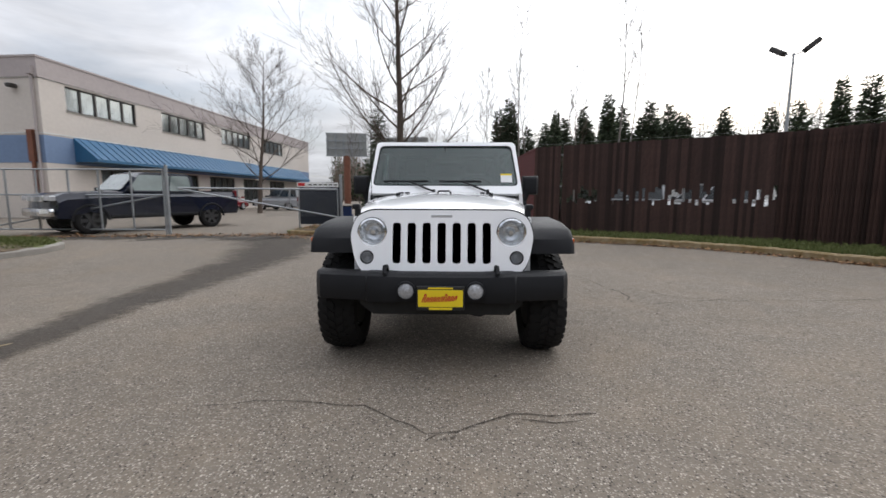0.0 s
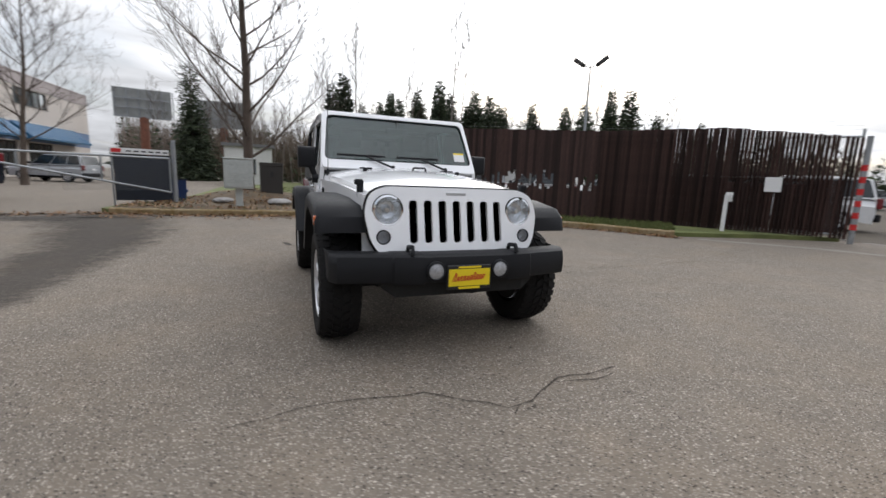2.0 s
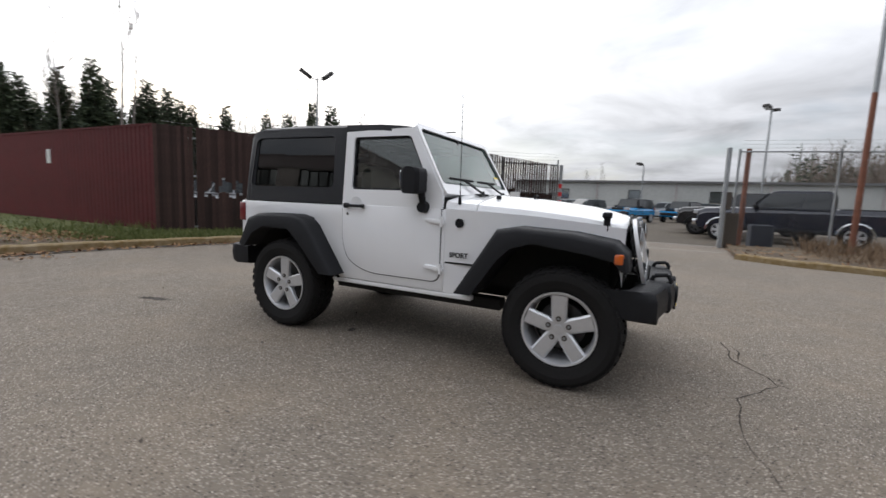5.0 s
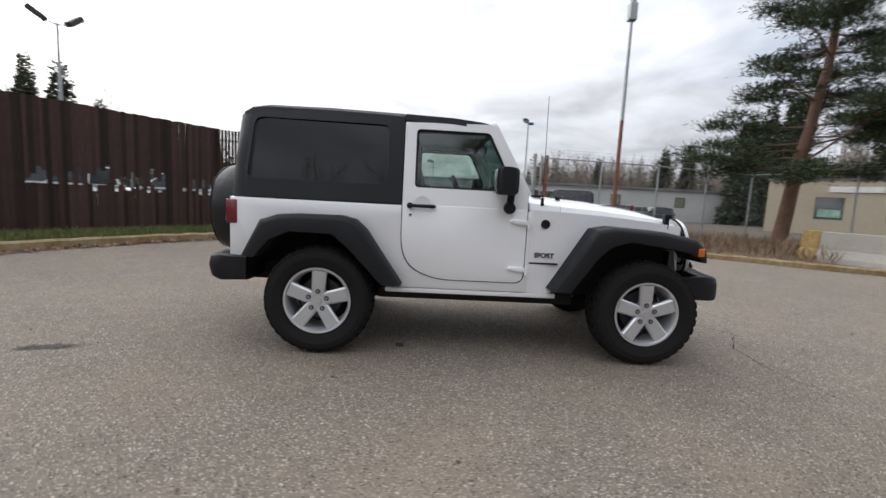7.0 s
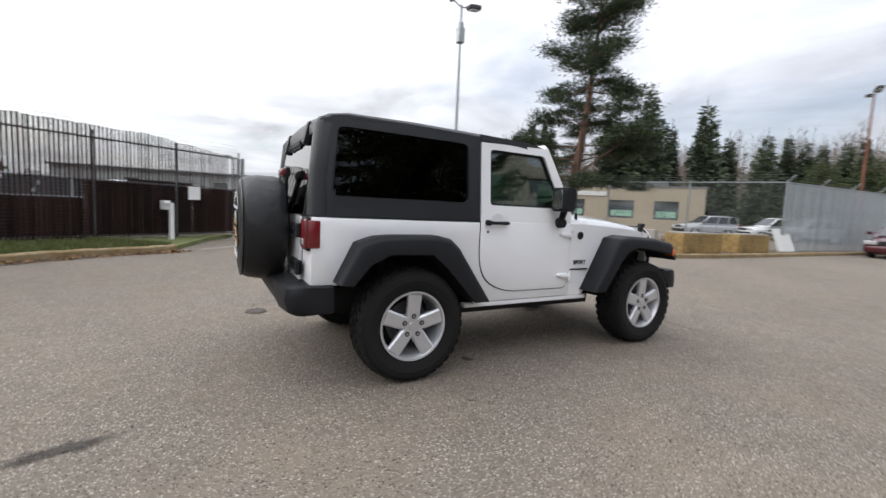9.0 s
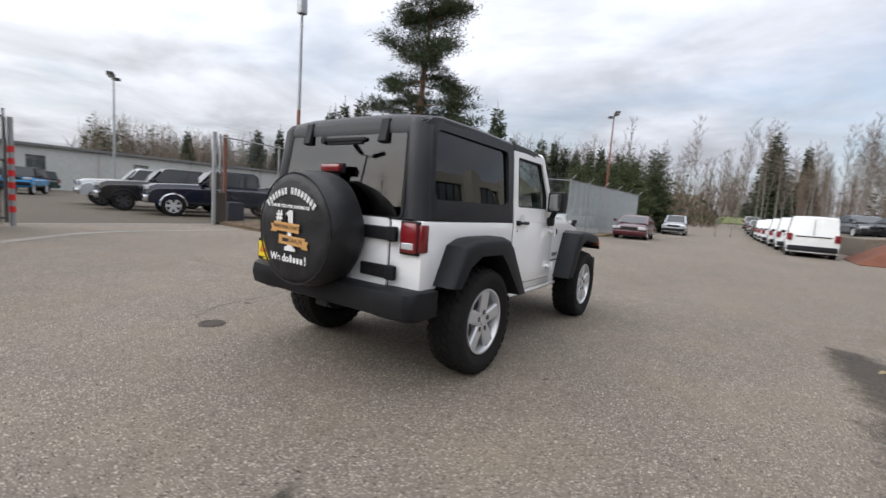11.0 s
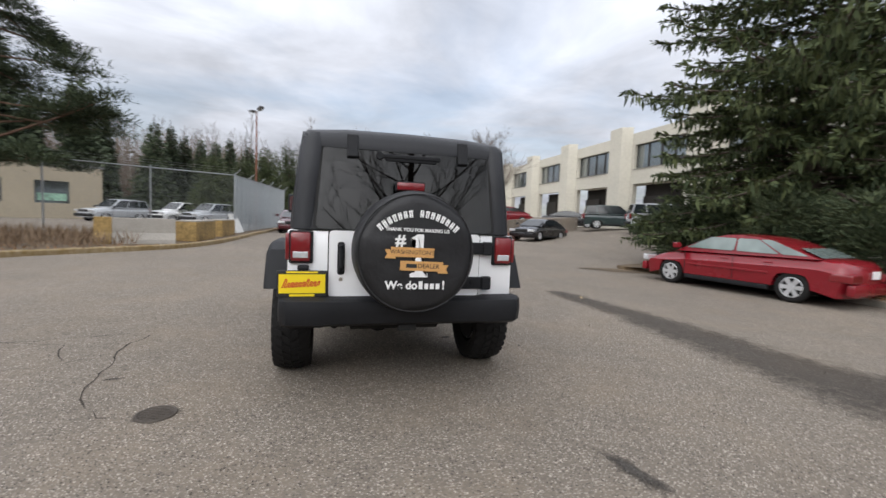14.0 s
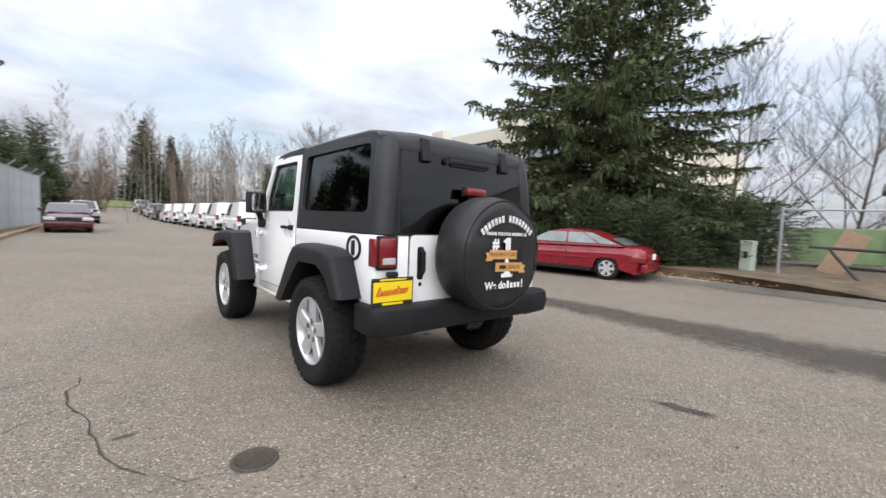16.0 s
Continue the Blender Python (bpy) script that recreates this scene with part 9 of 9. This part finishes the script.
# cars glimpsed through the slatted fence
for k, (x, y, h) in enumerate(((12.5, 11.5, 125), (14.0, 9.0, 125), (10.5, 14.5, 125), (15.4, 6.4, 125), (8.6, 17.4, 125), (17.5, 12.5, 125))):
    copy_thing((wv, sv, wv)[k % 3], park(x, y, h))
# street to the south
vehicle("sedan", PAINT_MAROON, "burgundy sedan parked by the slatted fence", "car", "sedan", park(2.75, -22.9, 92))
vehicle("suv", PAINT_SILVER, "pale sport utility car parked up the street", "car", "suv", park(2.2, -38.5, 92))
van = vehicle("van", PAINT_WHITE, "white delivery van in a row along the street", "car", "delivery_van", park(-5.3, -22.0, -93), "vans along the street")
for k in range(1, 6):
    copy_thing(van, park(-5.3 + 0.12 * k, -22.0 - 4.75 * k, -93 + (k % 3)))
drk = vehicle("sedan", PAINT_BLACK, "black sedan parked at the driveway", "car", "sedan", park(-13.0, -19.9, 33))
for k, (x, y, h) in enumerate(((-4.6, -52, -90), (-4.4, -58, -90), (-4.2, -64, -90), (-4.0, -70, -90))):
    copy_thing((suv, sv, drk, sv)[k], park(x, y, h))
rs = vehicle("sedan", PAINT_RED, "red sedan parked behind the bark mound", "car", "sedan", park(-12.6, -25.6, 12) @ Matrix.Translation((0, 0, 0.98)), "cars behind the mound")
for k, (x, y, h) in enumerate(((-10.2, -28.6, 100), (-13.2, -31.0, 100), (-8.8, -31.8, 100))):
    copy_thing((drk, sv, drk)[k], park(x, y, h) @ Matrix.Translation((0, 0, 0.98)))
for k, (x, y, h) in enumerate(((-19.4, -26.5, 150), (-19.6, -20.8, 150), (-19.4, -15.6, 150))):
    copy_thing((drk, suv, sv)[k], park(x, y, h))
for k, (x, y, h) in enumerate(((10.5, -34, 60), (13.5, -36, 60), (17.0, -33, 60))):
    copy_thing((sv, wv, sv)[k], park(x, y, h))
# cars along the office building
copy_thing(sv, park(-14.26, 32.19, 162))
copy_thing(rs, park(-18.31, 30.47, 88))

# ---- small things ----
ORANGE = mat("orange_cone_plastic", (0.75, 0.12, 0.02), 0.5, vary=0.12)
MAIL = mat("grey_mailbox_paint", (0.42, 0.44, 0.42), 0.5, vary=0.12, grain=10)
GREEN_BIN = mat("faded_green_bin_paint", (0.16, 0.25, 0.10), 0.6, vary=0.2, grain=5)
BLUE_BIN = mat("blue_bin_paint", (0.012, 0.035, 0.12), 0.5, vary=0.2, grain=5)
CLOTH = mat("dark_screen_cloth", (0.018, 0.022, 0.032), 0.9, vary=0.3)
PLY = mat("weathered_plywood", (0.33, 0.21, 0.13), 0.85, vary=0.25, grain=8)
BOX_GREEN = mat("pale_green_cabinet_paint", (0.34, 0.38, 0.33), 0.6, vary=0.12)
STONE = mat("grey_rubble", (0.27, 0.26, 0.25), 0.9, vary=0.3, grain=12, bump=0.5)


def mailbox():
    M = thing("mailbox_cluster", pose(-2.06, 10.2, 0.13, 0, 0, 4) @ Matrix.Scale(0.86, 4), "grey cluster mailbox on a pedestal in leaf litter", "mailbox")
    bm = fresh()
    box(bm, -0.43, 0.43, -0.22, 0.22, 0.62, 1.56, 0.02)
    b = part("cabinet", bm, MAIL, M, smooth=True)
    bm = fresh()
    box(bm, -0.45, 0.45, -0.25, 0.25, 1.56, 1.60, 0.015)
    part("cap", bm, MAIL, M)
    bm = fresh()
    box(bm, -0.11, 0.11, -0.10, 0.10, 0.0, 0.62, 0.01)
    box(bm, -0.2, 0.2, -0.2, 0.2, -0.03, 0.02)
    part("pedestal", bm, MAIL, M)
    for c in range(2):
        for r in range(6 if c == 0 else 4):
            h = 0.135 if c == 0 else 0.20
            bm = fresh()
            x0 = -0.40 + 0.41 * c
            z0 = 0.68 + (0.14 if c == 0 else 0.208) * r
            box(bm, x0, x0 + 0.385, -0.232, -0.219, z0, z0 + h - 0.008, 0.004)
            d = part("compartment_door", bm, MAIL, b)
            bm = fresh()
            tube(bm, (x0 + 0.30, -0.231, z0 + h / 2), (x0 + 0.30, -0.240, z0 + h / 2), 0.012, n=8)
            part("lock", bm, STEEL, d)


def cone(x, y, label, tilt=0):
    C = thing("traffic_cone", pose(x, y, ground_z(x, y) + 0.135 if tilt == 0 else ground_z(x, y) + 0.135, tilt), label, "cone", "traffic cones")
    bm = fresh()
    box(bm, -0.18, 0.18, -0.18, 0.18, 0.0, 0.035, 0.012)
    part("base", bm, ORANGE, C)
    bm = fresh()
    revolve(bm, [(0.135, 0.03), (0.115, 0.10), (0.035, 0.70), (0.028, 0.71), (0.001, 0.71)], 24, pose(0, 0, 0, 0, -90, 0))
    part("cone_body", bm, ORANGE, C, smooth=True)
    for z0, z1 in ((0.26, 0.38), (0.46, 0.55)):
        r = lambda z: 0.115 - 0.08 * (z - 0.10) / 0.60 + 0.003
        bm = fresh()
        revolve(bm, [(r(z0), z0), (r(z1), z1)], 24, pose(0, 0, 0, 0, -90, 0))
        part("white_band", bm, PRINT_W, C, smooth=True)


def barrier(x, y, turn, L_, label, h=0.78, ends=True):
    B = thing("concrete_barrier", pose(x, y, 0.09, 0, 0, turn), label, "barrier", "concrete barriers")
    bm = fresh()
    prism(bm, [(-0.30, 0), (0.30, 0), (0.27, 0.14), (0.16, 0.34), (0.13, h), (-0.13, h), (-0.16, 0.34), (-0.27, 0.14)], -L_ / 2 + (0.42 if ends else 0), L_ / 2, "x", bevel=0.015)
    part("body", bm, CONCRETE if ends else YELLOW_BLOCK, B)
    if ends:
        bm = fresh()
        prism(bm, [(-0.31, 0), (0.31, 0), (0.28, 0.14), (0.17, 0.34), (0.14, h + 0.01), (-0.14, h + 0.01), (-0.17, 0.34), (-0.28, 0.14)], -L_ / 2, -L_ / 2 + 0.42, "x", bevel=0.015)
        part("painted_end", bm, YELLOW_BLOCK, B, "faded yellow painted end")


def block(x, y, turn, L_, label):
    B = thing("concrete_block", pose(x, y, 0.09, 0, 0, turn), label, "barrier", "concrete barriers")
    bm = fresh()
    box(bm, -L_ / 2, L_ / 2, -0.35, 0.35, 0, 0.68, 0.03)
    part("body", bm, YELLOW_BLOCK, B)
    bm = fresh()
    box(bm, -L_ / 2 + 0.02, L_ / 2 - 0.02, -0.33, 0.33, 0.68, 0.72, 0.015)
    part("bare_top", bm, CONCRETE, B)


mailbox()
cone(8.0, -5.6, "orange traffic cone with two white bands on the kerb")
cone(12.3, -7.9, "orange traffic cone among the brush")
barrier(6.2, -8.85, -162, 2.0, "pale concrete road barrier with a yellow end")
block(5.25, -11.3, -92, 2.2, "rough concrete block with faded yellow paint")
block(5.2, -14.6, -91, 2.2, "rough concrete block with faded yellow paint")
rq = random.Random(31)
for k in range(16):
    x, y = 6.0 + rq.uniform(-0.1, 1.2), -11.6 - rq.uniform(0, 5.4)
    bm = fresh()
    bmesh.ops.create_icosphere(bm, subdivisions=2, radius=rq.uniform(0.14, 0.36))
    for v in bm.verts:
        v.co *= rq.uniform(0.78, 1.15)
        v.co.z *= 0.7
    ob = part("rubble_stone", bm, STONE, None)
    ob.location = (x, y, 0.20)
    tagged(ob, "broken lump of grey concrete rubble", "rubble", "rubble by the fence")
bm = fresh()
box(bm, -0.04, 0.04, -0.5, 0.5, 0, 1.0)
ob = part("leaning_panel", bm, WHITE_WALL, None)
ob.matrix_basis = pose(5.0, -17.6, 0.1, 0, 22, -8)
tagged(ob, "white board leaning against the fence", "board")


def card_reader():
    C = thing("gate_card_reader", pose(9.76, 4.47, 0.09, 0, 0, 30) @ Matrix.Scale(0.76, 4), "white gooseneck post with a gate card reader", "card reader")
    bm = fresh()
    box(bm, -0.06, 0.06, -0.06, 0.06, -0.1, 1.25, 0.01)
    part("post", bm, PRINT_W, C)
    bm = fresh()
    box(bm, -0.06, 0.42, -0.05, 0.05, 1.17, 1.27, 0.01)
    part("arm", bm, PRINT_W, C)
    bm = fresh()
    box(bm, 0.34, 0.64, -0.14, 0.06, 1.02, 1.34, 0.02)
    h = part("housing", bm, PRINT_W, C)
    bm = fresh()
    box(bm, 0.42, 0.56, -0.152, -0.139, 1.10, 1.26, 0.005)
    part("keypad", bm, PRINT_K, h)


card_reader()


def gate_equipment():
    G = thing("gate_operator", pose(12.3, -2.3, 0.0), "steel gate posts with a dark operator cabinet at the yard entrance", "gate operator")
    for x, y, h, m_ in ((0, 0, 3.1, STEEL), (0.35, -0.55, 3.1, RUST)):
        bm = fresh()
        tube(bm, (x, y, -0.1), (x, y, h), 0.07, n=10)
        part("post", bm, m_, G)
    bm = fresh()
    box(bm, 0.05, 0.30, -0.45, -0.10, 0.0, 1.1, 0.02)
    box(bm, -0.05, 0.2, -0.2, 0.05, 1.2, 1.75, 0.02)
    part("cabinet", bm, CAST, G)
    bm = fresh()
    box(bm, 0.7, 1.4, -1.5, -0.9, 0, 0.75, 0.03)
    part("bin", bm, CLOTH, G)


gate_equipment()


def bins():
    B = thing("dumpster", pose(-4.25, 12.9, 0.0, 0, 0, 12) @ Matrix.Scale(0.55, 4), "blue steel dumpster beside the enclosure", "dumpster")
    bm = fresh()
    prism(bm, [(-0.7, 0.15), (0.7, 0.15), (0.85, 1.2), (-0.85, 1.45)], -0.8, 0.8, "x", bevel=0.02)
    part("body", bm, BLUE_BIN, B)
    bm = fresh()
    prism(bm, [(-0.9, 1.46), (0.9, 1.21), (0.9, 1.25), (-0.9, 1.52)], -0.83, 0.83, "x")
    part("lid", bm, CLOTH, B)
    for x in (-0.82, 0.82):
        bm = fresh()
        box(bm, x - 0.06, x + 0.06, -0.5, 0.5, 0.75, 0.9, 0.02)
        part("fork_pocket", bm, BLUE_BIN, B)
    S = thing("screen_panel", pose(-4.67, 11.80, 0.1, 0, 0, 16.2) @ Matrix.Scale(0.76, 4), "dark cloth screen of the bin enclosure with a white banner", "screen")
    bm = fresh()
    box(bm, -0.9, 0.9, -0.055, -0.035, 0.12, 1.84)
    part("cloth", bm, CLOTH, S)
    for x in (-0.95, 0.0, 0.98):
        bm = fresh()
        tube(bm, (x, 0.0, -0.15), (x, 0.0, 2.0 if x < 0.5 else 2.35), 0.035 if x < 0.5 else 0.055, n=8)
        part("post", bm, STEEL, S)
    bm = fresh()
    box(bm, -1.0, 0.85, -0.075, -0.057, 1.86, 2.06)
    bn = part("banner", bm, PRINT_W, S)
    bm = fresh()
    box(bm, -0.95, -0.65, -0.081, -0.0755, 1.89, 2.03)
    part("red_mark", bm, PLATE_RED, bn)
    bm = fresh()
    for k in range(6):
        box(bm, -0.5 + 0.23 * k, -0.34 + 0.23 * k, -0.081, -0.0755, 1.93, 1.98)
    part("print_bars", bm, FRAME_D, bn)
    G = thing("green_bin", pose(-16.8, 3.2, 0.25, 0, 0, 95), "faded green open skip behind the fence", "skip")
    bm = fresh()
    prism(bm, [(-1.2, 0.1), (1.2, 0.1), (1.5, 1.2), (-1.5, 1.2)], -0.9, 0.9, "y", bevel=0.02)
    part("body", bm, GREEN_BIN, G)
    bm = fresh()
    for x in (-1.0, 0, 1.0):
        box(bm, x - 0.05, x + 0.05, -0.97, -0.88, 0.15, 1.15)
    part("rib", bm, GREEN_BIN, G)


bins()


def cabinet(name, x, y, z, turn, w, d, h, material, label, category):
    C = thing(name, pose(x, y, z, 0, 0, turn), label, category)
    bm = fresh()
    box(bm, -w / 2, w / 2, -d / 2, d / 2, 0, h, 0.02)
    part("body", bm, material, C)
    bm = fresh()
    box(bm, -w / 2 - 0.01, w / 2 + 0.01, -d / 2 - 0.015, d / 2 + 0.01, h - 0.10, h + 0.02, 0.012)
    part("lid", bm, material, C)
    bm = fresh()
    box(bm, -0.05, 0.05, -d / 2 - 0.012, -d / 2 - 0.002, h * 0.55, h * 0.72)
    part("notice", bm, PRINT_K, C)


cabinet("utility_box", -12.05, 1.80, -0.05, 80, 0.30, 0.28, 1.02, BOX_GREEN, "pale green utility box in the mulch bed", "utility box")
cabinet("electric_cabinet", -1.22, 12.5, 0.44, 5, 0.68, 0.55, 1.0, FRAME_D, "dark electric cabinet behind the mailbox", "cabinet")
for k, (x, y, s) in enumerate(((-1.0, 10.9, 0.7), (-2.55, 11.2, 0.6))):
    bm = fresh()
    bmesh.ops.create_icosphere(bm, subdivisions=3, radius=0.5 * s)
    q = random.Random(50 + k)
    for v in bm.verts:
        v.co.z = v.co.z * 0.32
        v.co *= q.uniform(0.93, 1.06)
    ob = part("boulder", bm, STONE, None, smooth=True)
    ob.location = (x, y, 0.26)
    tagged(ob, "flat pale grey boulder in leaf litter", "stone", "boulders in the bed")


def plywood():
    P = thing("plywood_sheet", pose(-13.6, 3.3, 0.15, 0, 0, 70), "weathered plywood sheet leaning on the fence", "plywood")
    bm = fresh()
    box(bm, -0.3, 0.3, -0.012, 0.012, 0, 1.3)
    ob = part("sheet", bm, PLY, P)
    ob.matrix_basis = pose(0, 0, 0, -20, 18, 0)
    F = thing("pipe_rack", pose(-12.2, 4.4, 0.15, 0, 0, 80), "dark steel pipe rack lying by the fence", "rack")
    for p, q in (((-1.4, 0, 0.75), (1.6, 0, 0.7)), ((-1.0, 0.1, 0.7), (-0.3, -0.3, 0.0)), ((-0.6, 0, 0.3), (1.6, 0, 0.25)), ((1.5, 0, 0), (1.5, 0, 1.3)), ((0.6, 0.2, 1.2), (1.6, 0, 1.25))):
        bm = fresh()
        tube(bm, p, q, 0.04, n=8)
        part("tube", bm, FRAME_D, F)


plywood()

# ---- marks on the asphalt ----
ribbon("crack", [(-1.47, -1.11), (-1.22, -1.05), (-0.93, -1.0), (-0.43, -1.06), (-0.05, -1.32), (0.09, -1.31), (0.41, -1.13), (0.6, -1.13), (0.9, -1.1)], (0.010, 0.018), CRACK, "dark wandering crack in the asphalt", 3, 1.2, 0.0045, 0.016)
ribbon("crack", [(0.03, -1.31), (-0.03, -1.36), (-0.06, -1.41)], 0.020, CRACK, "short dark crack in the asphalt", 4, 1.2, 0.004, 0.012)
ribbon("crack", [(0.37, -1.17), (0.62, -1.22), (0.85, -1.16)], 0.014, CRACK, "thin dark crack in the asphalt", 5, 1.2, 0.004, 0.014)
ribbon("crack", [(2.25, 1.35), (2.52, 1.42), (3.21, 1.57), (4.25, 1.58), (5.3, 1.65)], 0.017, CRACK, "thin crack across the lot", 7, 1.2, 0.0045, 0.03)
ribbon("crack", [(2.15, 1.36), (2.2, 1.93), (2.1, 2.4), (2.05, 2.8), (1.88, 3.07)], 0.023, CRACK, "dark crack running to the utility cover", 8, 1.2, 0.0042, 0.035)
ribbon("crack", [(2.2, 1.93), (2.55, 2.25), (2.9, 2.35), (3.3, 2.7)], 0.011, CRACK, "thin branching crack in the asphalt", 31, 1.2, 0.0044, 0.035)
ribbon("crack", [(1.88, 3.07), (1.78, 3.17), (1.62, 3.2)], 0.012, CRACK, "short crack beside the utility cover", 32, 1.2, 0.0046, 0.03)
blotch("damp_stain", ragged(1.475, 3.19, 0.155, 0.14, 10, 22, 33, 0.3), STAIN, "broken dark asphalt around the utility cover", 0.0016)
ribbon("crack", [(3.65, 1.48), (3.17, 1.55), (2.7, 1.70), (2.47, 2.20)], 0.013, CRACK, "dark crack in the asphalt", 9, 1.2, 0.004, 0.025)
ribbon("asphalt_patch", [(-3.4, -0.9), (-3.5, 0.3), (-3.6, 1.0), (-3.6, 2.9), (-3.65, 4.5), (-3.9, 6.0), (-4.3, 7.5), (-4.8, 8.8)], (0.5, 3.4), PATCH, "strip of darker asphalt along the street", 11, 0.04, 0.004, 0.0, cat="asphalt patch")
gutter = [(p[0] + 0.05, p[1] - 0.28) for p in NE[2:-2]]
blotch("mulch_tip", ragged(-8.5, -5.45, 1.25, 0.5, 152, 26, 18, 0.2), MULCH, "spilt brown mulch at the tip of the bed", 0.012, "mulch")
ribbon("gutter_dirt", gutter, 0.55, STAIN, "dark strip of damp dirt along the kerb", 21, 0.5, 0.0036, 0.02, cat="dirt")
ribbon("gutter_dirt", [(-13.5, 8.3), (-11.0, 8.6), (-8.4, 8.9), (-6.4, 9.2), (-5.0, 9.4)], 0.75, STAIN, "dark strip of dirt and wet leaves across the driveway mouth", 22, 0.9, 0.005, 0.05, cat="dirt")
blotch("damp_stain", ragged(-5.4, 8.6, 2.0, 0.8, 20, seed=3), STAIN, "dark damp stain near the driveway")
blotch("damp_stain", ragged(-7.4, 8.6, 2.0, 0.7, 35, seed=4), STAIN, "dark damp stain near the driveway")
blotch("damp_stain", ragged(-9.6, 8.3, 2.2, 0.8, 8, seed=14), STAIN, "dark damp stain near the driveway", 0.0046)
blotch("oil_stain", ragged(-0.965, 4.235, 0.235, 0.072, 104, seed=5), STAIN, "long dark oil stain on the asphalt", 0.0042)
blotch("oil_stain", ragged(-0.66, 1.83, 0.07, 0.045, 20, 14, 6), STAIN, "small dark oil spot under the car")
blotch("oil_stain", ragged(-1.30, 2.20, 0.035, 0.02, 60, 14, 7), STAIN, "small dark oil spot")
blotch("oil_stain", ragged(1.95, 2.57, 0.09, 0.03, 10, 14, 8), STAIN, "small dark oil spot")
blotch("yellow_mark", ragged(-3.55, -0.2, 0.12, 0.03, 60, 12, 9, 0.4), KERB_YELLOW, "faint yellow spray mark on the asphalt", 0.008)
q = random.Random(77)
deb = Shape()
for _ in range(420):
    a, d_ = q.uniform(0, 6.28), 3.0 * q.random() ** 0.5 * 3.2
    x, y = d_ * math.cos(a), 1.2 + d_ * math.sin(a)
    z = ground_z(x, y) + 0.003
    dd = Vector((q.uniform(-1, 1), q.uniform(-1, 1), 0.25)).normalized()
    deb.kite(Vector((x, y, z)), dd, Vector((-dd.y, dd.x, 0.2)).normalized(), q.uniform(0.012, 0.035), q.uniform(0.010, 0.02))
tagged(deb.build("grit", GRIT, None), "dark grit and leaf crumbs scattered on the asphalt", "grit", kind="stuff")


def manhole():
    M = thing("manhole_cover", pose(1.475, 3.19, 0.0), "round rusty cast-iron utility cover in the asphalt", "manhole", kind="structure")
    bm = fresh()
    revolve(bm, [(0.085, 0.002), (0.095, 0.010), (0.107, 0.008), (0.112, 0.001)], 32, pose(0, 0, 0, 0, -90, 0))
    part("ring", bm, CAST, M, smooth=True)
    bm = fresh()
    revolve(bm, [(0.001, 0.007), (0.083, 0.007), (0.084, 0.002)], 32, pose(0, 0, 0, 0, -90, 0))
    for k in range(-3, 4):
        w = math.sqrt(max(0, 0.076 ** 2 - (0.022 * k) ** 2))
        box(bm, -w, w, 0.022 * k - 0.004, 0.022 * k + 0.004, 0.007, 0.010)
    part("cover", bm, CAST, M)


manhole()
